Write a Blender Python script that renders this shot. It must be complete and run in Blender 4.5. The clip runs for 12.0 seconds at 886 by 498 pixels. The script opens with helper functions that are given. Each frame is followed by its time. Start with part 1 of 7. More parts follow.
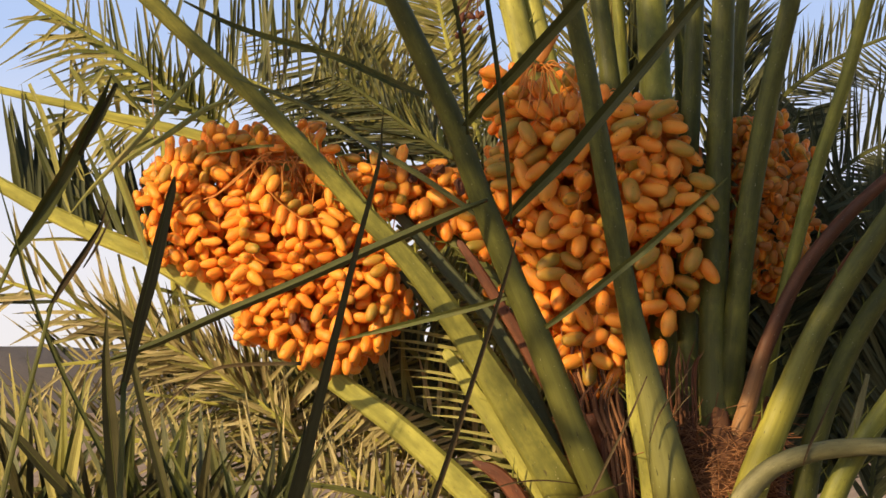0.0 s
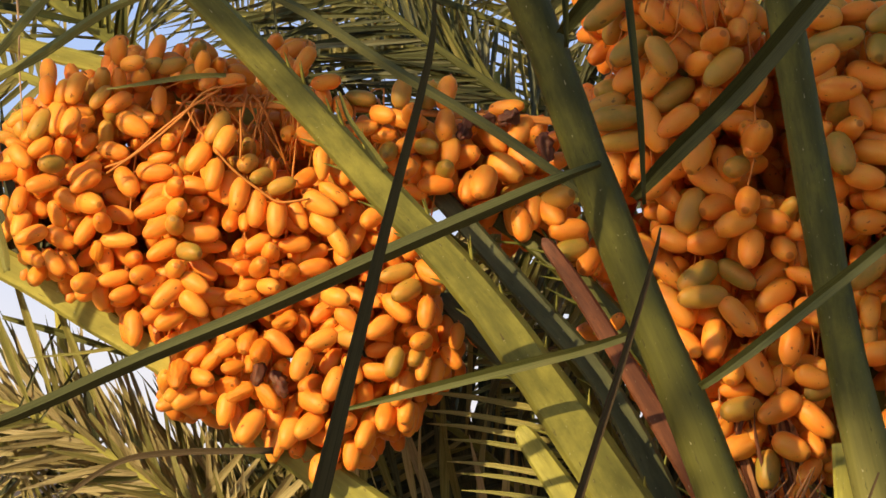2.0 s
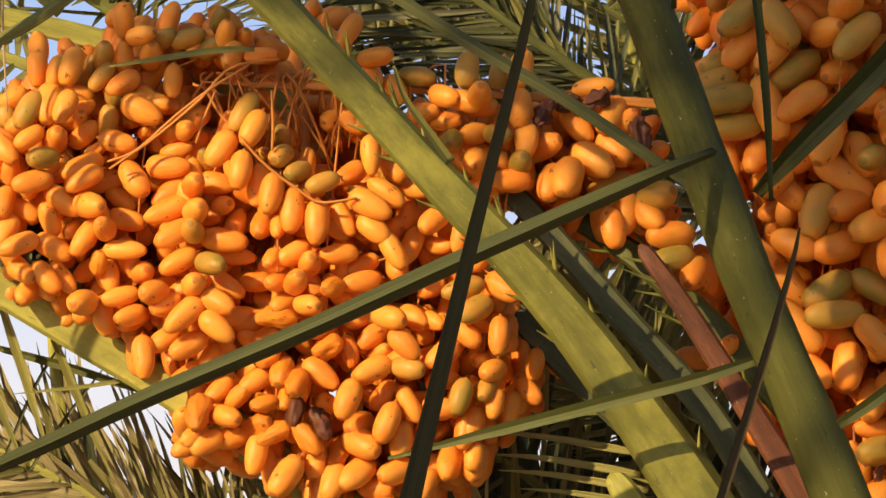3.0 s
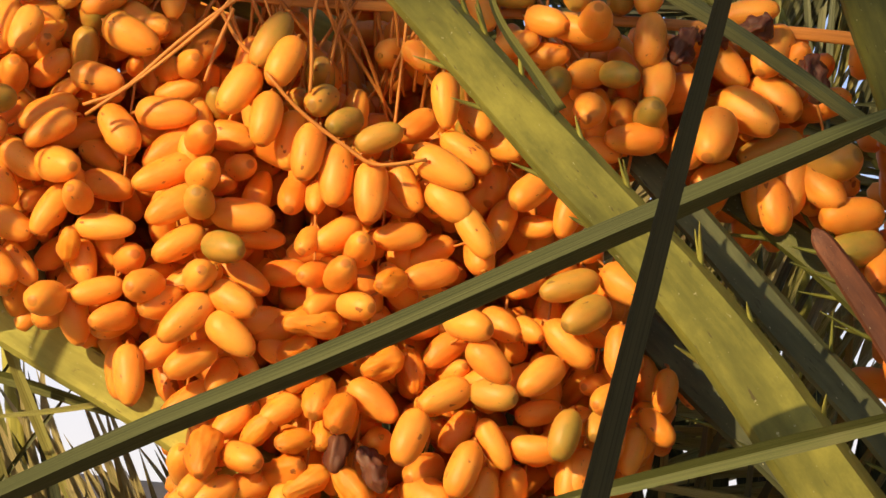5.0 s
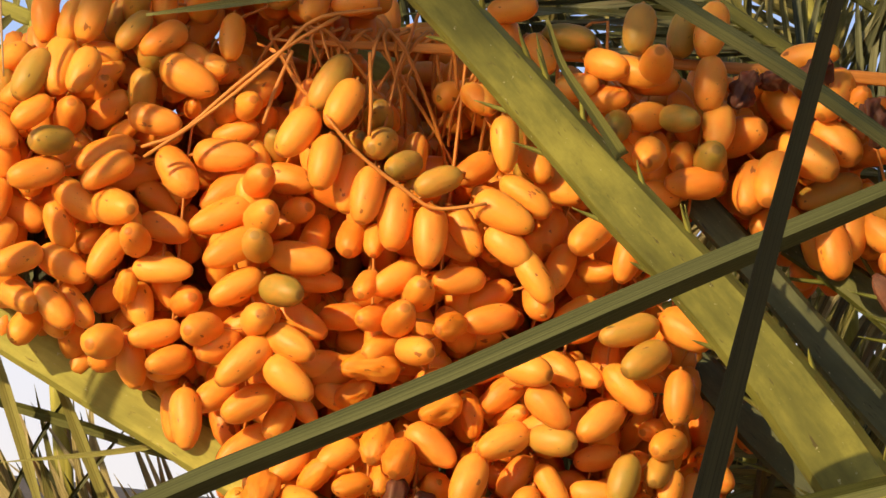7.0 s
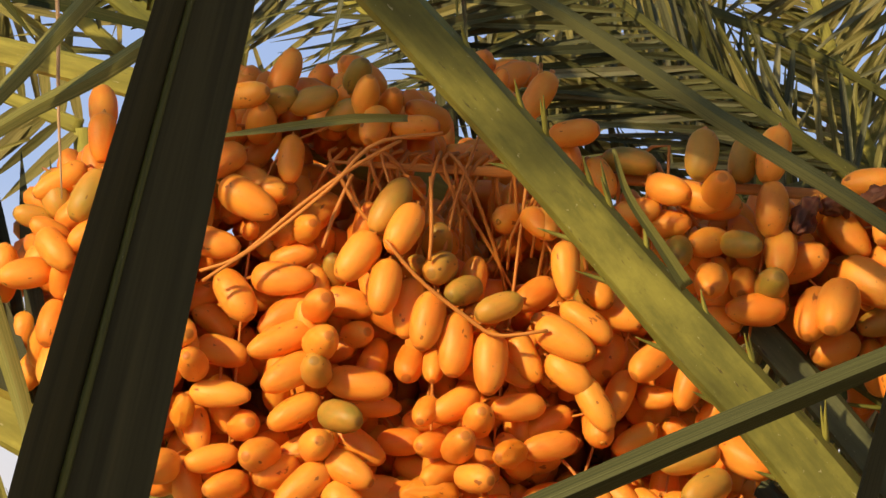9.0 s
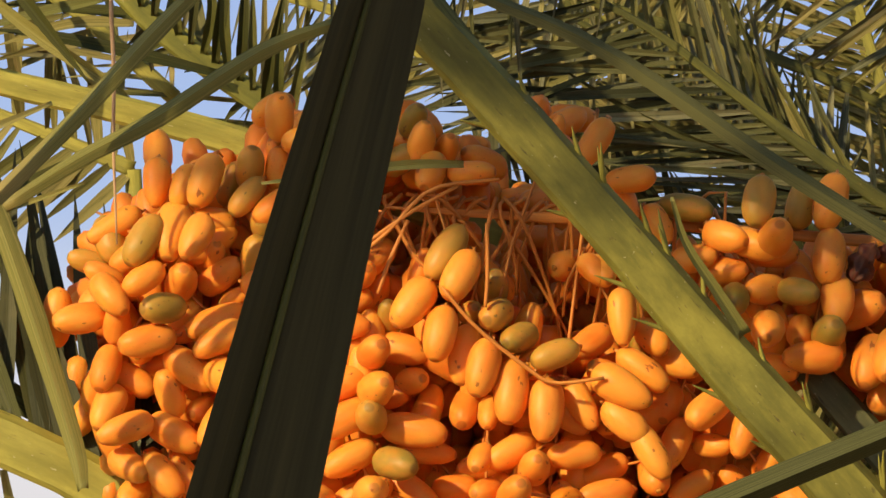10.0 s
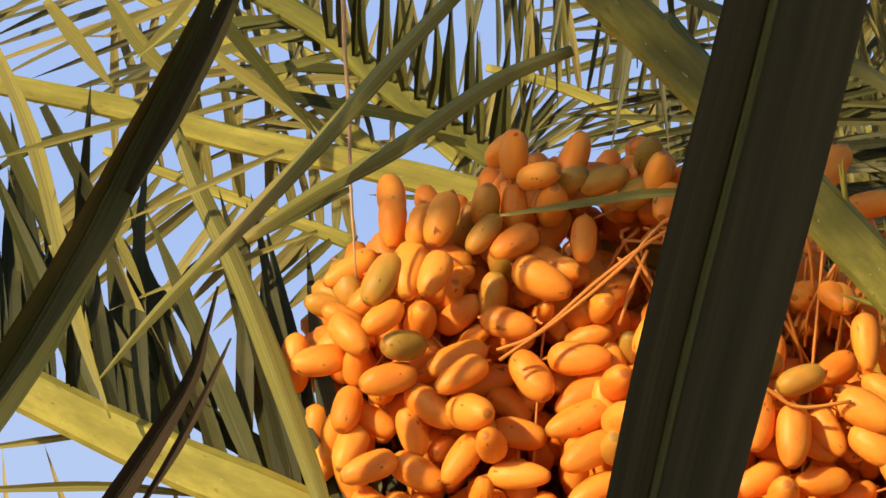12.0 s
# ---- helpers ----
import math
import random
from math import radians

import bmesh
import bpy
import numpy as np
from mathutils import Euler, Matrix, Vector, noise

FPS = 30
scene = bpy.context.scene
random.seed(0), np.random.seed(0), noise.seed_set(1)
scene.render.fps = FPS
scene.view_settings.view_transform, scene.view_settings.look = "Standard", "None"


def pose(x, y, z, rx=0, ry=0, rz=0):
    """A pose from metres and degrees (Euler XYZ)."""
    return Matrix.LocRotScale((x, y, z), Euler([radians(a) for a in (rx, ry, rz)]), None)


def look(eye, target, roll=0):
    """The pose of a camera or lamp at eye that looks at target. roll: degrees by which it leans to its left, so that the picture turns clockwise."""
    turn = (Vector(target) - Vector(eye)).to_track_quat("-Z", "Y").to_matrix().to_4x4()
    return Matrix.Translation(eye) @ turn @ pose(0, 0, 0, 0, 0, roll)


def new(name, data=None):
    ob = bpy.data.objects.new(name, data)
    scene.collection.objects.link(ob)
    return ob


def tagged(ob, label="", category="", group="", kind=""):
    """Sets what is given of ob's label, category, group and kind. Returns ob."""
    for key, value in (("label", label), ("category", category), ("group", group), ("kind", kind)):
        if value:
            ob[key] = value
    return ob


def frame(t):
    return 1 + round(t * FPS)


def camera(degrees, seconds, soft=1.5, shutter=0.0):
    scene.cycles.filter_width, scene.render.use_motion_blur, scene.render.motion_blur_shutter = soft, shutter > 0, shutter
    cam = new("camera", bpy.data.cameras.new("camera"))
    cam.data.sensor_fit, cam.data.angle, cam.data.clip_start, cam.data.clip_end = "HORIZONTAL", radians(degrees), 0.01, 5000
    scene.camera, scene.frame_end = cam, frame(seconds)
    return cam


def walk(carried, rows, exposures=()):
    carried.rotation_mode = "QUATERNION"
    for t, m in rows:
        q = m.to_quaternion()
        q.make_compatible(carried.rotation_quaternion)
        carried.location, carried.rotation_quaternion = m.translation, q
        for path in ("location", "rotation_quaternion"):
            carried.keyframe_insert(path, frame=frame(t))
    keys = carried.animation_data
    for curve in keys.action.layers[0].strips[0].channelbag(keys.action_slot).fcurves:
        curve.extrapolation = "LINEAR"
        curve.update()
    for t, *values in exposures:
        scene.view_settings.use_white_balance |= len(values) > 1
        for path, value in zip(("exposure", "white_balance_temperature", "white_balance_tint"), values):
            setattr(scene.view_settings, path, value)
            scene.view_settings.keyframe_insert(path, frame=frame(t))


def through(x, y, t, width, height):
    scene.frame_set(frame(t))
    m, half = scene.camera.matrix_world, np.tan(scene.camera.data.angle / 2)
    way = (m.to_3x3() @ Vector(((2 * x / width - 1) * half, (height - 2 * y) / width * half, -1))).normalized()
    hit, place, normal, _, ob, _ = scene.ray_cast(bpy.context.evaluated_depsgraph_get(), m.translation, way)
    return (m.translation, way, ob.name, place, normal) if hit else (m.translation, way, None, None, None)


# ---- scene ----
# The camera closes in on a date palm, then swings towards its outer fronds.
import itertools

cam = camera(12.0, 12.0, soft=1.5)
walk(cam, [
    (0.0, look((0.089, -8.643, 1.163), (-0.001, 0.000, 1.347), -0.10)),
    (0.5, look((0.050, -7.244, 1.148), (-0.008, 0.000, 1.356), -0.26)),
    (1.0, look((0.010, -6.352, 1.135), (-0.023, 0.000, 1.355), -0.31)),
    (1.5, look((-0.040, -5.595, 1.127), (-0.052, 0.000, 1.351), -0.24)),
    (2.0, look((-0.095, -5.027, 1.125), (-0.089, 0.000, 1.353), -0.13)),
    (2.5, look((-0.143, -4.547, 1.132), (-0.128, 0.000, 1.362), -0.27)),
    (3.0, look((-0.176, -4.143, 1.145), (-0.163, 0.000, 1.363), -0.47)),
    (5.0, look((-0.260, -3.016, 1.203), (-0.234, 0.000, 1.350), 0.31)),
    (5.5, look((-0.281, -2.992, 1.209), (-0.249, 0.000, 1.347), 0.65)),
    (6.0, look((-0.275, -2.997, 1.208), (-0.260, 0.000, 1.344), 0.50)),
    (6.5, look((-0.276, -2.995, 1.213), (-0.265, 0.000, 1.357), 0.32)),
    (7.0, look((-0.299, -3.002, 1.228), (-0.276, 0.000, 1.381), 0.52)),
    (7.5, look((-0.334, -3.013, 1.251), (-0.292, 0.000, 1.411), 0.70)),
    (9.5, look((-0.362, -2.975, 1.304), (-0.332, 0.000, 1.484), 1.05)),
    (10.0, look((-0.373, -2.972, 1.310), (-0.359, 0.000, 1.501), 1.10)),
    (10.5, look((-0.387, -2.953, 1.289), (-0.388, 0.000, 1.510), 0.93)),
    (11.0, look((-0.407, -2.958, 1.240), (-0.422, 0.000, 1.515), 0.45)),
    (11.5, look((-0.424, -2.953, 1.192), (-0.472, 0.000, 1.519), -0.00)),
    (12.0, look((-0.442, -2.940, 1.147), (-0.527, 0.000, 1.525), -0.26)),
], exposures=[(0.0, 0.10), (1.0, 0.13), (3.0, 0.11), (5.0, 0.16), (6.5, 0.16), (7.7, 0.06), (9.5, -0.11), (10.5, -0.03), (12.0, 0.05)])

# ---- light ----
SUN = Vector((-0.60, -0.68, 0.40)).normalized()
world = bpy.data.worlds.new("sky")
scene.world = world
world.use_nodes = True
wn = world.node_tree
sky = wn.nodes.new("ShaderNodeTexSky")
sky.sky_type = "NISHITA"
sky.sun_disc = False
sky.sun_elevation = math.asin(SUN.z)
sky.sun_rotation = math.atan2(SUN.x, SUN.y)
wn.links.new(sky.outputs[0], wn.nodes["Background"].inputs[0])
wn.nodes["Background"].inputs[1].default_value = 0.12
sun = new("sun", bpy.data.lights.new("sun", "SUN"))
sun.data.energy, sun.data.angle, sun.data.color = 5.0, radians(0.6), (1.0, 0.77, 0.41)
sun.matrix_world = look((-20, -22, 14), Vector((-20, -22, 14)) - SUN)


# ---- materials ----
def shader(name, rough=0.5, metal=0.0):
    m = bpy.data.materials.new(name)
    m.use_nodes = True
    n = m.node_tree
    b = n.nodes["Principled BSDF"]
    b.inputs["Roughness"].default_value = rough
    b.inputs["Metallic"].default_value = metal
    return m, n, b


def ramp(n, source, stops):
    r = n.nodes.new("ShaderNodeValToRGB")
    while len(r.color_ramp.elements) < len(stops):
        r.color_ramp.elements.new(0.5)
    for e, (p, c) in zip(r.color_ramp.elements, stops):
        e.position, e.color = p, (*c, 1)
    n.links.new(source, r.inputs[0])
    return r.outputs[0]


def noise_tex(n, scale, detail=4, stretch=None, coord="Object", rough=0.55):
    tc = n.nodes.new("ShaderNodeTexCoord")
    src = tc.outputs[coord]
    if stretch:
        mp = n.nodes.new("ShaderNodeMapping")
        mp.inputs["Scale"].default_value = stretch
        n.links.new(src, mp.inputs[0])
        src = mp.outputs[0]
    t = n.nodes.new("ShaderNodeTexNoise")
    t.inputs["Scale"].default_value, t.inputs["Detail"].default_value = scale, detail
    t.inputs["Roughness"].default_value = rough
    n.links.new(src, t.inputs["Vector"])
    return t.outputs["Fac"]


def blend(n, fac, a, b, mode="MIX"):
    x = n.nodes.new("ShaderNodeMix")
    x.data_type, x.blend_type = "RGBA", mode
    for sock, v in ((x.inputs[0], fac), (x.inputs[6], a), (x.inputs[7], b)):
        if isinstance(v, (int, float)):
            sock.default_value = v
        elif isinstance(v, tuple):
            sock.default_value = (*v, 1)
        else:
            n.links.new(v, sock)
    return x.outputs[2]


def bump(n, b, height, strength, distance=0.002):
    x = n.nodes.new("ShaderNodeBump")
    x.inputs["Strength"].default_value, x.inputs["Distance"].default_value = strength, distance
    n.links.new(height, x.inputs["Height"])
    n.links.new(x.outputs[0], b.inputs["Normal"])


def by_object(n):
    return n.nodes.new("ShaderNodeObjectInfo").outputs["Random"]


def by_island(n):
    return n.nodes.new("ShaderNodeNewGeometry").outputs["Random Per Island"]


def leaf_material(name, low, mid, high, dry, through=0.25, rough=0.42, coarse=False, island=False):
    """Blade: colour varies leaf by leaf, with fine ribs along it and dry blotches; light shines through."""
    m, n, b = shader(name, rough)
    pick = by_island(n) if island else by_object(n)
    col = ramp(n, pick, [(0.0, low), (0.5, mid), (1.0, high)])
    fine = noise_tex(n, 1.0, 4, (60.0, 3.0, 1.0) if not coarse else (9.0, 5.0, 1.0), "UV", 0.7)
    col = blend(n, ramp(n, fine, [(0.50, (0, 0, 0)), (0.68, (0.8, 0.8, 0.8))]), col, high)
    col = blend(n, ramp(n, fine, [(0.34, (0.8, 0.8, 0.8)), (0.50, (0, 0, 0))]), col, tuple(0.6 * v for v in low))
    spot = noise_tex(n, 3.5 if not island else 7, 5, None if not coarse or island else (1.0, 8.0, 8.0))
    col = blend(n, ramp(n, spot, [(0.60, (0, 0, 0)), (0.75, (0.8, 0.8, 0.8))]), col, dry)
    n.links.new(col, b.inputs["Base Color"])
    b.inputs["Specular IOR Level"].default_value = 0.32 if rough < 0.5 else 0.2
    bump(n, b, fine, 0.35, 0.001)
    tr = n.nodes.new("ShaderNodeBsdfTranslucent")
    n.links.new(col, tr.inputs[0])
    mx = n.nodes.new("ShaderNodeMixShader")
    mx.inputs[0].default_value = through
    n.links.new(b.outputs[0], mx.inputs[1])
    n.links.new(tr.outputs[0], mx.inputs[2])
    n.links.new(mx.outputs[0], n.nodes["Material Output"].inputs[0])
    return m


def stalk_material(name, low, high, mark, rough=0.55, swept=True, foot=None):
    """Leaf stalk with fine fibres, broad yellow and dull blotches, scars and dust."""
    m, n, b = shader(name, rough)
    streak = noise_tex(n, 1.0, 5, (14.0, 2.5, 1.0), "UV", 0.6) if swept else noise_tex(n, 40, 4, (1, 1, 0.2))
    mean = tuple((a + c) / 2 for a, c in zip(low, high))
    col = ramp(n, streak, [(0.30, tuple(0.4 * a + 0.6 * c for a, c in zip(low, mean))), (0.70, tuple(0.4 * a + 0.6 * c for a, c in zip(high, mean)))])
    broad = noise_tex(n, 1.0, 6, (3.0, 7.0, 1.0), "UV", 0.62) if swept else noise_tex(n, 6, 3)
    col = blend(n, ramp(n, broad, [(0.34, (0.9, 0.9, 0.9)), (0.52, (0, 0, 0))]), col, tuple(0.8 * v for v in low))
    col = blend(n, ramp(n, broad, [(0.50, (0, 0, 0)), (0.66, (0.95, 0.95, 0.95))]), col, tuple(1.12 * v for v in high))
    mottle = noise_tex(n, 55, 6, None, "Object", 0.7)
    col = blend(n, ramp(n, mottle, [(0.35, (0.35, 0.35, 0.35)), (0.55, (0, 0, 0))]), col, low)
    if foot:
        # the stalk's pale sheath, from one distance along it to another
        way = n.nodes.new("ShaderNodeSeparateXYZ")
        n.links.new(n.nodes.new("ShaderNodeTexCoord").outputs["UV"], way.inputs[0])
        pale = n.nodes.new("ShaderNodeMapRange")
        pale.inputs["From Min"].default_value, pale.inputs["From Max"].default_value = foot[0], foot[1]
        n.links.new(way.outputs["Y"], pale.inputs["Value"])
        col = blend(n, ramp(n, pale.outputs[0], [(0.0, (0, 0, 0)), (1.0, (0.85, 0.85, 0.85))]), col, blend(n, ramp(n, streak, [(0.35, (0, 0, 0)), (0.65, (1, 1, 1))]), tuple(0.75 * v for v in foot[2]), foot[2]))
    scar = noise_tex(n, 1.0, 6, (22.0, 45.0, 1.0), "UV") if swept else noise_tex(n, 75, 6)
    col = blend(n, ramp(n, scar, [(0.63, (0, 0, 0)), (0.70, (0.85, 0.85, 0.85))]), col, mark)
    fleck = noise_tex(n, 1.0, 2, (30.0, 160.0, 1.0), "UV") if swept else noise_tex(n, 200, 2)
    col = blend(n, ramp(n, fleck, [(0.69, (0, 0, 0)), (0.74, (0.55, 0.55, 0.55))]), col, (0.5, 0.47, 0.3))
    n.links.new(col, b.inputs["Base Color"])
    n.links.new(ramp(n, mottle, [(0.3, (rough - 0.12,) * 3), (0.7, (rough + 0.15,) * 3)]), b.inputs["Roughness"])
    b.inputs["Specular IOR Level"].default_value = 0.35
    bump(n, b, blend(n, 0.4, streak, mottle), 0.35, 0.002)
    return m


def date_material(name, low, mid, high, blotch, spot, rough=0.46, island=False):
    """Waxy date skin: colour differs fruit by fruit and along it, with brown specks."""
    m, n, b = shader(name, rough)
    pick = by_island(n) if island else by_object(n)
    unit = 25.0 if island else 1.0
    tc = n.nodes.new("ShaderNodeTexCoord")
    shift = n.nodes.new("ShaderNodeMath")
    shift.operation, shift.inputs[1].default_value = "MULTIPLY", 40.0
    n.links.new(pick, shift.inputs[0])

    def grain(scale, detail):
        t = n.nodes.new("ShaderNodeTexNoise")
        t.noise_dimensions = "4D"
        t.inputs["Scale"].default_value, t.inputs["Detail"].default_value = scale * unit, detail
        n.links.new(tc.outputs["Object"], t.inputs["Vector"])
        n.links.new(shift.outputs[0], t.inputs["W"])
        return t.outputs["Fac"]

    col = ramp(n, pick, [(0.0, low), (0.55, mid), (1.0, high)])
    col = blend(n, ramp(n, grain(1.6, 3), [(0.40, (0, 0, 0)), (0.66, (0.7, 0.7, 0.7))]), col, blotch)
    col = blend(n, ramp(n, grain(4.4, 2), [(0.675, (0, 0, 0)), (0.71, (0.85, 0.85, 0.85))]), col, spot)
    col = blend(n, ramp(n, grain(15.0, 3), [(0.67, (0, 0, 0)), (0.72, (0.45, 0.45, 0.45))]), col, spot)
    if not island:
        # brown scar at the tip
        way = n.nodes.new("ShaderNodeSeparateXYZ")
        n.links.new(tc.outputs["Object"], way.inputs[0])
        col = blend(n, ramp(n, way.outputs["X"], [(0.462, (0, 0, 0)), (0.484, (0.6, 0.6, 0.6))]), col, spot)
    n.links.new(col, b.inputs["Base Color"])
    b.inputs["Subsurface Weight"].default_value = 0.38
    b.inputs["Subsurface Radius"].default_value = (1.0, 0.33, 0.08)
    b.inputs["Subsurface Scale"].default_value = 0.009
    b.inputs["Specular IOR Level"].default_value = 0.32
    bump(n, b, grain(5.0, 4), 0.25, 0.0015)
    return m


LEAF = leaf_material("palm_blade", (0.042, 0.05, 0.014), (0.068, 0.076, 0.02), (0.118, 0.122, 0.034), (0.2, 0.16, 0.06))
# brownish blades for leaves in shade; the darkness is put into their colour
LEAF_SHADED = leaf_material("shaded_palm_blade", (0.040, 0.037, 0.014), (0.054, 0.049, 0.019), (0.09, 0.076, 0.03), (0.08, 0.055, 0.024), 0.12, 0.65)
LEAF_NEAR = leaf_material("smooth_dark_palm_blade", (0.044, 0.040, 0.016), (0.062, 0.055, 0.022), (0.10, 0.085, 0.034), (0.075, 0.055, 0.025), 0.12, 0.6, True)
# shade on the grey-green leaflets is worked into this blade's colour
LEAF_FAN = leaf_material("shaded_grey_green_blade", (0.036, 0.040, 0.018), (0.052, 0.058, 0.026), (0.095, 0.098, 0.046), (0.13, 0.115, 0.05), 0.18, 0.5)
LEAF_BROWN = leaf_material("brownish_palm_blade", (0.068, 0.062, 0.025), (0.09, 0.08, 0.032), (0.13, 0.112, 0.046), (0.12, 0.08, 0.035), 0.12, 0.7)
LEAF_DUSTY = leaf_material("dusty_palm_blade", (0.068, 0.072, 0.026), (0.10, 0.104, 0.038), (0.185, 0.182, 0.075), (0.2, 0.18, 0.085), 0.18, 0.5)
# lit copy of the palm blade, sunlight put into its colour
LEAF_LIT = leaf_material("palm_blade_sunlit", (0.27, 0.265, 0.075), (0.40, 0.37, 0.115), (0.54, 0.47, 0.17), (0.5, 0.38, 0.16), 0.3)
LEAF_MID = leaf_material("palm_blade_light", (0.09, 0.10, 0.026), (0.14, 0.15, 0.04), (0.21, 0.21, 0.06), (0.28, 0.22, 0.09))
LEAF_STRAWS = leaf_material("far_straw_blade", (0.36, 0.30, 0.13), (0.52, 0.43, 0.21), (0.66, 0.55, 0.31), (0.40, 0.29, 0.15), 0.3, 0.55, True)
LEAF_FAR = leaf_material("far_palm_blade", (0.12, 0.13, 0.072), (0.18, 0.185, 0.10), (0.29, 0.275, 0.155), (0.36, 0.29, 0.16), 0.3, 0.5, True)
# far blade darkened in colour to stand for the shade behind the crown
LEAF_DEEP = leaf_material("far_palm_blade_shaded", (0.045, 0.052, 0.028), (0.072, 0.08, 0.042), (0.13, 0.135, 0.072), (0.16, 0.14, 0.075), 0.2, 0.5, True)
LEAF_CROWN = leaf_material("palm_crown_mass", (0.08, 0.09, 0.052), (0.125, 0.135, 0.075), (0.21, 0.21, 0.12), (0.30, 0.25, 0.13), 0.3, 0.5, True, True)
# dry far blade, paled in colour for the sun on the background fronds
LEAF_PALE = leaf_material("far_palm_blade_dry_sunlit", (0.2, 0.2, 0.06), (0.32, 0.29, 0.10), (0.46, 0.39, 0.16), (0.5, 0.38, 0.18), 0.35, 0.5, True)
LEAF_STRAW = leaf_material("straw_blade", (0.62, 0.40, 0.24), (0.66, 0.43, 0.26), (0.7, 0.47, 0.29), (0.4, 0.25, 0.12), 0.2, 0.6)
LEAF_DRY = leaf_material("withered_blade", (0.045, 0.029, 0.016), (0.065, 0.042, 0.022), (0.11, 0.074, 0.036), (0.15, 0.10, 0.05), 0.12, 0.65)
STALK = stalk_material("green_stalk", (0.050, 0.055, 0.011), (0.138, 0.136, 0.026), (0.045, 0.04, 0.014))
STALK_YELLOW = stalk_material("yellow_green_stalk", (0.25, 0.24, 0.048), (0.47, 0.42, 0.09), (0.15, 0.105, 0.035))
STALK_MID = stalk_material("olive_yellow_stalk", (0.12, 0.13, 0.024), (0.26, 0.25, 0.045), (0.09, 0.07, 0.025))
STALK_LONG = stalk_material("yellow_olive_stalk", (0.105, 0.105, 0.02), (0.285, 0.26, 0.05), (0.08, 0.06, 0.022))
STALK_DARK = stalk_material("dull_green_stalk", (0.06, 0.066, 0.03), (0.13, 0.135, 0.06), (0.03, 0.026, 0.014))
STALK_SHEATH = stalk_material("green_stalk_pale_sheath", (0.050, 0.055, 0.011), (0.138, 0.136, 0.026), (0.045, 0.04, 0.014), foot=(0.82, 0.98, (0.235, 0.22, 0.065)))
STALK_SPREAD = stalk_material("green_stalk_yellow_sheath", (0.055, 0.06, 0.012), (0.15, 0.148, 0.028), (0.045, 0.04, 0.014), foot=(0.45, 0.62, (0.42, 0.37, 0.06)))
STALK_BASED = stalk_material("olive_stalk_yellow_sheath", (0.042, 0.047, 0.010), (0.118, 0.117, 0.023), (0.04, 0.035, 0.013), foot=(0.6, 1.0, (0.135, 0.13, 0.026)))
STALK_SPLIT = stalk_material("red_brown_stalk_pale_sheath", (0.06, 0.022, 0.011), (0.14, 0.054, 0.026), (0.04, 0.016, 0.01), 0.6, foot=(0.50, 0.60, (0.42, 0.21, 0.09)))
STALK_RED = stalk_material("red_brown_stalk", (0.085, 0.026, 0.014), (0.21, 0.07, 0.03), (0.05, 0.02, 0.012), 0.6)
STALK_GREY = stalk_material("weathered_stalk", (0.13, 0.12, 0.05), (0.27, 0.24, 0.12), (0.06, 0.045, 0.03), 0.6)
ORANGE = date_material("orange_date_skin", (0.78, 0.222, 0.024), (0.84, 0.272, 0.031), (0.88, 0.335, 0.042), (0.87, 0.39, 0.062), (0.28, 0.08, 0.02))
GREENISH = date_material("green_yellow_date_skin", (0.29, 0.21, 0.036), (0.41, 0.25, 0.04), (0.55, 0.285, 0.048), (0.70, 0.30, 0.05), (0.18, 0.10, 0.03))
WRINKLED = date_material("shrivelled_date_skin", (0.72, 0.19, 0.012), (0.78, 0.25, 0.016), (0.82, 0.31, 0.025), (0.66, 0.22, 0.03), (0.2, 0.06, 0.012), 0.55)
# browner skin of the far bunch, dulled to include the shade on it
DULL = date_material("shaded_brown_orange_date_skin", (0.38, 0.13, 0.03), (0.47, 0.165, 0.036), (0.55, 0.21, 0.045), (0.46, 0.21, 0.05), (0.18, 0.06, 0.02))
BROWN = date_material("dried_brown_date_skin", (0.085, 0.025, 0.014), (0.11, 0.035, 0.02), (0.14, 0.05, 0.03), (0.2, 0.08, 0.04), (0.03, 0.012, 0.01), 0.55)
INNER = date_material("inner_date_skin", (0.74, 0.2, 0.022), (0.80, 0.245, 0.03), (0.84, 0.295, 0.04), (0.82, 0.31, 0.05), (0.26, 0.07, 0.015), 0.42, True)
CALYX = stalk_material("dry_calyx", (0.5, 0.19, 0.02), (0.68, 0.28, 0.03), (0.3, 0.12, 0.02), 0.6, False)
STRAND = stalk_material("orange_strand", (0.55, 0.18, 0.03), (0.72, 0.29, 0.06), (0.35, 0.12, 0.03), 0.45)
FIBRE_LOOSE = stalk_material("loose_fibre", (0.17, 0.066, 0.028), (0.48, 0.22, 0.10), (0.06, 0.03, 0.015), 0.8, False)
FIBRE = stalk_material("palm_fibre", (0.08, 0.032, 0.016), (0.22, 0.095, 0.045), (0.03, 0.014, 0.01), 0.85, False)

m, n, b = shader("sand", 0.9)
n.links.new(ramp(n, noise_tex(n, 1.6, 8), [(0.3, (0.27, 0.17, 0.11)), (0.7, (0.42, 0.29, 0.2))]), b.inputs["Base Color"])
bump(n, b, noise_tex(n, 30, 6), 0.5, 0.02)
SAND = m
m, n, b = shader("grey_earth_bank", 0.95)
n.links.new(ramp(n, noise_tex(n, 0.35, 8), [(0.3, (0.075, 0.062, 0.066)), (0.7, (0.12, 0.10, 0.10))]), b.inputs["Base Color"])
bump(n, b, noise_tex(n, 3, 6), 0.5, 0.1)
BANK = m
m, n, b = shader("sky_haze")
tc = n.nodes.new("ShaderNodeTexCoord")
sep = n.nodes.new("ShaderNodeSeparateXYZ")
n.links.new(tc.outputs["Object"], sep.inputs[0])
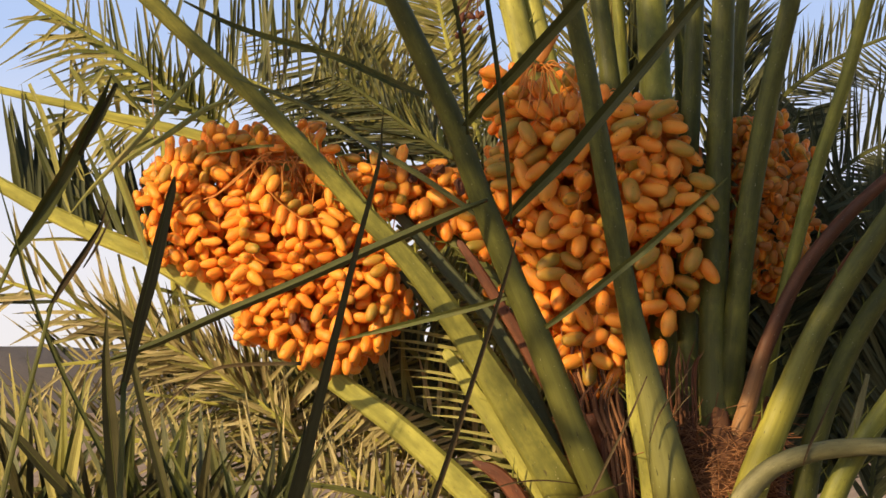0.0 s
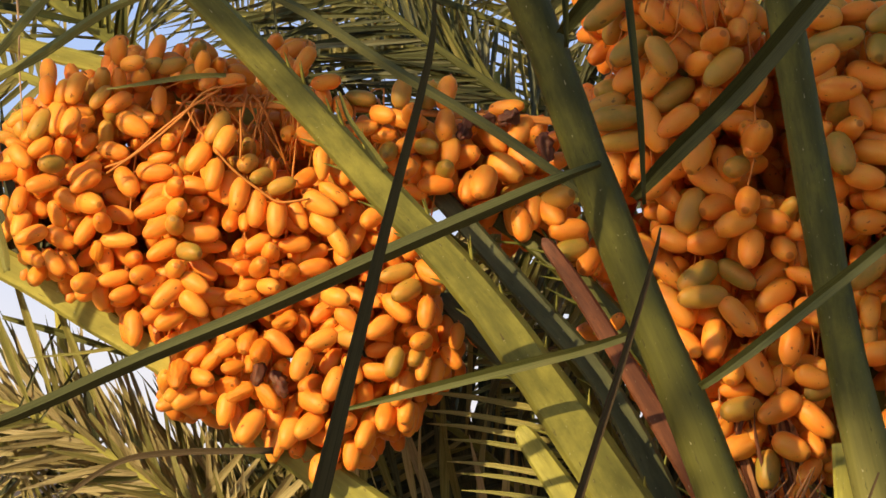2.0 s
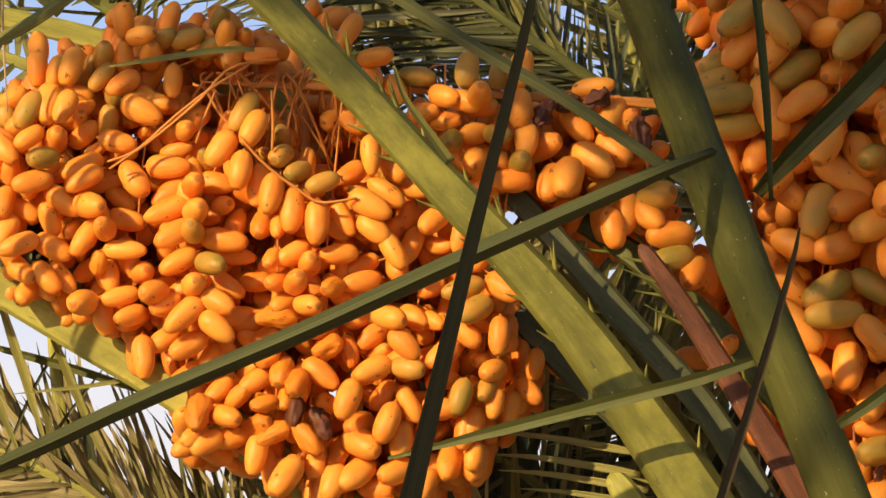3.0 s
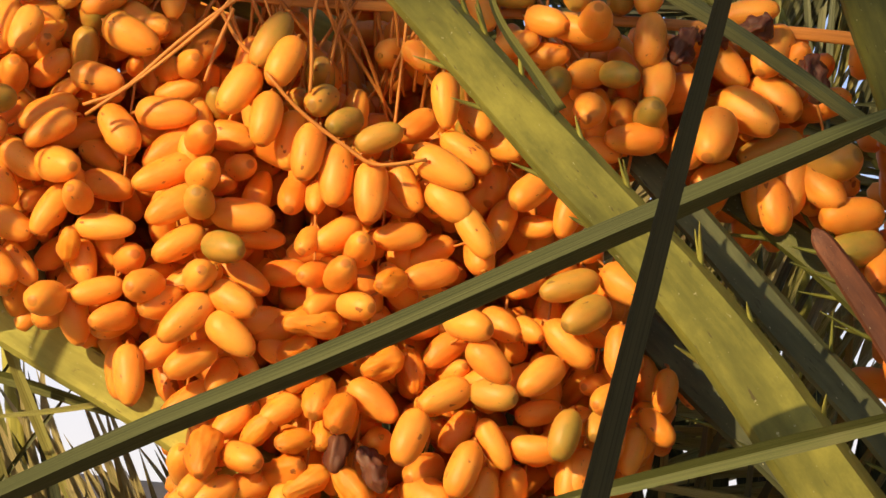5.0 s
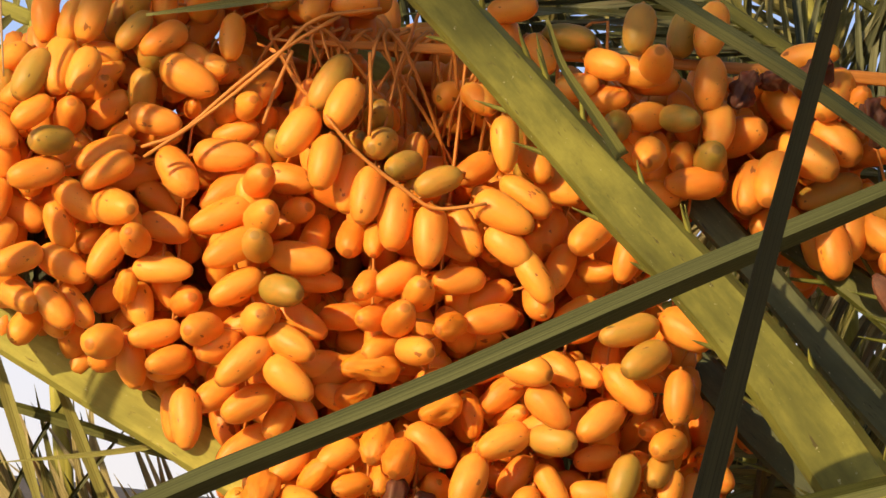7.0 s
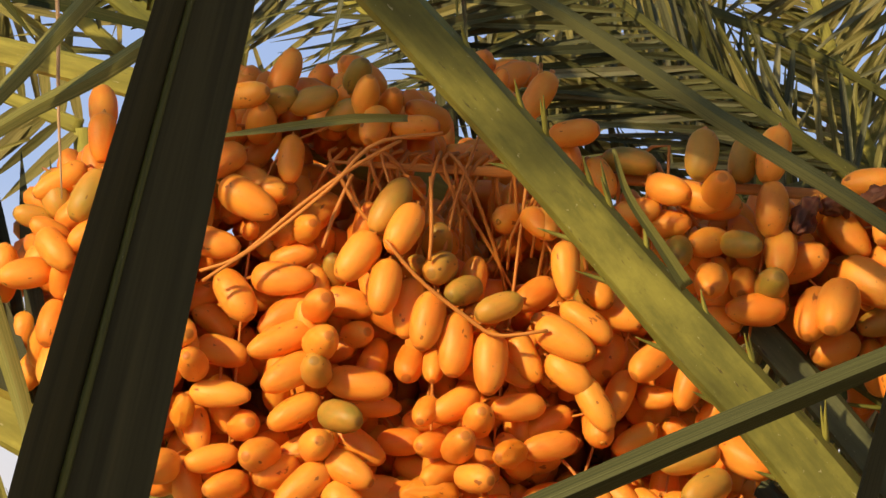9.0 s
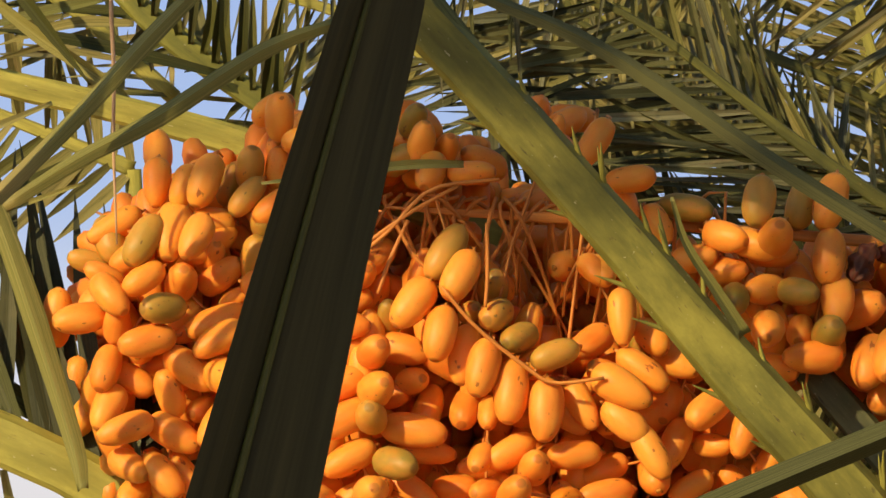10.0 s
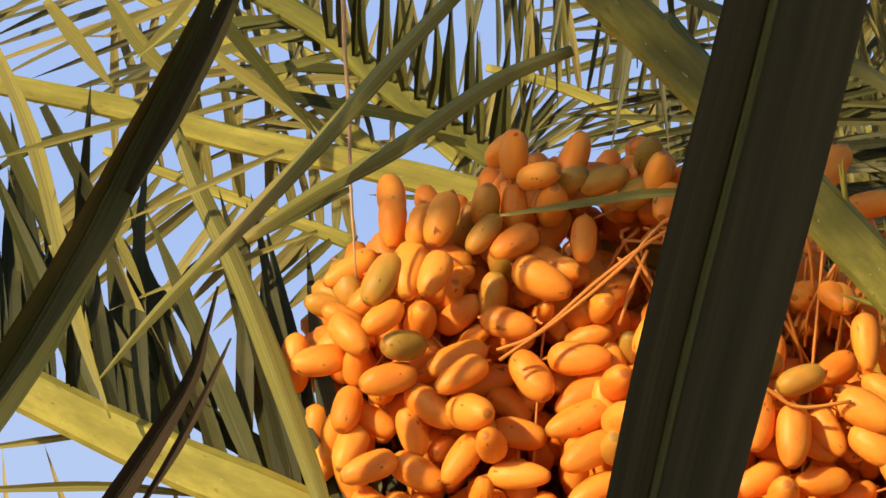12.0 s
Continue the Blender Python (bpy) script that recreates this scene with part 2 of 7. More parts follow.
div = n.nodes.new("ShaderNodeMath")
div.operation, div.inputs[1].default_value = "DIVIDE", 60.0
n.links.new(sep.outputs["Z"], div.inputs[0])
em = n.nodes.new("ShaderNodeEmission")
n.links.new(ramp(n, div.outputs[0], [(0.0, (0.84, 0.80, 0.80)), (0.17, (0.80, 0.79, 0.84)), (0.36, (0.66, 0.71, 0.86)), (0.54, (0.46, 0.585, 0.86)), (1.0, (0.38, 0.52, 0.86))]), em.inputs[0])
n.links.new(em.outputs[0], n.nodes["Material Output"].inputs[0])
SKY = m


# ---- building blocks ----
def mesh_from(name, verts, faces, mats, smooth=True, slots=None):
    me = bpy.data.meshes.new(name)
    me.from_pydata(verts, [], faces)
    for x in mats if isinstance(mats, (list, tuple)) else [mats]:
        me.materials.append(x)
    if smooth:
        me.polygons.foreach_set("use_smooth", [True] * len(me.polygons))
    if slots:
        me.polygons.foreach_set("material_index", slots)
    me.update()
    return me


def part(name, me, parent, label="", at=None, kind=""):
    ob = new(name, me)
    ob.parent = parent
    if at is not None:
        ob.matrix_local = at
    return tagged(ob, label, kind=kind)


def thing(name, place, label, category, group="", kind=""):
    ob = new(name)
    ob.empty_display_size = 0.05
    ob.location = place
    return tagged(ob, label, category, group, kind)


def spline(pts, n):
    """n + 1 points on a smooth curve through pts, and where each lies between them."""
    p = [Vector(q) for q in pts]
    p = [2 * p[0] - p[1]] + p + [2 * p[-1] - p[-2]]
    out = []
    m = len(p) - 3
    for i in range(n + 1):
        s = i / n * m
        k = min(int(s), m - 1)
        u = s - k
        a, b2, c, d = p[k:k + 4]
        out.append((0.5 * (2 * b2 + (c - a) * u + (2 * a - 5 * b2 + 4 * c - d) * u * u + (3 * b2 - a - 3 * c + d) * u ** 3), s / m))
    return out


def level(values, s):
    """The value at s, from 0 to 1, along evenly spaced values."""
    k = s * (len(values) - 1)
    i = min(int(k), len(values) - 2)
    return values[i] + (values[i + 1] - values[i]) * (k - i)


def frame_at(curve, i, facing):
    a, b2 = curve[max(0, i - 1)][0], curve[min(len(curve) - 1, i + 1)][0]
    t = (b2 - a).normalized()
    side = t.cross(facing).normalized()
    return t, side, side.cross(t).normalized()


FRONT = Vector((0, -1, 0))


def sweep(name, pts, widths, section, mat, steps, facing=FRONT, twist=(0, 0), origin=(0, 0, 0), thick=1.0, edges=(), uneven=0.0):
    """A solid drawn along pts. section: outline in units of the width, across and towards facing."""
    curve = spline(pts, steps)
    verts, faces = [], []
    o = Vector(origin)
    k = len(section)
    for i, (q, s) in enumerate(curve):
        t, side, up = frame_at(curve, i, facing)
        turn = Matrix.Rotation(radians(level(twist, s)), 3, t)
        side, up = turn @ side, turn @ up
        w = level(widths, s) * (1 + uneven * noise.noise((q * 14)[:]))
        for x, y in section:
            verts.append(q + side * x * w + up * y * w * thick - o)
    for i in range(steps):
        for j in range(k):
            a, b2 = i * k + j, i * k + (j + 1) % k
            faces.append((a, b2, b2 + k, a + k))
    faces.append(tuple(range(k - 1, -1, -1)))
    faces.append(tuple(range(steps * k, steps * k + k)))
    me = mesh_from(name, verts, faces, mat)
    if edges:
        crease = me.attributes.new("sharp_edge", "BOOLEAN", "EDGE")
        crease.data.foreach_set("value", [abs(e.vertices[1] - e.vertices[0]) == k and e.vertices[0] % k in edges for e in me.edges])
    long = sum((curve[i + 1][0] - curve[i][0]).length for i in range(steps))
    lay_out(me, k, steps, long)
    return me


def lay_out(me, k, steps, long):
    """Coordinates across and along a swept surface, the latter in metres."""
    uv = me.uv_layers.new(name="along")
    co = np.zeros(2 * len(me.loops))
    n = 0
    for i in range(steps):
        for j in range(k):
            co[n:n + 8] = (j / k, i / steps * long, (j + 1) / k, i / steps * long, (j + 1) / k, (i + 1) / steps * long, j / k, (i + 1) / steps * long)
            n += 8
    uv.data.foreach_set("uv", co)


ROUND = [(0.5 * math.cos(a * math.tau / 10), 0.5 * math.sin(a * math.tau / 10)) for a in range(10)]
# leaf stalk: broad front with a shallow channel, keeled back
KEEL = [(-0.5, 0.05), (-0.42, 0.2), (-0.2, 0.27), (0.0, 0.25), (0.2, 0.27), (0.42, 0.2), (0.5, 0.05), (0.42, -0.12), (0.2, -0.36), (0.0, -0.42), (-0.2, -0.36), (-0.42, -0.12)]
# leaf stalk with flat faces and sharp edges, broad side to the front
FLAT = [(-0.5, -0.04), (-0.36, 0.2), (-0.12, 0.225), (0.14, 0.22), (0.40, 0.19), (0.5, 0.06), (0.44, -0.12), (0.14, -0.4), (-0.14, -0.4), (-0.44, -0.16)]
FLAT_EDGES = (0, 1, 4, 5, 7, 8)
# thick leaf stalk, rounded to the front
OVAL = [(-0.5, -0.05), (-0.45, 0.13), (-0.34, 0.27), (-0.18, 0.36), (0.0, 0.39), (0.18, 0.36), (0.34, 0.27), (0.45, 0.13), (0.5, -0.05), (0.36, -0.26), (0.0, -0.36), (-0.36, -0.26)]
# blade folded along its middle
BLADE = [(-0.5, 0.22), (-0.26, 0.09), (0.0, -0.03), (0.26, 0.09), (0.5, 0.22), (0.27, 0.055), (0.0, -0.075), (-0.27, 0.055)]

RIDGE = [(x, -y) for x, y in reversed(BLADE)]


def leaflet_shape(bend, curl, seed):
    """Points and faces of a blade one metre long and wide; base at the origin, tip along x."""
    rng = random.Random(seed)
    verts, faces = [], []
    steps = 9
    prof = [0.35, 0.75, 0.95, 1.0, 0.97, 0.88, 0.74, 0.55, 0.3, 0.03]
    sway = rng.uniform(-0.03, 0.03)
    for i in range(steps + 1):
        s = i / steps
        w = prof[i] * 0.5
        z = bend * s * s
        y0 = sway * math.sin(s * 3.0)
        fold = 0.22 * w * (1 - 0.3 * s)
        tw = curl * s
        for yy, zz in ((-w, fold), (0, 0), (w, fold), (0, -0.03 * w - 0.01)):
            y1 = yy * math.cos(tw) - zz * math.sin(tw)
            z1 = yy * math.sin(tw) + zz * math.cos(tw)
            verts.append((s, y1, z1, z + y0))
    for i in range(steps):
        for j in range(4):
            a, b2 = i * 4 + j, i * 4 + (j + 1) % 4
            faces.append((a, b2, b2 + 4, a + 4))
    faces += [(3, 2, 1, 0), (steps * 4, steps * 4 + 1, steps * 4 + 2, steps * 4 + 3)]
    return verts, faces


LEAF_SHAPES = [leaflet_shape(bd, cu, i) for i, (bd, cu) in enumerate([(-0.10, 0.2), (-0.18, -0.3), (0.05, 0.35), (-0.05, -0.2), (-0.26, 0.25), (0.12, -0.1), (-0.35, 0.15)])]


def leaf_verts(shape, length, width):
    return [(x * length, y * width, z * width + d * length) for x, y, z, d in LEAF_SHAPES[shape][0]]


def grow(curve, n, length, width, facing, spread, rng, start=0.05, end=1.0, sides=(1, -1), droop=0.0, lift=0.25, wild=0.18):
    """Poses and sizes of the leaflets of a frond, in pairs along its midrib."""
    out = []
    for i in range(n):
        s = start + (end - start) * (i + rng.uniform(-0.3, 0.3)) / max(1, n - 1)
        s = min(max(s, 0.0), 1.0)
        k = s * (len(curve) - 1)
        j = min(int(k), len(curve) - 2)
        q = curve[j][0].lerp(curve[j + 1][0], k - j)
        t, side, up = frame_at(curve, j, facing)
        for sd in sides:
            a = radians(spread[0] + (spread[1] - spread[0]) * s) + rng.gauss(0, wild)
            way = -t * math.cos(a) + side * sd * math.sin(a) + up * (lift + rng.gauss(0, wild)) + Vector((0, 0, -droop))
            way.normalize()
            zed = (up + Vector((rng.gauss(0, 0.35), rng.gauss(0, 0.35), rng.gauss(0, 0.35)))).normalized()
            y = zed.cross(way).normalized()
            zed = way.cross(y)
            rot = Matrix((way, y, zed)).transposed().to_4x4()
            ln = length * (0.55 + 0.45 * math.sin(math.pi * min(1, 0.25 + 0.75 * s))) * rng.uniform(0.8, 1.15)
            out.append((Matrix.Translation(q) @ rot, ln, width * rng.uniform(0.8, 1.2), rng.randrange(len(LEAF_SHAPES))))
    return out


LEAF_CACHE = {}


def leaf_object_mesh(shape, mat):
    key = (shape, mat.name)
    if key not in LEAF_CACHE:
        LEAF_CACHE[key] = mesh_from("leaflet", leaf_verts(shape, 1.0, 0.06), LEAF_SHAPES[shape][1], mat, False)
        lay_out(LEAF_CACHE[key], 4, 9, 0.35)
    return LEAF_CACHE[key]


def frond(label, pts, widths, stalk_mat, n=0, length=0.4, width=0.02, leaf_mat=None, facing=FRONT, spread=(60, 30), seed=1, group="fronds of the palm", name="palm_frond", thorny=0, flat=True, **more):
    rng = random.Random(seed)
    base = Vector(pts[-1])
    ob = thing(name, base, label, "palm frond", group)
    part("midrib", sweep("midrib", pts, widths, FLAT if flat else OVAL, stalk_mat, 28, facing, origin=base, edges=FLAT_EDGES if flat else (), uneven=0.07), ob)
    for k in range(thorny):
        s = 0.12 + 0.8 * (k + rng.uniform(0.2, 0.8)) / thorny
        crv = spline(pts, 40)
        i = int(s * 40)
        t, side, up = frame_at(crv, i, facing)
        sd = rng.choice((1, -1))
        root = crv[i][0] + side * sd * 0.45 * level(widths, s)
        way = (-t * rng.uniform(0.5, 1.0) + side * sd * rng.uniform(0.3, 0.8) + up * rng.uniform(0.0, 0.5)).normalized()
        ln = rng.uniform(0.02, 0.05)
        part("thorn", sweep("thorn", [root - way * 0.006, root + way * ln * 0.5, root + way * ln + up * 0.003], [0.0042, 0.0026, 0.0004], ROUND, STALK_MID, 5, origin=base), ob)
    if n:
        curve = spline(pts, 40)
        leaves = grow(curve, n, length, width, facing, spread, rng, **more)
        for m4, ln, wd, sh in leaves:
            part("leaflet", leaf_object_mesh(sh, rng.choice(leaf_mat) if isinstance(leaf_mat, tuple) else leaf_mat), ob, at=Matrix.Translation(-base) @ m4 @ Matrix.Diagonal((ln, wd / 0.06, ln, 1)))
    return ob


def blade(ob, pts, widths, mat, twist=(0, 0), label="", steps=20, ridge=False, deep=1.0):
    """One long leaflet of a frond along its own curve."""
    return part("leaflet", sweep("leaflet", pts, widths, RIDGE if ridge else BLADE, mat, steps, FRONT, twist, ob.location, deep, edges=(1, 3, 5, 7) if ridge else (0, 2, 4, 6), uneven=0.05), ob, label)


def side_leaflet(ob, pts, wide, mat):
    return blade(ob, pts, [0.55 * wide, wide, 0.85 * wide, 0.12 * wide], mat, (10, 25))


# ---- the setting ----
gv, gf = [], []
N = 40
for i in range(N + 1):
    for j in range(N + 1):
        x, y = (i / N - 0.5) * 2, (j / N - 0.5) * 2
        x, y = 900 * x * abs(x) ** 1.5, 900 * y * abs(y) ** 1.5
        gv.append((x, y, (0.12 * noise.noise((x * 0.25, y * 0.25, 0)) if abs(x) + abs(y) < 60 else 0) - 0.014 * max(0.0, y - 64)))
for i in range(N):
    for j in range(N):
        a = i * (N + 1) + j
        gf.append((a, a + N + 1, a + N + 2, a + 1))
tagged(new("ground", mesh_from("ground", gv, gf, SAND)), "reddish sandy ground under the palms", "ground", kind="structure")

bv, bf = [], []
for i in range(61):
    x = -45 + 1.5 * i
    top = max(0.5, 1.03 - 0.1 * max(0.0, x + 7.3)) + 0.03 * noise.noise((x * 0.2, 3, 0))
    bv += [(x, 58, -0.3), (x, 59.5, 0.6 * top), (x, 61, top), (x, 66, top), (x, 70, -0.3)]
for i in range(60):
    for j in range(4):
        a = i * 5 + j
        bf.append((a, a + 5, a + 6, a + 1))
tagged(new("earth_bank", mesh_from("earth_bank", bv, bf, BANK)), "low grey earth bank in the distance", "bank", kind="structure")

tagged(new("backdrop", mesh_from("backdrop", [(-260, 0, -20), (260, 0, -20), (260, 0, 130), (-260, 0, 130)], [(0, 1, 2, 3)], SKY)), "hazy pale blue evening sky", "sky", kind="structure").location = (0, 420, 0)

# ---- the palm's stem and crown ----
stem = thing("date_palm", (0.45, 0.24, 0.0), "short date palm trunk wrapped in shaggy brown fibre", "palm tree")
rng = random.Random(7)
sv, sf = [], []
for i in range(25):
    z = i / 24 * 1.1
    r = 0.25 - 0.05 * z + 0.02 * math.sin(z * 40)
    for j in range(28):
        a = j / 28 * math.tau
        rr = r * (1 + 0.25 * noise.noise((math.cos(a) * 3, math.sin(a) * 3, z * 7)))
        sv.append((rr * math.cos(a), rr * math.sin(a), 0.92 * z))
for i in range(24):
    for j in range(28):
        a, b2 = i * 28 + j, i * 28 + (j + 1) % 28
        sf.append((a, b2, b2 + 28, a + 28))
sf.append(tuple(24 * 28 + j for j in range(28)))
part("trunk", mesh_from("trunk", sv, sf, FIBRE), stem)
# stubs of old leaves, set in a spiral
for k in range(42):
    a, z = k * 2.39996, 0.12 + k * 0.0205
    out = Vector((math.cos(a), math.sin(a), 0))
    foot = out * (0.23 - 0.04 * z) + Vector((0, 0, z - 0.1))
    tip = foot + out * rng.uniform(0.05, 0.09) + Vector((rng.uniform(-0.02, 0.02), 0, rng.uniform(0.14, 0.24)))
    part("leaf_base", sweep("leaf_base", [foot, foot.lerp(tip, 0.5) + out * 0.015, tip], [0.11, 0.075, 0.05], KEEL, STALK_GREY if k % 4 == 0 else STALK_RED, 8, out), stem, "split brown stub of an old leaf")
fv, ff = [], []
for i in range(4200):
    a, z = rng.uniform(0, math.tau), rng.uniform(0.45, 1.0)
    q = Vector((0.22 * math.cos(a), 0.22 * math.sin(a), z))
    d1 = Vector((0.35 * math.cos(a), 0.35 * math.sin(a), rng.uniform(-0.6, 0.6))) + Vector((rng.gauss(0, .8), rng.gauss(0, .8), rng.gauss(0, .5)))
    d1.normalize()
    d2 = Vector((rng.gauss(0, 1), rng.gauss(0, 1), rng.gauss(-0.4, 0.6))).normalized()
    ln = rng.uniform(0.025, 0.06)
    sd = d1.cross(d2).normalized() * 0.0011
    o = len(fv)
    for k in range(6):
        s = k / 5
        c = q + d1 * ln * s + d2 * ln * 1.9 * s * s
        fv += [c - sd, c + sd, c + d1.cross(sd).normalized() * 0.0015]
    for k in range(5):
        for j in range(3):
            p0, p1 = o + k * 3 + j, o + k * 3 + (j + 1) % 3
            ff.append((p0, p1, p1 + 3, p0 + 3))
part("fibres", mesh_from("fibres", fv, ff, FIBRE_LOOSE), stem, "tangle of loose brown fibres", kind="stuff")

# matted fibre heaped between the leaf stalks, with long loose threads
mat_at = Vector((0.575, 0.01, 0.855))
mv, mf = [], []
for i in range(13):
    for j in range(24):
        a, b2 = j / 24 * math.tau, (i / 12 - 0.5) * math.pi
        d = Vector((math.cos(a) * math.cos(b2), math.sin(a) * math.cos(b2), math.sin(b2)))
        lump = 1 + 0.35 * noise.noise(d * 2.2) + 0.15 * noise.noise(d * 7)
        mv.append(Vector((d.x * 0.085, d.y * 0.06, d.z * 0.14)) * lump)
for i in range(12):
    for j in range(24):
        a, b2 = i * 24 + j, i * 24 + (j + 1) % 24
        mf.append((a, b2, b2 + 24, a + 24))
matting = part("fibre_mat", mesh_from("fibre_mat", mv, mf, FIBRE), stem, "matted red-brown fibre", at=Matrix.Translation(mat_at - stem.location))
lv, lf = [], []
for i in range(420):
    a, z = rng.uniform(math.pi, math.tau), rng.uniform(-0.11, 0.13)
    q = Vector((0.10 * math.cos(a), 0.075 * math.sin(a), z))
    d1 = Vector((rng.gauss(0, 1), rng.gauss(-0.15, 0.3), rng.gauss(0.15, 0.35))).normalized()
    d2 = Vector((rng.gauss(0, 0.6), rng.gauss(-0.2, 0.4), rng.gauss(-0.2, 0.7))).normalized()
    ln = rng.uniform(0.03, 0.11)
    sd = d1.cross(d2).normalized() * 0.0009
    o = len(lv)
    for k in range(8):
        u = k / 7
        c = q + d1 * ln * (u - 0.5) + d2 * ln * 0.9 * (u - 0.5) ** 2
        lv += [c - sd, c + sd, c + d1.cross(sd).normalized() * 0.0013]
    for k in range(7):
        for j in range(3):
            p0, p1 = o + k * 3 + j, o + k * 3 + (j + 1) % 3
            lf.append((p0, p1, p1 + 3, p0 + 3))
part("loose_fibre", mesh_from("loose_fibre", lv, lf, FIBRE_LOOSE), matting, kind="stuff")

# ---- large fronds ----
frond_a = frond("broad yellow-green palm frond crossing before the dates", [(-0.725, -0.160, 1.969), (-0.625, -0.148, 1.880), (-0.507, -0.136, 1.767), (-0.377, -0.123, 1.649), (-0.253, -0.111, 1.519), (-0.163, -0.099, 1.420), (-0.055, -0.087, 1.304), (0.053, -0.074, 1.156), (0.156, -0.062, 0.996), (0.259, -0.050, 0.824)],
                [0.030, 0.032, 0.034, 0.036, 0.037, 0.039, 0.047, 0.060, 0.072, 0.085], STALK_LONG)
frond_b = frond("dark olive palm frond with a smooth round midrib", [(-0.146, -0.300, 1.956), (-0.102, -0.275, 1.858), (-0.041, -0.250, 1.732), (0.020, -0.225, 1.599), (0.076, -0.200, 1.448), (0.132, -0.175, 1.303), (0.200, -0.150, 1.145), (0.269, -0.125, 0.963), (0.326, -0.100, 0.826)],
                [0.036, 0.040, 0.045, 0.047, 0.048, 0.050, 0.054, 0.060, 0.066], STALK_BASED, flat=False)
frond_c = frond("dark olive palm frond rising before the dates", [(0.238, -0.240, 1.939), (0.258, -0.220, 1.840), (0.290, -0.200, 1.696), (0.315, -0.180, 1.562), (0.345, -0.160, 1.393), (0.379, -0.140, 1.213), (0.418, -0.120, 1.054), (0.474, -0.100, 0.826)],
                [0.036, 0.038, 0.042, 0.044, 0.045, 0.048, 0.060, 0.095], STALK_SHEATH, flat=False)
frond_d = frond("yellow-green palm frond arching behind the dates", [(-1.060, 0.120, 1.706), (-0.958, 0.125, 1.690), (-0.855, 0.130, 1.667), (-0.772, 0.135, 1.650), (-0.690, 0.140, 1.628), (-0.608, 0.145, 1.611), (-0.525, 0.150, 1.591), (-0.441, 0.155, 1.566), (-0.316, 0.160, 1.520)],
                [0.012, 0.015, 0.018, 0.019, 0.02, 0.022, 0.024, 0.026, 0.028], STALK_YELLOW)
frond_e = frond("yellow-green palm frond passing under the dates", [(-1.059, 0.060, 1.555), (-0.931, 0.058, 1.491), (-0.839, 0.056, 1.439), (-0.734, 0.054, 1.387), (-0.618, 0.052, 1.338), (-0.503, 0.050, 1.271), (-0.387, 0.048, 1.199), (-0.213, 0.046, 1.069), (-0.098, 0.044, 0.984), (0.018, 0.042, 0.878), (0.087, 0.040, 0.809)],
                [0.026, 0.03, 0.033, 0.036, 0.038, 0.04, 0.042, 0.046, 0.05, 0.055, 0.06], STALK_YELLOW, 52, 0.235, 0.0145, (LEAF_FAN, LEAF_FAN, LEAF, LEAF_DUSTY), spread=(50, 58), seed=5, start=0.15, end=0.5, lift=-0.25, sides=(-1,), wild=0.12)
frond_f = frond("narrow yellow-green palm frond stalk with short spines", [(0.002, 0.040, 1.142), (0.011, 0.032, 1.128), (0.060, 0.024, 1.056), (0.122, 0.016, 0.965), (0.179, 0.008, 0.882), (0.237, 0.000, 0.799)],
                [0.004, 0.026, 0.038, 0.042, 0.046, 0.05], STALK_YELLOW)

blade(frond_b, [(0.092, -0.222, 1.441), (0.040, -0.268, 1.419), (-0.005, -0.284, 1.399), (-0.151, -0.284, 1.336), (-0.292, -0.284, 1.273), (-0.435, -0.284, 1.214), (-0.577, -0.284, 1.151), (-0.689, -0.284, 1.114)], [0.008, 0.013, 0.0165, 0.0185, 0.0185, 0.018, 0.014, 0.003], LEAF_DUSTY, (-8, -4), ridge=True, deep=2.0)
blade(frond_b, [(0.138, -0.160, 1.250), (0.076, -0.160, 1.230), (0.008, -0.160, 1.213), (-0.104, -0.160, 1.185), (-0.217, -0.160, 1.157)], [0.010, 0.013, 0.014, 0.012, 0.003], LEAF_MID, (-20, 0))
blade(frond_b, [(0.127, -0.240, 1.400), (0.165, -0.270, 1.441), (0.243, -0.300, 1.518), (0.309, -0.330, 1.594), (0.407, -0.360, 1.708), (0.505, -0.390, 1.827), (0.569, -0.420, 1.912)], [0.012, 0.022, 0.026, 0.026, 0.024, 0.02, 0.01], LEAF, (25, -10))
blade(frond_b, [(0.045, -0.260, 1.586), (0.076, -0.292, 1.623), (0.132, -0.324, 1.677), (0.198, -0.356, 1.747), (0.258, -0.388, 1.811), (0.317, -0.420, 1.879)], [0.014, 0.022, 0.026, 0.026, 0.025, 0.02], LEAF, (30, 10))
blade(frond_b, [(0.205, -0.200, 1.185), (0.244, -0.228, 1.213), (0.311, -0.256, 1.266), (0.410, -0.284, 1.346), (0.497, -0.312, 1.423), (0.564, -0.340, 1.480)], [0.01, 0.013, 0.016, 0.016, 0.012, 0.003], LEAF_MID, (0, 20))
blade(frond_b, [(-0.035, -0.260, 1.647), (-0.091, -0.268, 1.669), (-0.213, -0.276, 1.724), (-0.335, -0.284, 1.759), (-0.424, -0.292, 1.790), (-0.512, -0.300, 1.834)], [0.013, 0.0155, 0.0145, 0.0125, 0.010, 0.004], LEAF, (20, 0))
blade(frond_b, [(0.137, -0.280, 1.390), (0.130, -0.305, 1.501), (0.110, -0.330, 1.688), (0.090, -0.355, 1.830), (0.076, -0.380, 1.916)], [0.006, 0.010, 0.011, 0.010, 0.008], LEAF, (40, 10))
blade(frond_b, [(0.050, -0.280, 1.568), (0.047, -0.307, 1.645), (0.041, -0.333, 1.743), (0.021, -0.360, 1.851)], [0.006, 0.010, 0.010, 0.008], LEAF, (30, 10))
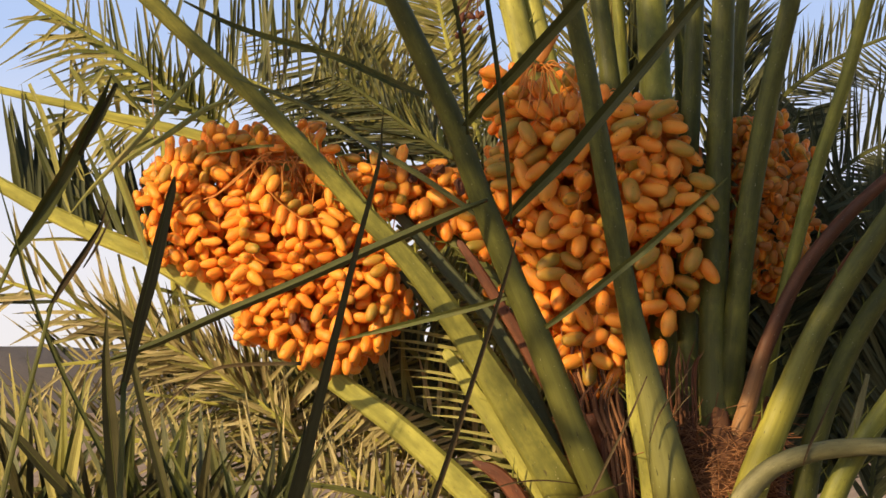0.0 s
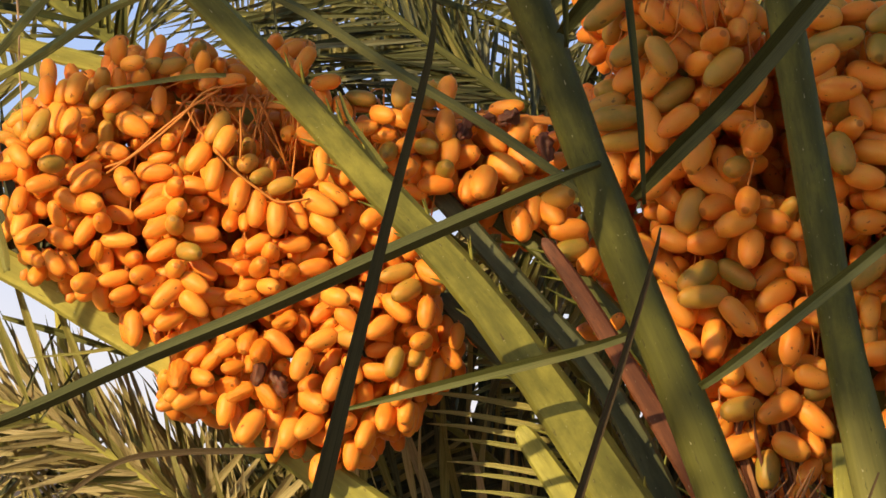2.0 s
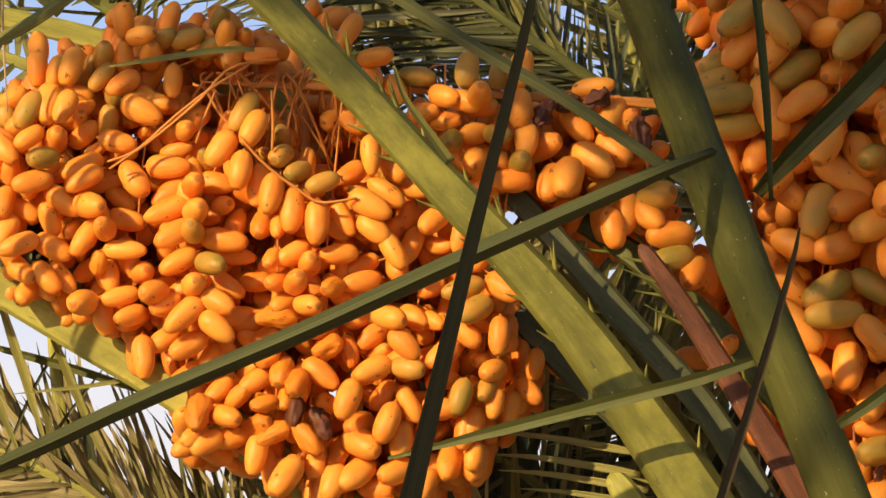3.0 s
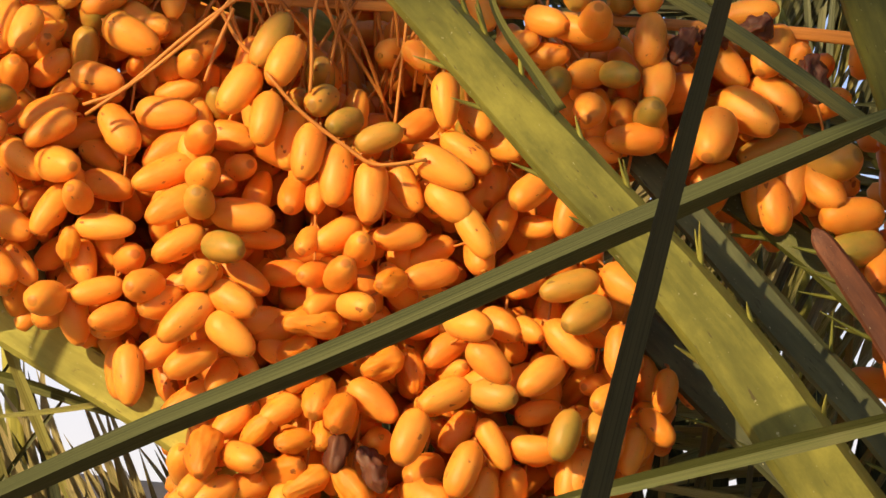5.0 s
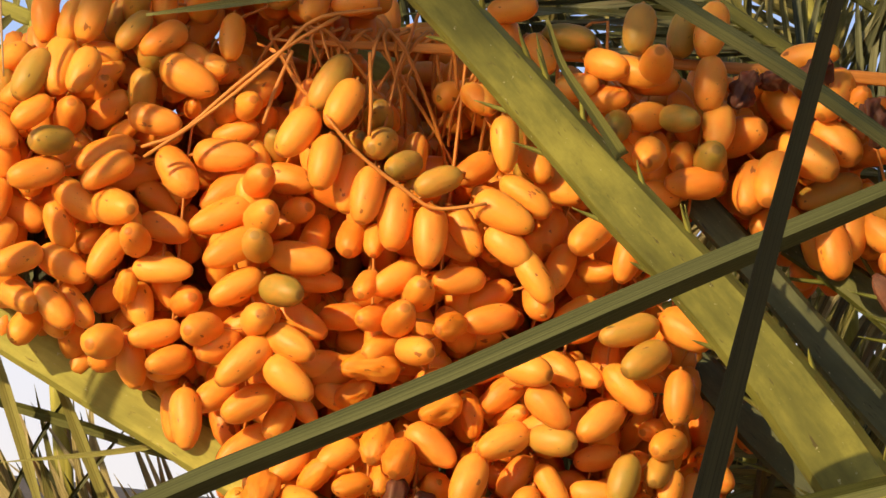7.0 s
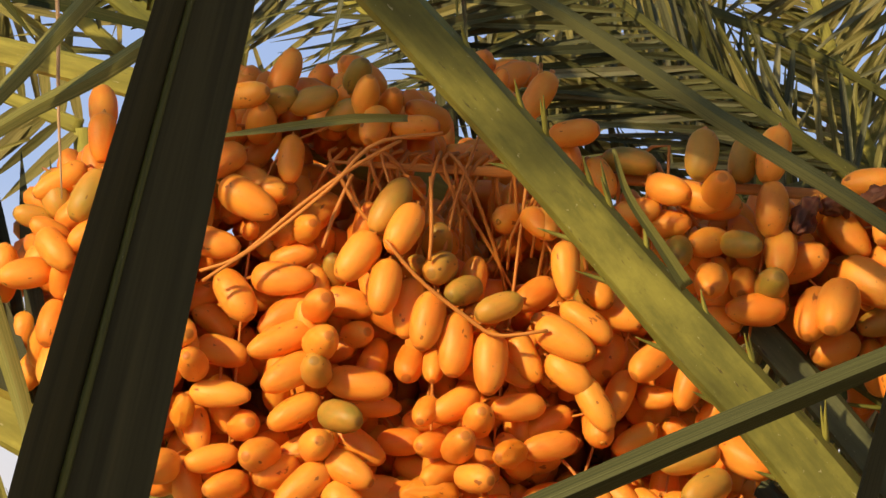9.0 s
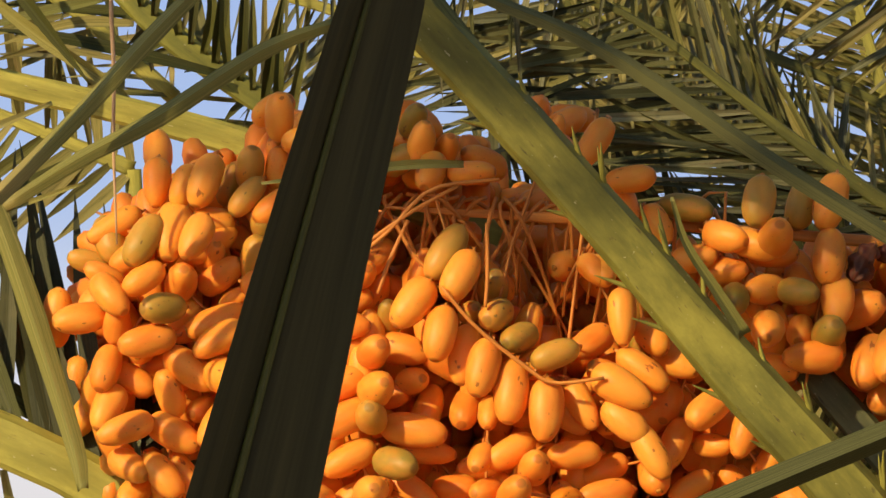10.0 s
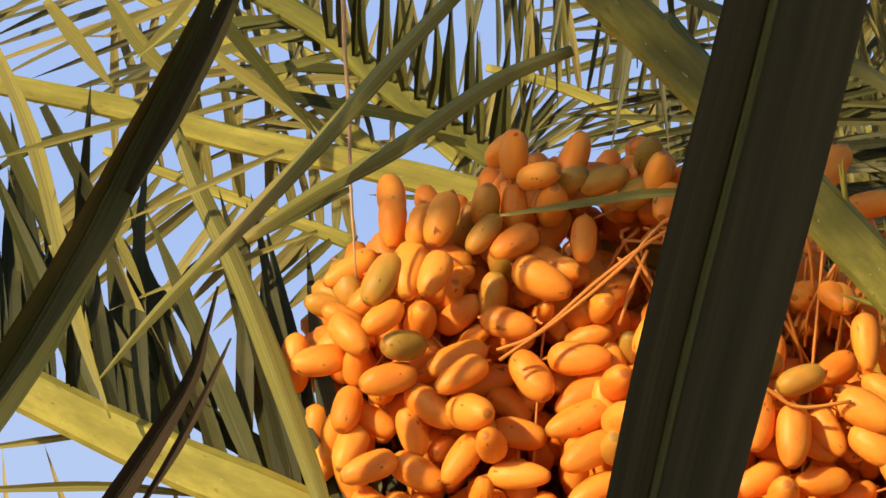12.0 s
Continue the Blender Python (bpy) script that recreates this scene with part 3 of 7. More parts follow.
blade(frond_c, [(0.409, -0.200, 1.087), (0.378, -0.233, 1.017), (0.338, -0.267, 0.939), (0.293, -0.300, 0.852)], [0.003, 0.005, 0.006, 0.006], LEAF_DRY, (30, 10))
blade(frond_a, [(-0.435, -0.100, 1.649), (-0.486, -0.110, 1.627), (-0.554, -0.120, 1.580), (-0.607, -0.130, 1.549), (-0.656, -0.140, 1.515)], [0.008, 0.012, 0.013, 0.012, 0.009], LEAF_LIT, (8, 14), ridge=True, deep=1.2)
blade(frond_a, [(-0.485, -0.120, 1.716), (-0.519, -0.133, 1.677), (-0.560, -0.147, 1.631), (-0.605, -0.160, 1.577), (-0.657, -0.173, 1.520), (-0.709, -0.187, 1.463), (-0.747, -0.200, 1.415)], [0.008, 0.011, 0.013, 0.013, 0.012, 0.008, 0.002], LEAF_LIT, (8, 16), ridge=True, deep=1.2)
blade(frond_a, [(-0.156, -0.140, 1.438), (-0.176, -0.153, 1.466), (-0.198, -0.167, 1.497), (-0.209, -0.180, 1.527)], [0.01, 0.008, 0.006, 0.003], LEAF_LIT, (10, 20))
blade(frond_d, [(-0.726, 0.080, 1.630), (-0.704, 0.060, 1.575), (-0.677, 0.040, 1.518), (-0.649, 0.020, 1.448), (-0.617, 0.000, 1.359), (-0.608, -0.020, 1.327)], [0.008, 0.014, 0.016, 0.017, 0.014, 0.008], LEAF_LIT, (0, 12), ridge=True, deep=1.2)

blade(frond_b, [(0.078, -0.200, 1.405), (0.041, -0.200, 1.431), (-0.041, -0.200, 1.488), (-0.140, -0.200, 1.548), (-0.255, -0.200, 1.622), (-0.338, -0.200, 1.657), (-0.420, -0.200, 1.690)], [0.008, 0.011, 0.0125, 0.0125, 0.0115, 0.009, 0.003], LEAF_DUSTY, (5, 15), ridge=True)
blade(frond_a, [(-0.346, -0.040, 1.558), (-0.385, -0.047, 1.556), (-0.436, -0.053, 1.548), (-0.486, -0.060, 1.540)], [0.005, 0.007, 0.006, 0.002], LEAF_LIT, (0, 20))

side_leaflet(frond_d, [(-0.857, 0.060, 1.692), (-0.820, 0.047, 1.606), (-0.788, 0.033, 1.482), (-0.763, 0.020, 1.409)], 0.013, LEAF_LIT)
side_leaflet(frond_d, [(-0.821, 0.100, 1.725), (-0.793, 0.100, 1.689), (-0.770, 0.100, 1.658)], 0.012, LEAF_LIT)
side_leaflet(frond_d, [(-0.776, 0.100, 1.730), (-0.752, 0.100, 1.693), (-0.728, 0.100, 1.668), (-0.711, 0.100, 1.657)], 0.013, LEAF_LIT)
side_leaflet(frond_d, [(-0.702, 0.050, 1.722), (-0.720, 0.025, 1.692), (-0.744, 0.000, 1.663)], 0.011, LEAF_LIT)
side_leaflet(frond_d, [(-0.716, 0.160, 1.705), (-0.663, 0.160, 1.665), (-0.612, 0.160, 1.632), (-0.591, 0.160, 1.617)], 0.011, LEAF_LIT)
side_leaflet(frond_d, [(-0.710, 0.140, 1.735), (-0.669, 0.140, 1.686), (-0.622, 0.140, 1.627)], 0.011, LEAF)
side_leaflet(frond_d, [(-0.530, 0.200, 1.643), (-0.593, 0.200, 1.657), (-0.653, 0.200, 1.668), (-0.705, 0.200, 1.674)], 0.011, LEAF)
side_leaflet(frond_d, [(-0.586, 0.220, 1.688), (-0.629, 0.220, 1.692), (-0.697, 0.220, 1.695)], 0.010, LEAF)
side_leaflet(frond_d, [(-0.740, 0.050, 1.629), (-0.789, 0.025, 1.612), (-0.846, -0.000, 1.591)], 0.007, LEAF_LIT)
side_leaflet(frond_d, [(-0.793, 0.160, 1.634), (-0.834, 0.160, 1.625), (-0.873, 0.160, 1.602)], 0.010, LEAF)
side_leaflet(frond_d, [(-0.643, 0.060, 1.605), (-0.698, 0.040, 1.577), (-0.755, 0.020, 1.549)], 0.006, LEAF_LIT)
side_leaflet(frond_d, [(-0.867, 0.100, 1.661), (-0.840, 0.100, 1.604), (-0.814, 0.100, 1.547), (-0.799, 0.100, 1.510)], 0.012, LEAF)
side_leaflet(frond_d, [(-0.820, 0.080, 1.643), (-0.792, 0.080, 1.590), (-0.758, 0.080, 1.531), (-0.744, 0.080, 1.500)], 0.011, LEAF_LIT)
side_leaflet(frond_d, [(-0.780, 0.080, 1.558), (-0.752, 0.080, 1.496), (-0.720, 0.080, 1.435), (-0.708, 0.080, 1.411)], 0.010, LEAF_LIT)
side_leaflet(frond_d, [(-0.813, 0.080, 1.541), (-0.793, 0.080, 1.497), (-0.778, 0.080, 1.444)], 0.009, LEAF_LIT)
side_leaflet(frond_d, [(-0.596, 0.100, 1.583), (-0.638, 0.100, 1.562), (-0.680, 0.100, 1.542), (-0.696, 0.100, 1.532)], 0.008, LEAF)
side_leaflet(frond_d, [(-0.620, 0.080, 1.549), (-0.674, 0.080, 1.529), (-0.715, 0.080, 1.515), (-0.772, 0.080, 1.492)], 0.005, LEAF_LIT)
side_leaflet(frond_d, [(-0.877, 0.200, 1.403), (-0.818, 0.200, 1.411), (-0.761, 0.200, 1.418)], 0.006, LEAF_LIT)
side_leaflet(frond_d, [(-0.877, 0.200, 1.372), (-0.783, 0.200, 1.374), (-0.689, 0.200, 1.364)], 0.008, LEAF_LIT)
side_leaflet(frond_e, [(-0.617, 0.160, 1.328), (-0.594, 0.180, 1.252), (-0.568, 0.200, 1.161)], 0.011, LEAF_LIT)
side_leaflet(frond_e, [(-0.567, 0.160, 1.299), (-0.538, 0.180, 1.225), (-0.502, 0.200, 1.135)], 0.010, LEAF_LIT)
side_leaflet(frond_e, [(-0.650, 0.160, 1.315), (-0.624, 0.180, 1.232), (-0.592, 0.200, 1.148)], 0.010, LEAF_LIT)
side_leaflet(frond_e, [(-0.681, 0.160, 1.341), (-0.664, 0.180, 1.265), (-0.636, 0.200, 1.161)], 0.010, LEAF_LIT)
side_leaflet(frond_e, [(-0.635, 0.200, 1.279), (-0.533, 0.200, 1.250), (-0.444, 0.200, 1.219)], 0.010, LEAF_MID)
side_leaflet(frond_e, [(-0.452, 0.140, 1.246), (-0.521, 0.140, 1.234), (-0.603, 0.140, 1.226)], 0.005, LEAF_LIT)
side_leaflet(frond_e, [(-0.619, 0.220, 1.160), (-0.585, 0.220, 1.237), (-0.553, 0.220, 1.288)], 0.004, LEAF)
side_leaflet(frond_e, [(-0.593, 0.220, 1.147), (-0.548, 0.220, 1.211), (-0.508, 0.220, 1.262)], 0.004, LEAF)
blade(frond_e, [(-0.609, 0.080, 1.363), (-0.667, 0.080, 1.395), (-0.742, 0.080, 1.440), (-0.828, 0.080, 1.490)], [0.012, 0.022, 0.02, 0.006], LEAF, (-30, -20), "dark folded leaflet along the midrib")
frond_g = frond("olive palm frond behind the fruit with hanging leaflets", [(-0.913, 0.220, 1.915), (-0.865, 0.220, 1.873), (-0.793, 0.220, 1.825), (-0.731, 0.220, 1.785), (-0.628, 0.220, 1.725), (-0.578, 0.220, 1.681), (-0.535, 0.220, 1.649), (-0.485, 0.220, 1.617)], [0.009, 0.012, 0.016, 0.018, 0.020, 0.021, 0.021, 0.020], STALK_MID)
frond_h = frond("dull green palm frond overhead with hanging leaflets", [(-0.587, 0.330, 1.978), (-0.466, 0.330, 1.962), (-0.370, 0.330, 1.941), (-0.249, 0.330, 1.922), (-0.105, 0.330, 1.874)], [0.009, 0.012, 0.014, 0.016, 0.018], STALK)
side_leaflet(frond_g, [(-0.732, 0.200, 1.788), (-0.801, 0.210, 1.799), (-0.865, 0.220, 1.805)], 0.0097, LEAF_PALE)
side_leaflet(frond_g, [(-0.756, 0.200, 1.803), (-0.823, 0.210, 1.797), (-0.883, 0.220, 1.786)], 0.0101, LEAF_PALE)
side_leaflet(frond_g, [(-0.708, 0.200, 1.767), (-0.778, 0.210, 1.768), (-0.853, 0.220, 1.754)], 0.0092, LEAF_MID)
side_leaflet(frond_g, [(-0.690, 0.200, 1.758), (-0.758, 0.210, 1.759), (-0.823, 0.220, 1.745)], 0.0110, LEAF_PALE)
side_leaflet(frond_g, [(-0.791, 0.200, 1.823), (-0.858, 0.210, 1.839), (-0.919, 0.220, 1.837)], 0.0110, LEAF_PALE)
side_leaflet(frond_g, [(-0.821, 0.200, 1.844), (-0.873, 0.210, 1.835), (-0.930, 0.220, 1.819)], 0.0094, LEAF_MID)
side_leaflet(frond_g, [(-0.678, 0.200, 1.746), (-0.732, 0.210, 1.741), (-0.793, 0.220, 1.718)], 0.0110, LEAF_PALE)
side_leaflet(frond_g, [(-0.655, 0.200, 1.728), (-0.722, 0.210, 1.721), (-0.781, 0.220, 1.700)], 0.0105, LEAF_MID)
side_leaflet(frond_g, [(-0.637, 0.200, 1.716), (-0.694, 0.210, 1.706), (-0.746, 0.220, 1.688)], 0.0093, LEAF_MID)
side_leaflet(frond_g, [(-0.619, 0.200, 1.698), (-0.667, 0.210, 1.688), (-0.722, 0.220, 1.673)], 0.0094, LEAF_MID)
side_leaflet(frond_g, [(-0.595, 0.200, 1.680), (-0.643, 0.210, 1.680), (-0.698, 0.220, 1.664)], 0.0100, LEAF_PALE)
side_leaflet(frond_g, [(-0.768, 0.200, 1.812), (-0.793, 0.210, 1.790), (-0.817, 0.220, 1.759)], 0.0099, LEAF_PALE)
side_leaflet(frond_g, [(-0.803, 0.200, 1.832), (-0.830, 0.210, 1.810), (-0.853, 0.220, 1.771)], 0.0086, LEAF_PALE)
side_leaflet(frond_g, [(-0.685, 0.260, 1.746), (-0.700, 0.270, 1.832), (-0.716, 0.280, 1.919)], 0.0107, LEAF)
side_leaflet(frond_g, [(-0.631, 0.260, 1.713), (-0.644, 0.270, 1.790), (-0.654, 0.280, 1.867)], 0.0104, LEAF_DUSTY)
side_leaflet(frond_g, [(-0.591, 0.260, 1.691), (-0.606, 0.270, 1.763), (-0.626, 0.280, 1.836)], 0.0103, LEAF_DUSTY)
side_leaflet(frond_g, [(-0.541, 0.260, 1.656), (-0.558, 0.270, 1.721), (-0.570, 0.280, 1.786)], 0.0124, LEAF_DUSTY)
side_leaflet(frond_h, [(-0.494, 0.320, 1.912), (-0.482, 0.330, 1.848), (-0.479, 0.340, 1.783)], 0.0080, LEAF)
side_leaflet(frond_h, [(-0.494, 0.320, 1.952), (-0.486, 0.330, 1.814), (-0.484, 0.340, 1.676)], 0.0086, LEAF_DUSTY)
side_leaflet(frond_h, [(-0.492, 0.320, 1.939), (-0.482, 0.330, 1.803), (-0.473, 0.340, 1.667)], 0.0064, LEAF)
side_leaflet(frond_h, [(-0.456, 0.320, 1.925), (-0.454, 0.330, 1.826), (-0.460, 0.340, 1.726)], 0.0063, LEAF)
side_leaflet(frond_h, [(-0.435, 0.320, 1.933), (-0.441, 0.330, 1.824), (-0.444, 0.340, 1.715)], 0.0065, LEAF)
side_leaflet(frond_h, [(-0.432, 0.320, 1.944), (-0.429, 0.330, 1.868), (-0.422, 0.340, 1.791)], 0.0085, LEAF)
side_leaflet(frond_h, [(-0.412, 0.320, 1.955), (-0.407, 0.330, 1.844), (-0.404, 0.340, 1.734)], 0.0072, LEAF)
side_leaflet(frond_h, [(-0.397, 0.320, 1.919), (-0.389, 0.330, 1.808), (-0.390, 0.340, 1.697)], 0.0062, LEAF_MID)
side_leaflet(frond_h, [(-0.378, 0.320, 1.956), (-0.380, 0.330, 1.833), (-0.383, 0.340, 1.711)], 0.0077, LEAF)
side_leaflet(frond_h, [(-0.365, 0.320, 1.952), (-0.368, 0.330, 1.839), (-0.366, 0.340, 1.726)], 0.0071, LEAF_DUSTY)
side_leaflet(frond_h, [(-0.372, 0.320, 1.919), (-0.360, 0.330, 1.806), (-0.350, 0.340, 1.694)], 0.0071, LEAF)
side_leaflet(frond_h, [(-0.334, 0.320, 1.933), (-0.329, 0.330, 1.830), (-0.326, 0.340, 1.728)], 0.0062, LEAF_MID)
side_leaflet(frond_h, [(-0.343, 0.320, 1.946), (-0.343, 0.330, 1.800), (-0.335, 0.340, 1.654)], 0.0068, LEAF_DUSTY)
side_leaflet(frond_h, [(-0.311, 0.320, 1.944), (-0.311, 0.330, 1.834), (-0.305, 0.340, 1.724)], 0.0085, LEAF_DUSTY)
side_leaflet(frond_h, [(-0.307, 0.320, 1.930), (-0.311, 0.330, 1.798), (-0.306, 0.340, 1.665)], 0.0089, LEAF)
side_leaflet(frond_g, [(-0.619, 0.215, 1.715), (-0.621, 0.200, 1.754), (-0.618, 0.190, 1.814)], 0.0095, LEAF_DUSTY)
side_leaflet(frond_g, [(-0.610, 0.215, 1.708), (-0.610, 0.200, 1.745), (-0.611, 0.190, 1.801)], 0.0084, LEAF_DUSTY)
side_leaflet(frond_g, [(-0.600, 0.215, 1.701), (-0.598, 0.200, 1.732), (-0.594, 0.190, 1.780)], 0.0077, LEAF)
side_leaflet(frond_g, [(-0.591, 0.215, 1.695), (-0.594, 0.200, 1.722), (-0.593, 0.190, 1.765)], 0.0079, LEAF)
side_leaflet(frond_g, [(-0.581, 0.215, 1.688), (-0.577, 0.200, 1.726), (-0.575, 0.190, 1.784)], 0.0093, LEAF_DUSTY)
side_leaflet(frond_g, [(-0.572, 0.215, 1.681), (-0.564, 0.200, 1.706), (-0.554, 0.190, 1.744)], 0.0083, LEAF_MID)
side_leaflet(frond_g, [(-0.562, 0.215, 1.674), (-0.566, 0.200, 1.701), (-0.565, 0.190, 1.744)], 0.0102, LEAF_MID)
side_leaflet(frond_g, [(-0.553, 0.215, 1.667), (-0.549, 0.200, 1.700), (-0.538, 0.190, 1.751)], 0.0072, LEAF_DUSTY)
side_leaflet(frond_g, [(-0.543, 0.215, 1.660), (-0.537, 0.200, 1.687), (-0.537, 0.190, 1.729)], 0.0090, LEAF_MID)
side_leaflet(frond_g, [(-0.534, 0.215, 1.653), (-0.530, 0.200, 1.684), (-0.525, 0.190, 1.732)], 0.0100, LEAF)
side_leaflet(frond_g, [(-0.524, 0.215, 1.647), (-0.527, 0.200, 1.682), (-0.526, 0.190, 1.737)], 0.0094, LEAF_MID)
side_leaflet(frond_g, [(-0.515, 0.215, 1.640), (-0.513, 0.200, 1.674), (-0.511, 0.190, 1.726)], 0.0092, LEAF)
side_leaflet(frond_g, [(-0.505, 0.215, 1.633), (-0.505, 0.200, 1.665), (-0.506, 0.190, 1.715)], 0.0072, LEAF_MID)
side_leaflet(frond_g, [(-0.496, 0.215, 1.626), (-0.490, 0.200, 1.659), (-0.481, 0.190, 1.709)], 0.0102, LEAF)
side_leaflet(frond_g, [(-0.486, 0.215, 1.619), (-0.485, 0.200, 1.647), (-0.483, 0.190, 1.691)], 0.0083, LEAF_MID)
side_leaflet(frond_g, [(-0.477, 0.215, 1.612), (-0.471, 0.200, 1.639), (-0.462, 0.190, 1.681)], 0.0076, LEAF_MID)
side_leaflet(frond_g, [(-0.633, 0.225, 1.725), (-0.664, 0.240, 1.730), (-0.694, 0.250, 1.728)], 0.0089, LEAF_DUSTY)
side_leaflet(frond_g, [(-0.619, 0.225, 1.714), (-0.638, 0.240, 1.720), (-0.658, 0.250, 1.718)], 0.0083, LEAF_MID)
side_leaflet(frond_g, [(-0.604, 0.225, 1.704), (-0.634, 0.240, 1.702), (-0.664, 0.250, 1.692)], 0.0087, LEAF_DUSTY)
side_leaflet(frond_g, [(-0.589, 0.225, 1.693), (-0.611, 0.240, 1.693), (-0.633, 0.250, 1.684)], 0.0073, LEAF)
side_leaflet(frond_g, [(-0.575, 0.225, 1.682), (-0.590, 0.240, 1.678), (-0.605, 0.250, 1.667)], 0.0061, LEAF)
side_leaflet(frond_g, [(-0.561, 0.225, 1.671), (-0.576, 0.240, 1.670), (-0.592, 0.250, 1.661)], 0.0071, LEAF)
side_leaflet(frond_g, [(-0.546, 0.225, 1.661), (-0.569, 0.240, 1.664), (-0.592, 0.250, 1.660)], 0.0078, LEAF_DUSTY)
side_leaflet(frond_g, [(-0.532, 0.225, 1.650), (-0.545, 0.240, 1.653), (-0.559, 0.250, 1.649)], 0.0072, LEAF)
side_leaflet(frond_g, [(-0.517, 0.225, 1.639), (-0.533, 0.240, 1.641), (-0.549, 0.250, 1.634)], 0.0070, LEAF_MID)
side_leaflet(frond_g, [(-0.503, 0.225, 1.629), (-0.516, 0.240, 1.623), (-0.529, 0.250, 1.610)], 0.0066, LEAF)
blade(frond_b, [(-0.288, -0.100, 1.113), (-0.401, -0.100, 1.111), (-0.470, -0.100, 1.099), (-0.538, -0.100, 1.054), (-0.592, -0.100, 0.999)], [0.008, 0.008, 0.007, 0.005, 0.002], LEAF_DRY, (10, 20))
blade(frond_a, [(-0.280, -0.100, 1.574), (-0.306, -0.110, 1.596), (-0.334, -0.120, 1.620), (-0.355, -0.125, 1.642), (-0.373, -0.130, 1.664)], [0.004, 0.010, 0.016, 0.019, 0.018], LEAF_MID, (-10, 10), "folded leaflet along the edge of the stalk", ridge=True)
part("thread", sweep("thread", [(-0.594, -0.060, 1.702), (-0.593, -0.060, 1.660), (-0.590, -0.060, 1.614), (-0.589, -0.060, 1.564), (-0.585, -0.060, 1.496)], [0.0032, 0.003, 0.0028, 0.0024, 0.0012], ROUND, LEAF_STRAW, 14, origin=frond_a.location), frond_a, "dry straw-coloured thread of leaf")


for pts, wide in (
    ([(0.505, -0.160, 1.113), (0.465, -0.160, 1.055), (0.435, -0.160, 1.010), (0.415, -0.160, 0.953)], 0.004),
    ([(0.782, -0.220, 1.056), (0.751, -0.220, 0.986), (0.733, -0.220, 0.949), (0.719, -0.220, 0.910)], 0.006),
    ([(0.367, -0.250, 0.878), (0.288, -0.250, 0.850), (0.227, -0.250, 0.827)], 0.006),
    ([(0.082, -0.120, 0.850), (0.133, -0.120, 0.870), (0.201, -0.120, 0.877), (0.269, -0.120, 0.870)], 0.004),
    ([(0.504, -0.140, 1.054), (0.481, -0.140, 1.030), (0.449, -0.140, 0.987)], 0.003),
):
    blade(frond_c, pts, [0.2 * wide, wide, wide, 0.5 * wide], LEAF_DRY, (10, 30), "dry brown twig of an old leaflet", 10)


def thorns(ob, pts, widths, spots, length, sides=(1, -1), seed=1):
    """Stiff thorns along the edges of a leaf stalk."""
    rng = random.Random(seed)
    curve = spline(pts, 60)
    for s in spots:
        i = int(s * 60)
        q, t = curve[i][0], None
        t, side, up = frame_at(curve, i, FRONT)
        for sd in sides:
            base = q + side * sd * 0.47 * level(widths, s)
            way = (-t * rng.uniform(0.6, 1.0) + side * sd * rng.uniform(0.3, 0.6) + up * rng.uniform(0.1, 0.5)).normalized()
            ln = length * rng.uniform(0.6, 1.2)
            part("thorn", sweep("thorn", [base - way * 0.006, base + way * ln * 0.5, base + way * ln + up * 0.003], [0.0045, 0.0028, 0.0004], ROUND, STALK_YELLOW, 5, origin=ob.location), ob)


A_PTS, A_W = [(-0.725, -0.160, 1.969), (-0.625, -0.148, 1.880), (-0.507, -0.136, 1.767), (-0.377, -0.123, 1.649), (-0.253, -0.111, 1.519), (-0.163, -0.099, 1.420), (-0.055, -0.087, 1.304), (0.053, -0.074, 1.156), (0.156, -0.062, 0.996), (0.259, -0.050, 0.824)], [0.030, 0.032, 0.034, 0.036, 0.037, 0.039, 0.047, 0.060, 0.072, 0.085]
thorns(frond_a, A_PTS, A_W, [0.2, 0.27, 0.33, 0.385, 0.44, 0.49, 0.53, 0.57, 0.60, 0.65, 0.69, 0.74, 0.79, 0.85], 0.022, seed=2)
thorns(frond_a, A_PTS, A_W, [0.43, 0.445, 0.475, 0.485, 0.61, 0.66], 0.028, sides=(-1,), seed=4)

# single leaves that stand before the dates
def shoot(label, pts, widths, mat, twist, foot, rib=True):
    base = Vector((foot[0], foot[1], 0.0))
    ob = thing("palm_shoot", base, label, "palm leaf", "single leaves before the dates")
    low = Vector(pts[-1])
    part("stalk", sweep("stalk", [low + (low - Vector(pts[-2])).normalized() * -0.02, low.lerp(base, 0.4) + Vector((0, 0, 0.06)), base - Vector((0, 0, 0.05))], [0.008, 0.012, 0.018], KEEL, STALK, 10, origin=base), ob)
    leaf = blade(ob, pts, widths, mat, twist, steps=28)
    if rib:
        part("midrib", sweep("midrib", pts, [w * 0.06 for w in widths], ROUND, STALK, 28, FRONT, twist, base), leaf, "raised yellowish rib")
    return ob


shoot("thin shaded palm leaflet standing before the dates", [(-0.093, -1.157, 1.587), (-0.098, -1.157, 1.536), (-0.105, -1.157, 1.473), (-0.146, -1.157, 1.317), (-0.185, -1.157, 1.163), (-0.221, -1.157, 1.023), (-0.260, -1.157, 0.873), (-0.287, -1.157, 0.769)], [0.0015, 0.0045, 0.010, 0.0145, 0.020, 0.027, 0.036, 0.033], LEAF_SHADED, (-50, -42), (-0.36, -1.36), rib=False)
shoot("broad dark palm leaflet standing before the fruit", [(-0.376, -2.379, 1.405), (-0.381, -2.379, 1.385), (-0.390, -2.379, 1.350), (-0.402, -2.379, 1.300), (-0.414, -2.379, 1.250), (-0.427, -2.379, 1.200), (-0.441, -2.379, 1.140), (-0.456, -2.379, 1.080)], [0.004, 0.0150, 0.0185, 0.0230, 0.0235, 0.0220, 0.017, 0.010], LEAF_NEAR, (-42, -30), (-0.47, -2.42))
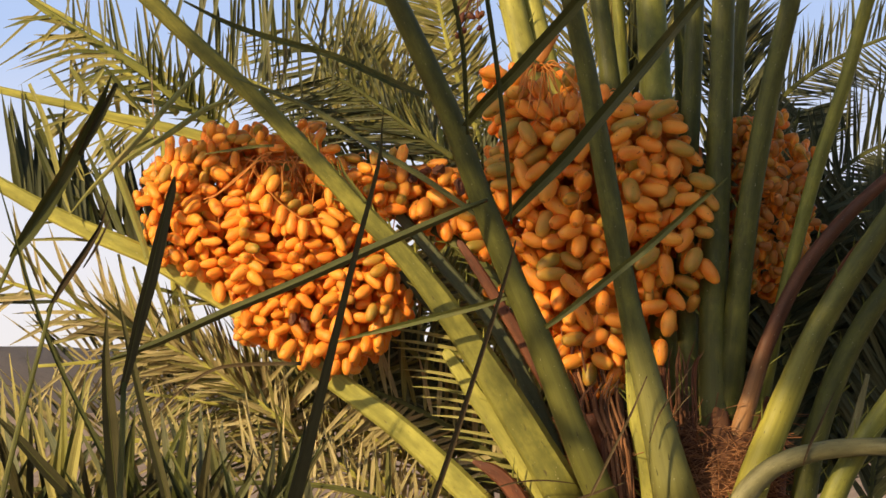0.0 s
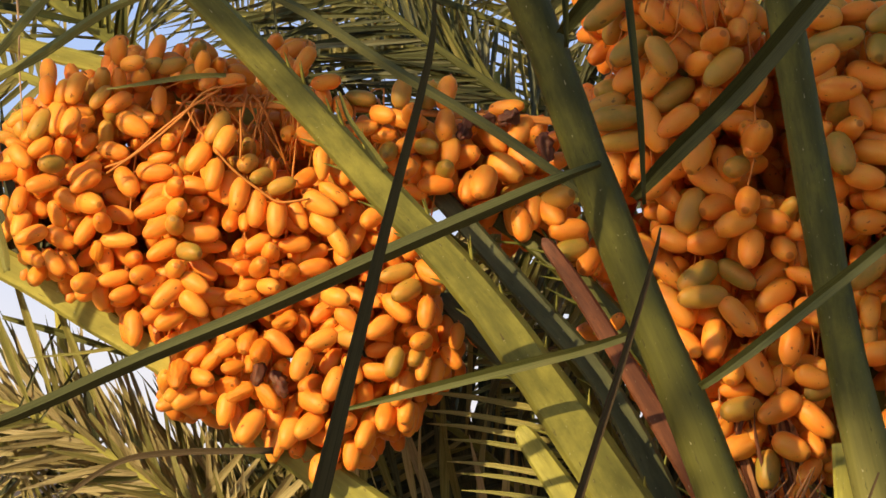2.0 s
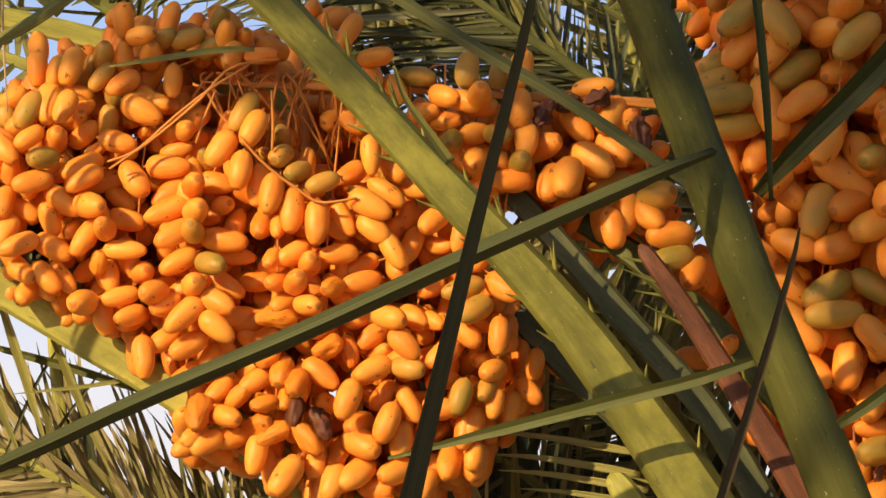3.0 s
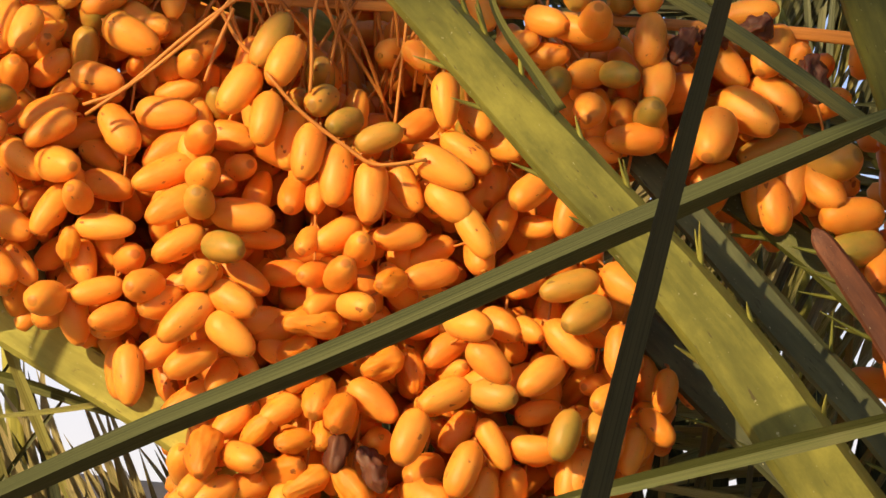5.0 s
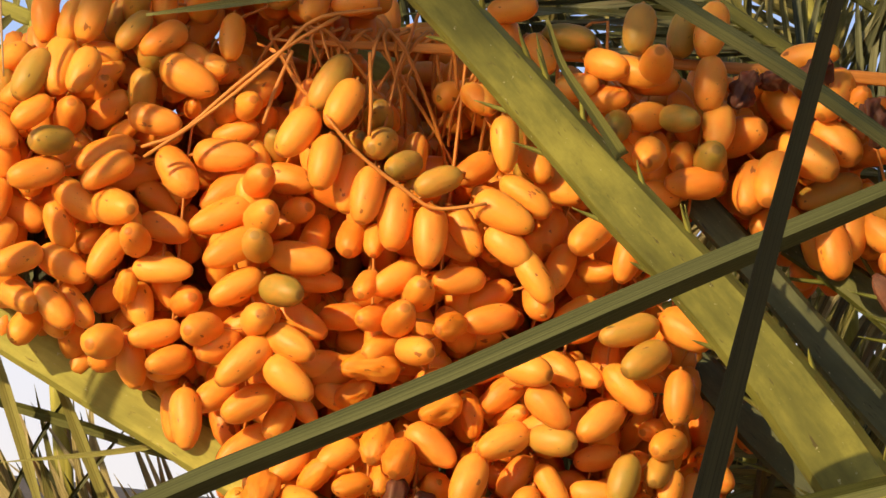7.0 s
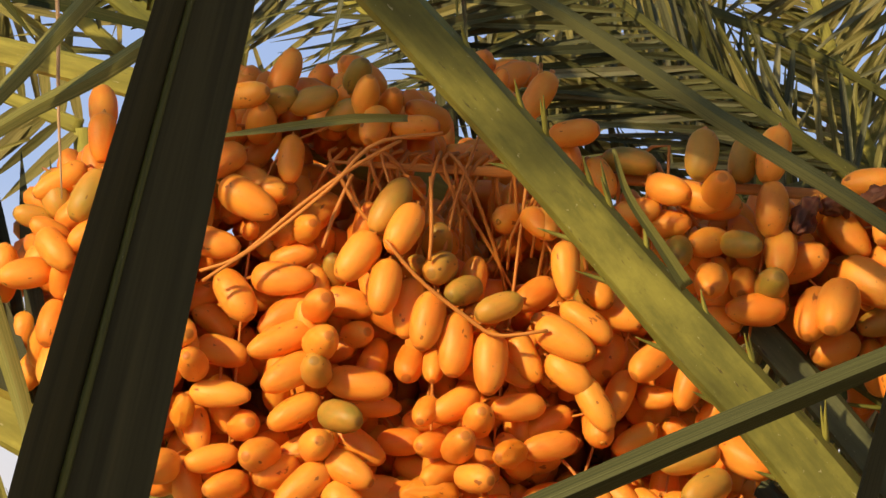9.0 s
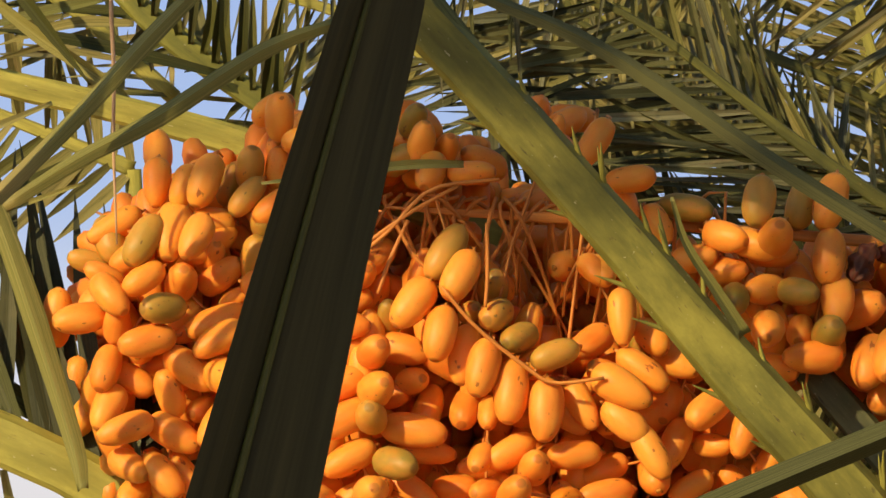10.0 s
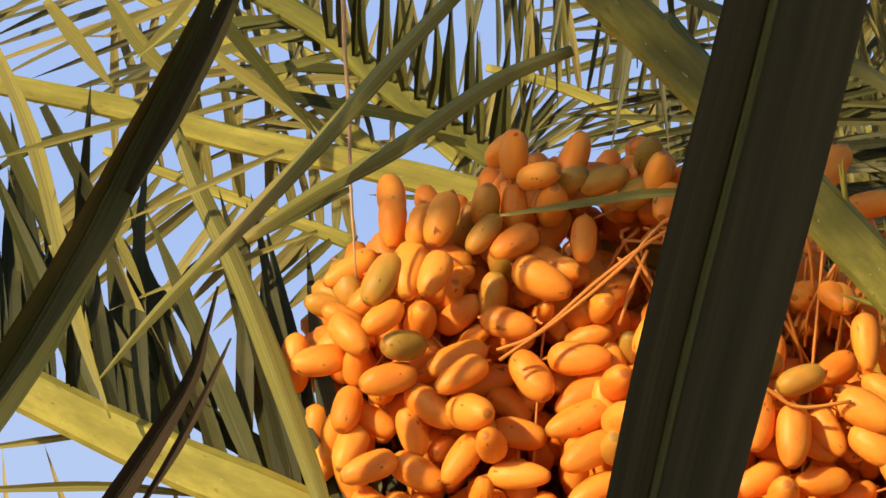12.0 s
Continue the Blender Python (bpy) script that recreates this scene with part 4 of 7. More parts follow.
folded = shoot("dark folded palm leaflet with a brown tip", [(-0.660, -0.250, 1.690), (-0.684, -0.250, 1.635), (-0.720, -0.250, 1.565), (-0.753, -0.250, 1.499), (-0.786, -0.250, 1.440), (-0.821, -0.250, 1.384), (-0.842, -0.252, 1.352), (-0.860, -0.255, 1.326)], [0.004, 0.020, 0.030, 0.034, 0.036, 0.032, 0.022, 0.008], LEAF, (-58, -16), (-1.35, -0.30))
blade(folded, [(-0.650, -0.250, 1.674), (-0.671, -0.250, 1.631), (-0.696, -0.255, 1.582), (-0.723, -0.260, 1.530)], [0.010, 0.016, 0.018, 0.010], LEAF_SHADED, (-30, -40))
shoot("dark narrow palm leaflet rising from a low plant", [(-0.583, -1.200, 1.215), (-0.585, -1.200, 1.131), (-0.581, -1.200, 1.052), (-0.574, -1.200, 0.973), (-0.565, -1.200, 0.874), (-0.561, -1.200, 0.814)], [0.002, 0.014, 0.024, 0.031, 0.034, 0.03], LEAF_SHADED, (-20, -15), (-0.72, -1.25))
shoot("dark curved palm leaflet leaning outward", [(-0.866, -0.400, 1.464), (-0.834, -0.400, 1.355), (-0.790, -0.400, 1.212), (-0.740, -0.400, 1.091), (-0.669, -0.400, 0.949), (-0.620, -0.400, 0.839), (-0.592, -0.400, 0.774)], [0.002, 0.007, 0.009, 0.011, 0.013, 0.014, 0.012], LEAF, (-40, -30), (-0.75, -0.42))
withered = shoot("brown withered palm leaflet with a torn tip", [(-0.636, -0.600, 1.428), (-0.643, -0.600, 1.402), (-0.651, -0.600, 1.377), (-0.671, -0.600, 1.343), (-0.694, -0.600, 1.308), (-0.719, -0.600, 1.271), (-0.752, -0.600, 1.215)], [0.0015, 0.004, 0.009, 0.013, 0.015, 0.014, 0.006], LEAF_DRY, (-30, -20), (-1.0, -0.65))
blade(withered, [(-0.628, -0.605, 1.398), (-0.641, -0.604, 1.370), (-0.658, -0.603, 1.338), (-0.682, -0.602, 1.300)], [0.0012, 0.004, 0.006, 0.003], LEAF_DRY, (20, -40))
shoot("dark broad palm leaflet leaning over a low plant", [(-0.876, -0.500, 1.030), (-0.811, -0.500, 0.963), (-0.763, -0.500, 0.909), (-0.709, -0.500, 0.852), (-0.671, -0.500, 0.806)], [0.004, 0.02, 0.026, 0.026, 0.02], LEAF_SHADED, (-20, -10), (-0.70, -0.52))
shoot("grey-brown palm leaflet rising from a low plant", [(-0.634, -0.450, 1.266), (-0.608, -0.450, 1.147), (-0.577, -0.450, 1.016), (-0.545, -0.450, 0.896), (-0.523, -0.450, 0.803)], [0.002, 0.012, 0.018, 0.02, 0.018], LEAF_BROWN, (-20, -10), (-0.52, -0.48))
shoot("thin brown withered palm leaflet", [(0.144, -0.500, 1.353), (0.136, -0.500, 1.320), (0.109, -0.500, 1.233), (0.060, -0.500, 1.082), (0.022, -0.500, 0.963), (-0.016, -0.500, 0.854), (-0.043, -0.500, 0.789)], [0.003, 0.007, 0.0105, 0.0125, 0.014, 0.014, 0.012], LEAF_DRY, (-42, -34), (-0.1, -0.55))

frond("grey-green palm frond fanning out above the fruit stalk", [(-0.253, 0.360, 1.733), (-0.189, 0.360, 1.698), (-0.130, 0.360, 1.654), (-0.071, 0.360, 1.610), (-0.021, 0.360, 1.576), (0.020, 0.360, 1.549)], [0.005, 0.007, 0.009, 0.011, 0.013, 0.015], STALK, 40, 0.27, 0.0072, (LEAF_FAR, LEAF_DUSTY, LEAF_FAN, LEAF_DUSTY), spread=(50, 26), seed=9, end=0.95, lift=0.05, wild=0.07, sides=(1,))
frond("grey-green palm frond fanning out above the fruit stalk", [(-0.263, 0.420, 1.721), (-0.199, 0.420, 1.686), (-0.140, 0.420, 1.642), (-0.081, 0.420, 1.598), (-0.031, 0.420, 1.564), (0.010, 0.420, 1.537)], [0.005, 0.006, 0.007, 0.008, 0.008, 0.008], STALK, 26, 0.22, 0.0068, (LEAF_FAR, LEAF_PALE, LEAF_DUSTY), spread=(44, 22), seed=12, end=0.95, lift=0.05, wild=0.09, sides=(-1,))

# stalks on the crown's far side
STALK_COUNT = itertools.count()


def crown_stalk(label, pts, wid, mat):
    """A bare leaf stalk with thorns; the older, lower ones are flat."""
    k = next(STALK_COUNT)
    return frond(label, pts, wid, mat, thorny=7, seed=100 + k, flat=k > 17)


crown_stalk("tall olive palm stalk behind the dates", [(0.588, 0.100, 1.935), (0.581, 0.090, 1.864), (0.573, 0.080, 1.631), (0.563, 0.070, 1.399), (0.555, 0.060, 1.144), (0.562, 0.070, 0.860)], [0.046, 0.048, 0.052, 0.056, 0.062, 0.075], STALK_SHEATH)
crown_stalk("tall olive palm stalk behind the dates", [(0.531, 0.180, 1.942), (0.521, 0.160, 1.752), (0.510, 0.140, 1.517), (0.505, 0.120, 1.283), (0.509, 0.110, 1.051), (0.512, 0.120, 0.840)], [0.036, 0.04, 0.042, 0.046, 0.05, 0.055], STALK)
crown_stalk("tall olive palm stalk behind the dates", [(0.433, 0.300, 1.952), (0.441, 0.275, 1.807), (0.448, 0.250, 1.640), (0.453, 0.225, 1.403), (0.464, 0.200, 1.167), (0.470, 0.190, 0.850)], [0.06, 0.065, 0.07, 0.07, 0.07, 0.075], STALK_MID)
crown_stalk("tall olive palm stalk behind the dates", [(0.318, 0.250, 1.948), (0.333, 0.233, 1.828), (0.353, 0.217, 1.674), (0.370, 0.200, 1.496)], [0.036, 0.04, 0.044, 0.05], STALK)
crown_stalk("pale green palm stalk behind the dates", [(0.123, 0.250, 1.948), (0.141, 0.238, 1.876), (0.164, 0.225, 1.780), (0.193, 0.213, 1.662), (0.240, 0.200, 1.496)], [0.05, 0.052, 0.055, 0.058, 0.06], STALK_YELLOW)
crown_stalk("pale green palm stalk behind the dates", [(0.171, 0.280, 1.950), (0.192, 0.260, 1.842), (0.215, 0.240, 1.746), (0.253, 0.220, 1.603)], [0.04, 0.045, 0.05, 0.05], STALK_YELLOW)
crown_stalk("pale green palm stalk behind the dates", [(0.426, 0.350, 1.934), (0.433, 0.350, 1.813), (0.440, 0.350, 1.681), (0.444, 0.350, 1.524)], [0.036, 0.04, 0.044, 0.046], STALK_YELLOW)
crown_stalk("slim olive palm stalk behind the dates", [(0.367, 0.380, 1.937), (0.376, 0.380, 1.816), (0.383, 0.380, 1.670), (0.390, 0.380, 1.525)], [0.024, 0.027, 0.03, 0.034], STALK_MID)
crown_stalk("slim olive palm stalk behind the dates", [(0.640, 0.300, 1.929), (0.623, 0.300, 1.773), (0.608, 0.300, 1.605), (0.598, 0.300, 1.377)], [0.028, 0.032, 0.036, 0.04], STALK)
crown_stalk("slim olive palm stalk behind the dates", [(0.502, 0.420, 1.940), (0.506, 0.420, 1.782), (0.510, 0.420, 1.624), (0.515, 0.420, 1.453)], [0.022, 0.026, 0.03, 0.032], STALK)
crown_stalk("tall olive palm stalk before the far dates", [(0.731, 0.000, 1.949), (0.715, 0.010, 1.858), (0.675, 0.020, 1.686), (0.632, 0.030, 1.456), (0.610, 0.040, 1.283), (0.590, 0.060, 1.074), (0.560, 0.090, 0.860)], [0.036, 0.04, 0.044, 0.048, 0.05, 0.056, 0.062], STALK)
crown_stalk("slim sunlit palm stalk leaning outward", [(0.913, -0.020, 1.982), (0.875, -0.006, 1.868), (0.824, 0.008, 1.685), (0.768, 0.022, 1.513), (0.728, 0.036, 1.363), (0.690, 0.060, 1.200), (0.630, 0.110, 0.900)], [0.026, 0.028, 0.03, 0.03, 0.029, 0.03, 0.036], STALK_MID)
crown_stalk("thick palm stalk leaning out, partly in sun", [(1.019, -0.100, 1.542), (0.928, -0.100, 1.440), (0.838, -0.100, 1.309), (0.758, -0.100, 1.179), (0.701, -0.100, 1.054), (0.644, -0.100, 0.917), (0.605, -0.100, 0.804)], [0.038, 0.042, 0.047, 0.052, 0.058, 0.066, 0.072], STALK_SPREAD)
crown_stalk("thick shaded palm stalk leaning out", [(1.028, -0.020, 1.397), (0.936, -0.024, 1.293), (0.867, -0.028, 1.207), (0.798, -0.032, 1.076), (0.752, -0.036, 0.938), (0.728, -0.040, 0.801)], [0.038, 0.04, 0.044, 0.048, 0.052, 0.056], STALK)
crown_stalk("reddish brown old palm stalk", [(0.982, -0.020, 1.546), (0.902, -0.017, 1.483), (0.811, -0.013, 1.397), (0.731, -0.010, 1.294), (0.664, -0.007, 1.156), (0.625, -0.003, 1.035), (0.599, 0.000, 0.949)], [0.025, 0.027, 0.029, 0.031, 0.034, 0.037, 0.042], STALK_SPLIT)
crown_stalk("reddish brown old palm stalk", [(0.990, 0.050, 1.468), (0.897, 0.050, 1.387), (0.828, 0.050, 1.306), (0.758, 0.050, 1.167), (0.712, 0.050, 1.051)], [0.022, 0.026, 0.029, 0.032, 0.036], STALK_RED)
def torn_sheath(label, pts, wid, seed):
    """The sheath of an old leaf, worn down to upright shreds and threads."""
    rng = random.Random(seed)
    base = Vector(pts[-1])
    ob = thing("leaf_sheath", base, label, "leaf sheath", "torn sheaths of the crown")
    for k in range(16):
        s = (k + rng.uniform(0.1, 0.9)) / 16 - 0.5
        reach = rng.uniform(0.45, 1.0)
        line = []
        for i, q in enumerate(reversed(pts)):
            u = i / (len(pts) - 1)
            if u > reach:
                break
            line.append(Vector(q) + Vector((s * wid * (1 + 0.5 * u) + rng.gauss(0, 0.005) * u, rng.uniform(-0.014, 0.014) - 0.02 * (0.25 - s * s), 0)))
        if len(line) < 2:
            line.append(line[0] + Vector((rng.gauss(0, 0.012), -0.01, 0.1)))
        line.append(line[-1] + Vector((rng.gauss(0, 0.014), rng.gauss(-0.006, 0.008), rng.uniform(0.03, 0.07))))
        line.reverse()
        wide = wid * rng.uniform(0.05, 0.16)
        part("shred", sweep("shred", line, [0.0006] + [wide * rng.uniform(0.7, 1.1) for _ in line[1:]], KEEL, rng.choice((STALK_RED, FIBRE, FIBRE_LOOSE)), 10, FRONT, (rng.uniform(-30, 30), rng.uniform(-40, 40)), base, uneven=0.3), ob)
    return ob


crown_stalk("grey-green old stalk bent over in an arch", [(1.008, -0.200, 0.926), (0.919, -0.200, 0.943), (0.829, -0.200, 0.945), (0.739, -0.200, 0.934), (0.660, -0.200, 0.904), (0.604, -0.200, 0.848), (0.582, -0.200, 0.786)], [0.034, 0.035, 0.037, 0.04, 0.044, 0.05, 0.056], STALK_GREY)
crown_stalk("green palm stalk low at the crown", [(0.968, -0.160, 1.122), (0.889, -0.157, 1.021), (0.810, -0.153, 0.896), (0.765, -0.150, 0.795)], [0.04, 0.045, 0.05, 0.055], STALK_MID)
torn_sheath("reddish brown torn sheath at the crown", [(0.287, -0.060, 1.110), (0.316, -0.060, 1.030), (0.344, -0.060, 0.939), (0.361, -0.060, 0.802)], 0.060, 301)
torn_sheath("reddish brown torn sheath at the crown", [(0.474, 0.020, 1.213), (0.479, 0.020, 1.098), (0.485, 0.020, 0.983), (0.491, 0.020, 0.798)], 0.060, 302)
torn_sheath("reddish brown torn sheath at the crown", [(0.249, 0.030, 1.213), (0.284, 0.030, 1.121), (0.318, 0.030, 1.006), (0.347, 0.030, 0.798)], 0.080, 303)
torn_sheath("dark red-brown torn sheath at the crown", [(0.386, 0.060, 1.179), (0.393, 0.060, 1.063), (0.402, 0.060, 0.935), (0.414, 0.060, 0.785)], 0.100, 304)
crown_stalk("reddish brown fruit stalk", [(0.030, -0.020, 1.365), (0.037, -0.023, 1.354), (0.064, -0.027, 1.315), (0.110, -0.030, 1.242), (0.190, -0.033, 1.110), (0.259, -0.037, 0.984), (0.316, -0.040, 0.824)], [0.004, 0.017, 0.021, 0.024, 0.03, 0.034, 0.04], STALK_RED)
crown_stalk("dark green palm stalk under a broader one", [(-0.121, 0.040, 1.450), (-0.051, 0.033, 1.373), (0.018, 0.027, 1.292), (0.099, 0.020, 1.199), (0.168, 0.013, 1.075), (0.226, 0.007, 0.937), (0.260, 0.000, 0.822)], [0.022, 0.026, 0.028, 0.03, 0.034, 0.038, 0.042], STALK_DARK)
crown_stalk("dark green palm stalk under a broader one", [(-0.113, 0.080, 1.332), (-0.074, 0.072, 1.285), (-0.024, 0.064, 1.235), (0.031, 0.056, 1.183), (0.117, 0.048, 1.092), (0.189, 0.040, 1.007)], [0.02, 0.028, 0.032, 0.034, 0.036, 0.038], STALK_DARK)
crown_stalk("dark green palm stalk under the long leaflet", [(-0.048, 0.080, 1.408), (-0.003, 0.072, 1.380), (0.029, 0.064, 1.358), (0.064, 0.056, 1.327), (0.116, 0.048, 1.274), (0.188, 0.040, 1.193)], [0.02, 0.024, 0.026, 0.028, 0.03, 0.032], STALK)
crown_stalk("curled dry reddish sheath low at the crown", [(0.059, -0.030, 0.913), (0.099, -0.030, 0.894), (0.133, -0.030, 0.864), (0.168, -0.030, 0.812)], [0.008, 0.03, 0.035, 0.04], STALK_RED)
crown_stalk("pale split stub of an old leaf", [(0.869, 0.000, 1.089), (0.853, 0.000, 1.029), (0.833, 0.000, 0.949), (0.812, 0.000, 0.845)], [0.008, 0.017, 0.022, 0.024], STALK_GREY)
crown_stalk("pale green palm stalk low at the crown", [(0.385, -0.040, 1.121), (0.396, -0.040, 1.007), (0.419, -0.040, 0.904), (0.437, -0.040, 0.790)], [0.03, 0.04, 0.05, 0.06], STALK_YELLOW)

# ---- palm leaves behind ----
def back(label, pts, n, length, width, mat, stalk, seed, spread=(65, 40), thick=0.014, tilt=(0.0, 0.0), foot=False, wild=0.11, **more):
    facing = (FRONT + Vector((tilt[0], 0, tilt[1]))).normalized()
    ob = frond(label, pts, [thick * 0.5, thick * 0.7, thick * 0.85, thick], stalk, n, length, width, mat, facing=facing, spread=spread, seed=seed, group="background fronds", name="background_frond", wild=wild, **more)
    if foot:
        low = Vector(pts[-1])
        part("stalk", sweep("stalk", [low, Vector((low.x + 0.05, low.y + 0.1, low.z * 0.5)), Vector((low.x + 0.08, low.y + 0.15, -0.1))], [thick, thick * 1.3, thick * 1.8], KEEL, stalk, 10, origin=low), ob)


GREY = "grey-green frond of the palm behind the dates"
SUNNY = "pale sunlit palm frond behind the dates"
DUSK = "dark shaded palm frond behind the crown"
DRY = "dry straw-coloured palm frond low behind the dates"
MIXED_STRAW = (LEAF_STRAWS, LEAF_STRAWS, LEAF_STRAWS, LEAF_STRAWS, LEAF_STRAWS, LEAF_PALE, LEAF_PALE, LEAF_DEEP)
back(GREY, [(-0.365, 0.800, 1.894), (-0.239, 0.800, 1.768), (-0.139, 0.800, 1.668), (-0.038, 0.800, 1.567), (0.050, 0.800, 1.479)], 52, 0.20, 0.007, (LEAF_FAR, LEAF_PALE), STALK, 42, foot=True)
back(GREY, [(0.137, 0.600, 1.596), (0.014, 0.600, 1.670), (-0.109, 0.600, 1.719), (-0.208, 0.600, 1.744), (-0.282, 0.600, 1.781)], 34, 0.18, 0.007, (LEAF_FAR, LEAF_PALE), STALK, 52, (60, 70))
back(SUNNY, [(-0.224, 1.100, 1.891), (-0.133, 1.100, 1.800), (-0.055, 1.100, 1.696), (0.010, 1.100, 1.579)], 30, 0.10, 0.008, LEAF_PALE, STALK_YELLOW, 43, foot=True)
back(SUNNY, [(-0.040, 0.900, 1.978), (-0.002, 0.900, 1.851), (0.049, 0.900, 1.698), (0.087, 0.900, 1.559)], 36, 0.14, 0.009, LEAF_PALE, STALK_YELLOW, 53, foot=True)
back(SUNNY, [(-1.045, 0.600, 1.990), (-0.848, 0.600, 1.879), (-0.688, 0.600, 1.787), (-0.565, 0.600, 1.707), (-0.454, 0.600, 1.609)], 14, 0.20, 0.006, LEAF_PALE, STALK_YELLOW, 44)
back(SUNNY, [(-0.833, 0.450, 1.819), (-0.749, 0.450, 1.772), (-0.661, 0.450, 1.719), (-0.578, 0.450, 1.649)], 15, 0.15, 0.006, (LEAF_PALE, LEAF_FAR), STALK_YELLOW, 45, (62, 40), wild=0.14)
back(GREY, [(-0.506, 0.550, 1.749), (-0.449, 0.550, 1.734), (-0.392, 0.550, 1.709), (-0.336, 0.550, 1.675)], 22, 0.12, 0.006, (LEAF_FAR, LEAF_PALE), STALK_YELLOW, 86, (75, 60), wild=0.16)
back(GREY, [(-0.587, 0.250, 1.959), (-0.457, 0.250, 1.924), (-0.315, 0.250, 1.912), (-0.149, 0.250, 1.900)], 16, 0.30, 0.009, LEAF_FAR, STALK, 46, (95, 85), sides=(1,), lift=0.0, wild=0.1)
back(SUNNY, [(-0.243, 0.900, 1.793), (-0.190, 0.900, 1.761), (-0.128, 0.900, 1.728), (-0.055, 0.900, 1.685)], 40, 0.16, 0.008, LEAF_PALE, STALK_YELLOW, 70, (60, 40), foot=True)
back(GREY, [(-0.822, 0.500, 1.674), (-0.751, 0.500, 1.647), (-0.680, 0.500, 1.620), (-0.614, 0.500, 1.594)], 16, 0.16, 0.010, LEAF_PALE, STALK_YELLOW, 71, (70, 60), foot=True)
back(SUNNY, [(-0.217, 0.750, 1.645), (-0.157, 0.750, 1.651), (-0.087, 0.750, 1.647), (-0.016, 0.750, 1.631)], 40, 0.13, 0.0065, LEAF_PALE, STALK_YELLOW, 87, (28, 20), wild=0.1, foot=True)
back(DRY, [(-1.031, 0.300, 1.315), (-0.865, 0.300, 1.264), (-0.698, 0.300, 1.190), (-0.543, 0.300, 1.113), (-0.389, 0.300, 1.018), (-0.270, 0.300, 0.916)], 32, 0.19, 0.0094, MIXED_STRAW, STALK_YELLOW, 47, (45, 30), wild=0.2)
back(DRY, [(-0.875, 0.400, 1.106), (-0.587, 0.400, 1.118), (-0.346, 0.400, 1.046), (-0.105, 0.400, 0.925)], 67, 0.17, 0.0072, MIXED_STRAW, STALK_YELLOW, 48, (55, 35), wild=0.2)
back(DRY, [(-0.655, 0.500, 1.154), (-0.472, 0.500, 1.117), (-0.278, 0.500, 1.032), (-0.107, 0.500, 0.922), (0.014, 0.500, 0.813)], 60, 0.16, 0.0072, MIXED_STRAW, STALK_YELLOW, 55, (55, 35), wild=0.2)
back(DUSK, [(-0.365, 0.300, 1.119), (-0.174, 0.300, 1.059), (-0.032, 0.300, 1.000), (0.135, 0.300, 0.893)], 30, 0.18, 0.012, MIXED_STRAW, STALK, 49, (70, 50))
back(DUSK, [(-0.224, 0.350, 1.214), (-0.080, 0.350, 1.142), (0.040, 0.350, 1.023), (0.135, 0.350, 0.831)], 30, 0.20, 0.008, (LEAF_PALE, LEAF_FAR, LEAF_DEEP), STALK_MID, 56, (70, 50))
back(DUSK, [(-0.105, 0.400, 1.407), (0.015, 0.400, 1.311), (0.111, 0.400, 1.166), (0.208, 0.400, 0.974)], 22, 0.16, 0.007, (LEAF_PALE, LEAF_FAR), STALK_MID, 57, (70, 50))
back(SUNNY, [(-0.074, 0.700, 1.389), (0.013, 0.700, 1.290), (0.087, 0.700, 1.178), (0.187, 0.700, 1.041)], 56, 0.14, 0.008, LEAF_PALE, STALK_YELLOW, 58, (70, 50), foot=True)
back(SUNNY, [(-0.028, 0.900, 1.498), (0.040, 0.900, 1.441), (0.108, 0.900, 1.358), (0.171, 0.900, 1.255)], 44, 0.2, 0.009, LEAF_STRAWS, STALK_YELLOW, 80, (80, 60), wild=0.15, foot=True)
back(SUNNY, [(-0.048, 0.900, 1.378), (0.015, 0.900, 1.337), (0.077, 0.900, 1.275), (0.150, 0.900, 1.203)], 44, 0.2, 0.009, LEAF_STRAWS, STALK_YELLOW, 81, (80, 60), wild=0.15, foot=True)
back(DUSK, [(-0.278, 0.500, 1.171), (-0.156, 0.500, 1.117), (-0.034, 0.500, 1.038), (0.087, 0.500, 0.928)], 70, 0.16, 0.010, LEAF_DEEP, STALK, 85, (60, 40))
back(DRY, [(-0.753, 0.250, 1.219), (-0.599, 0.250, 1.157), (-0.457, 0.250, 1.077), (-0.315, 0.250, 0.965)], 62, 0.14, 0.0086, MIXED_STRAW, STALK_YELLOW, 84, (34, 24), wild=0.2)
back(SUNNY, [(0.325, 0.500, 2.091), (0.349, 0.500, 1.896), (0.373, 0.500, 1.713), (0.392, 0.500, 1.531)], 40, 0.24, 0.009, LEAF_PALE, STALK, 83, (14, 8), wild=0.08, foot=True)
back(GREY, [(0.303, 0.750, 1.994), (0.315, 0.750, 1.843), (0.340, 0.750, 1.704), (0.364, 0.750, 1.565)], 50, 0.22, 0.0065, (LEAF_FAR, LEAF_PALE), STALK_YELLOW, 88, (40, 25), wild=0.12, foot=True)
back(GREY, [(0.458, 0.850, 2.003), (0.470, 0.850, 1.850), (0.482, 0.850, 1.709), (0.495, 0.850, 1.544)], 26, 0.24, 0.0065, (LEAF_FAR, LEAF_PALE), STALK, 89, (35, 22), wild=0.12, foot=True)
back(GREY, [(0.616, 0.950, 1.960), (0.609, 0.950, 1.818), (0.605, 0.950, 1.676), (0.604, 0.950, 1.509)], 26, 0.20, 0.0065, (LEAF_FAR, LEAF_PALE), STALK, 90, (40, 25), wild=0.12, foot=True)
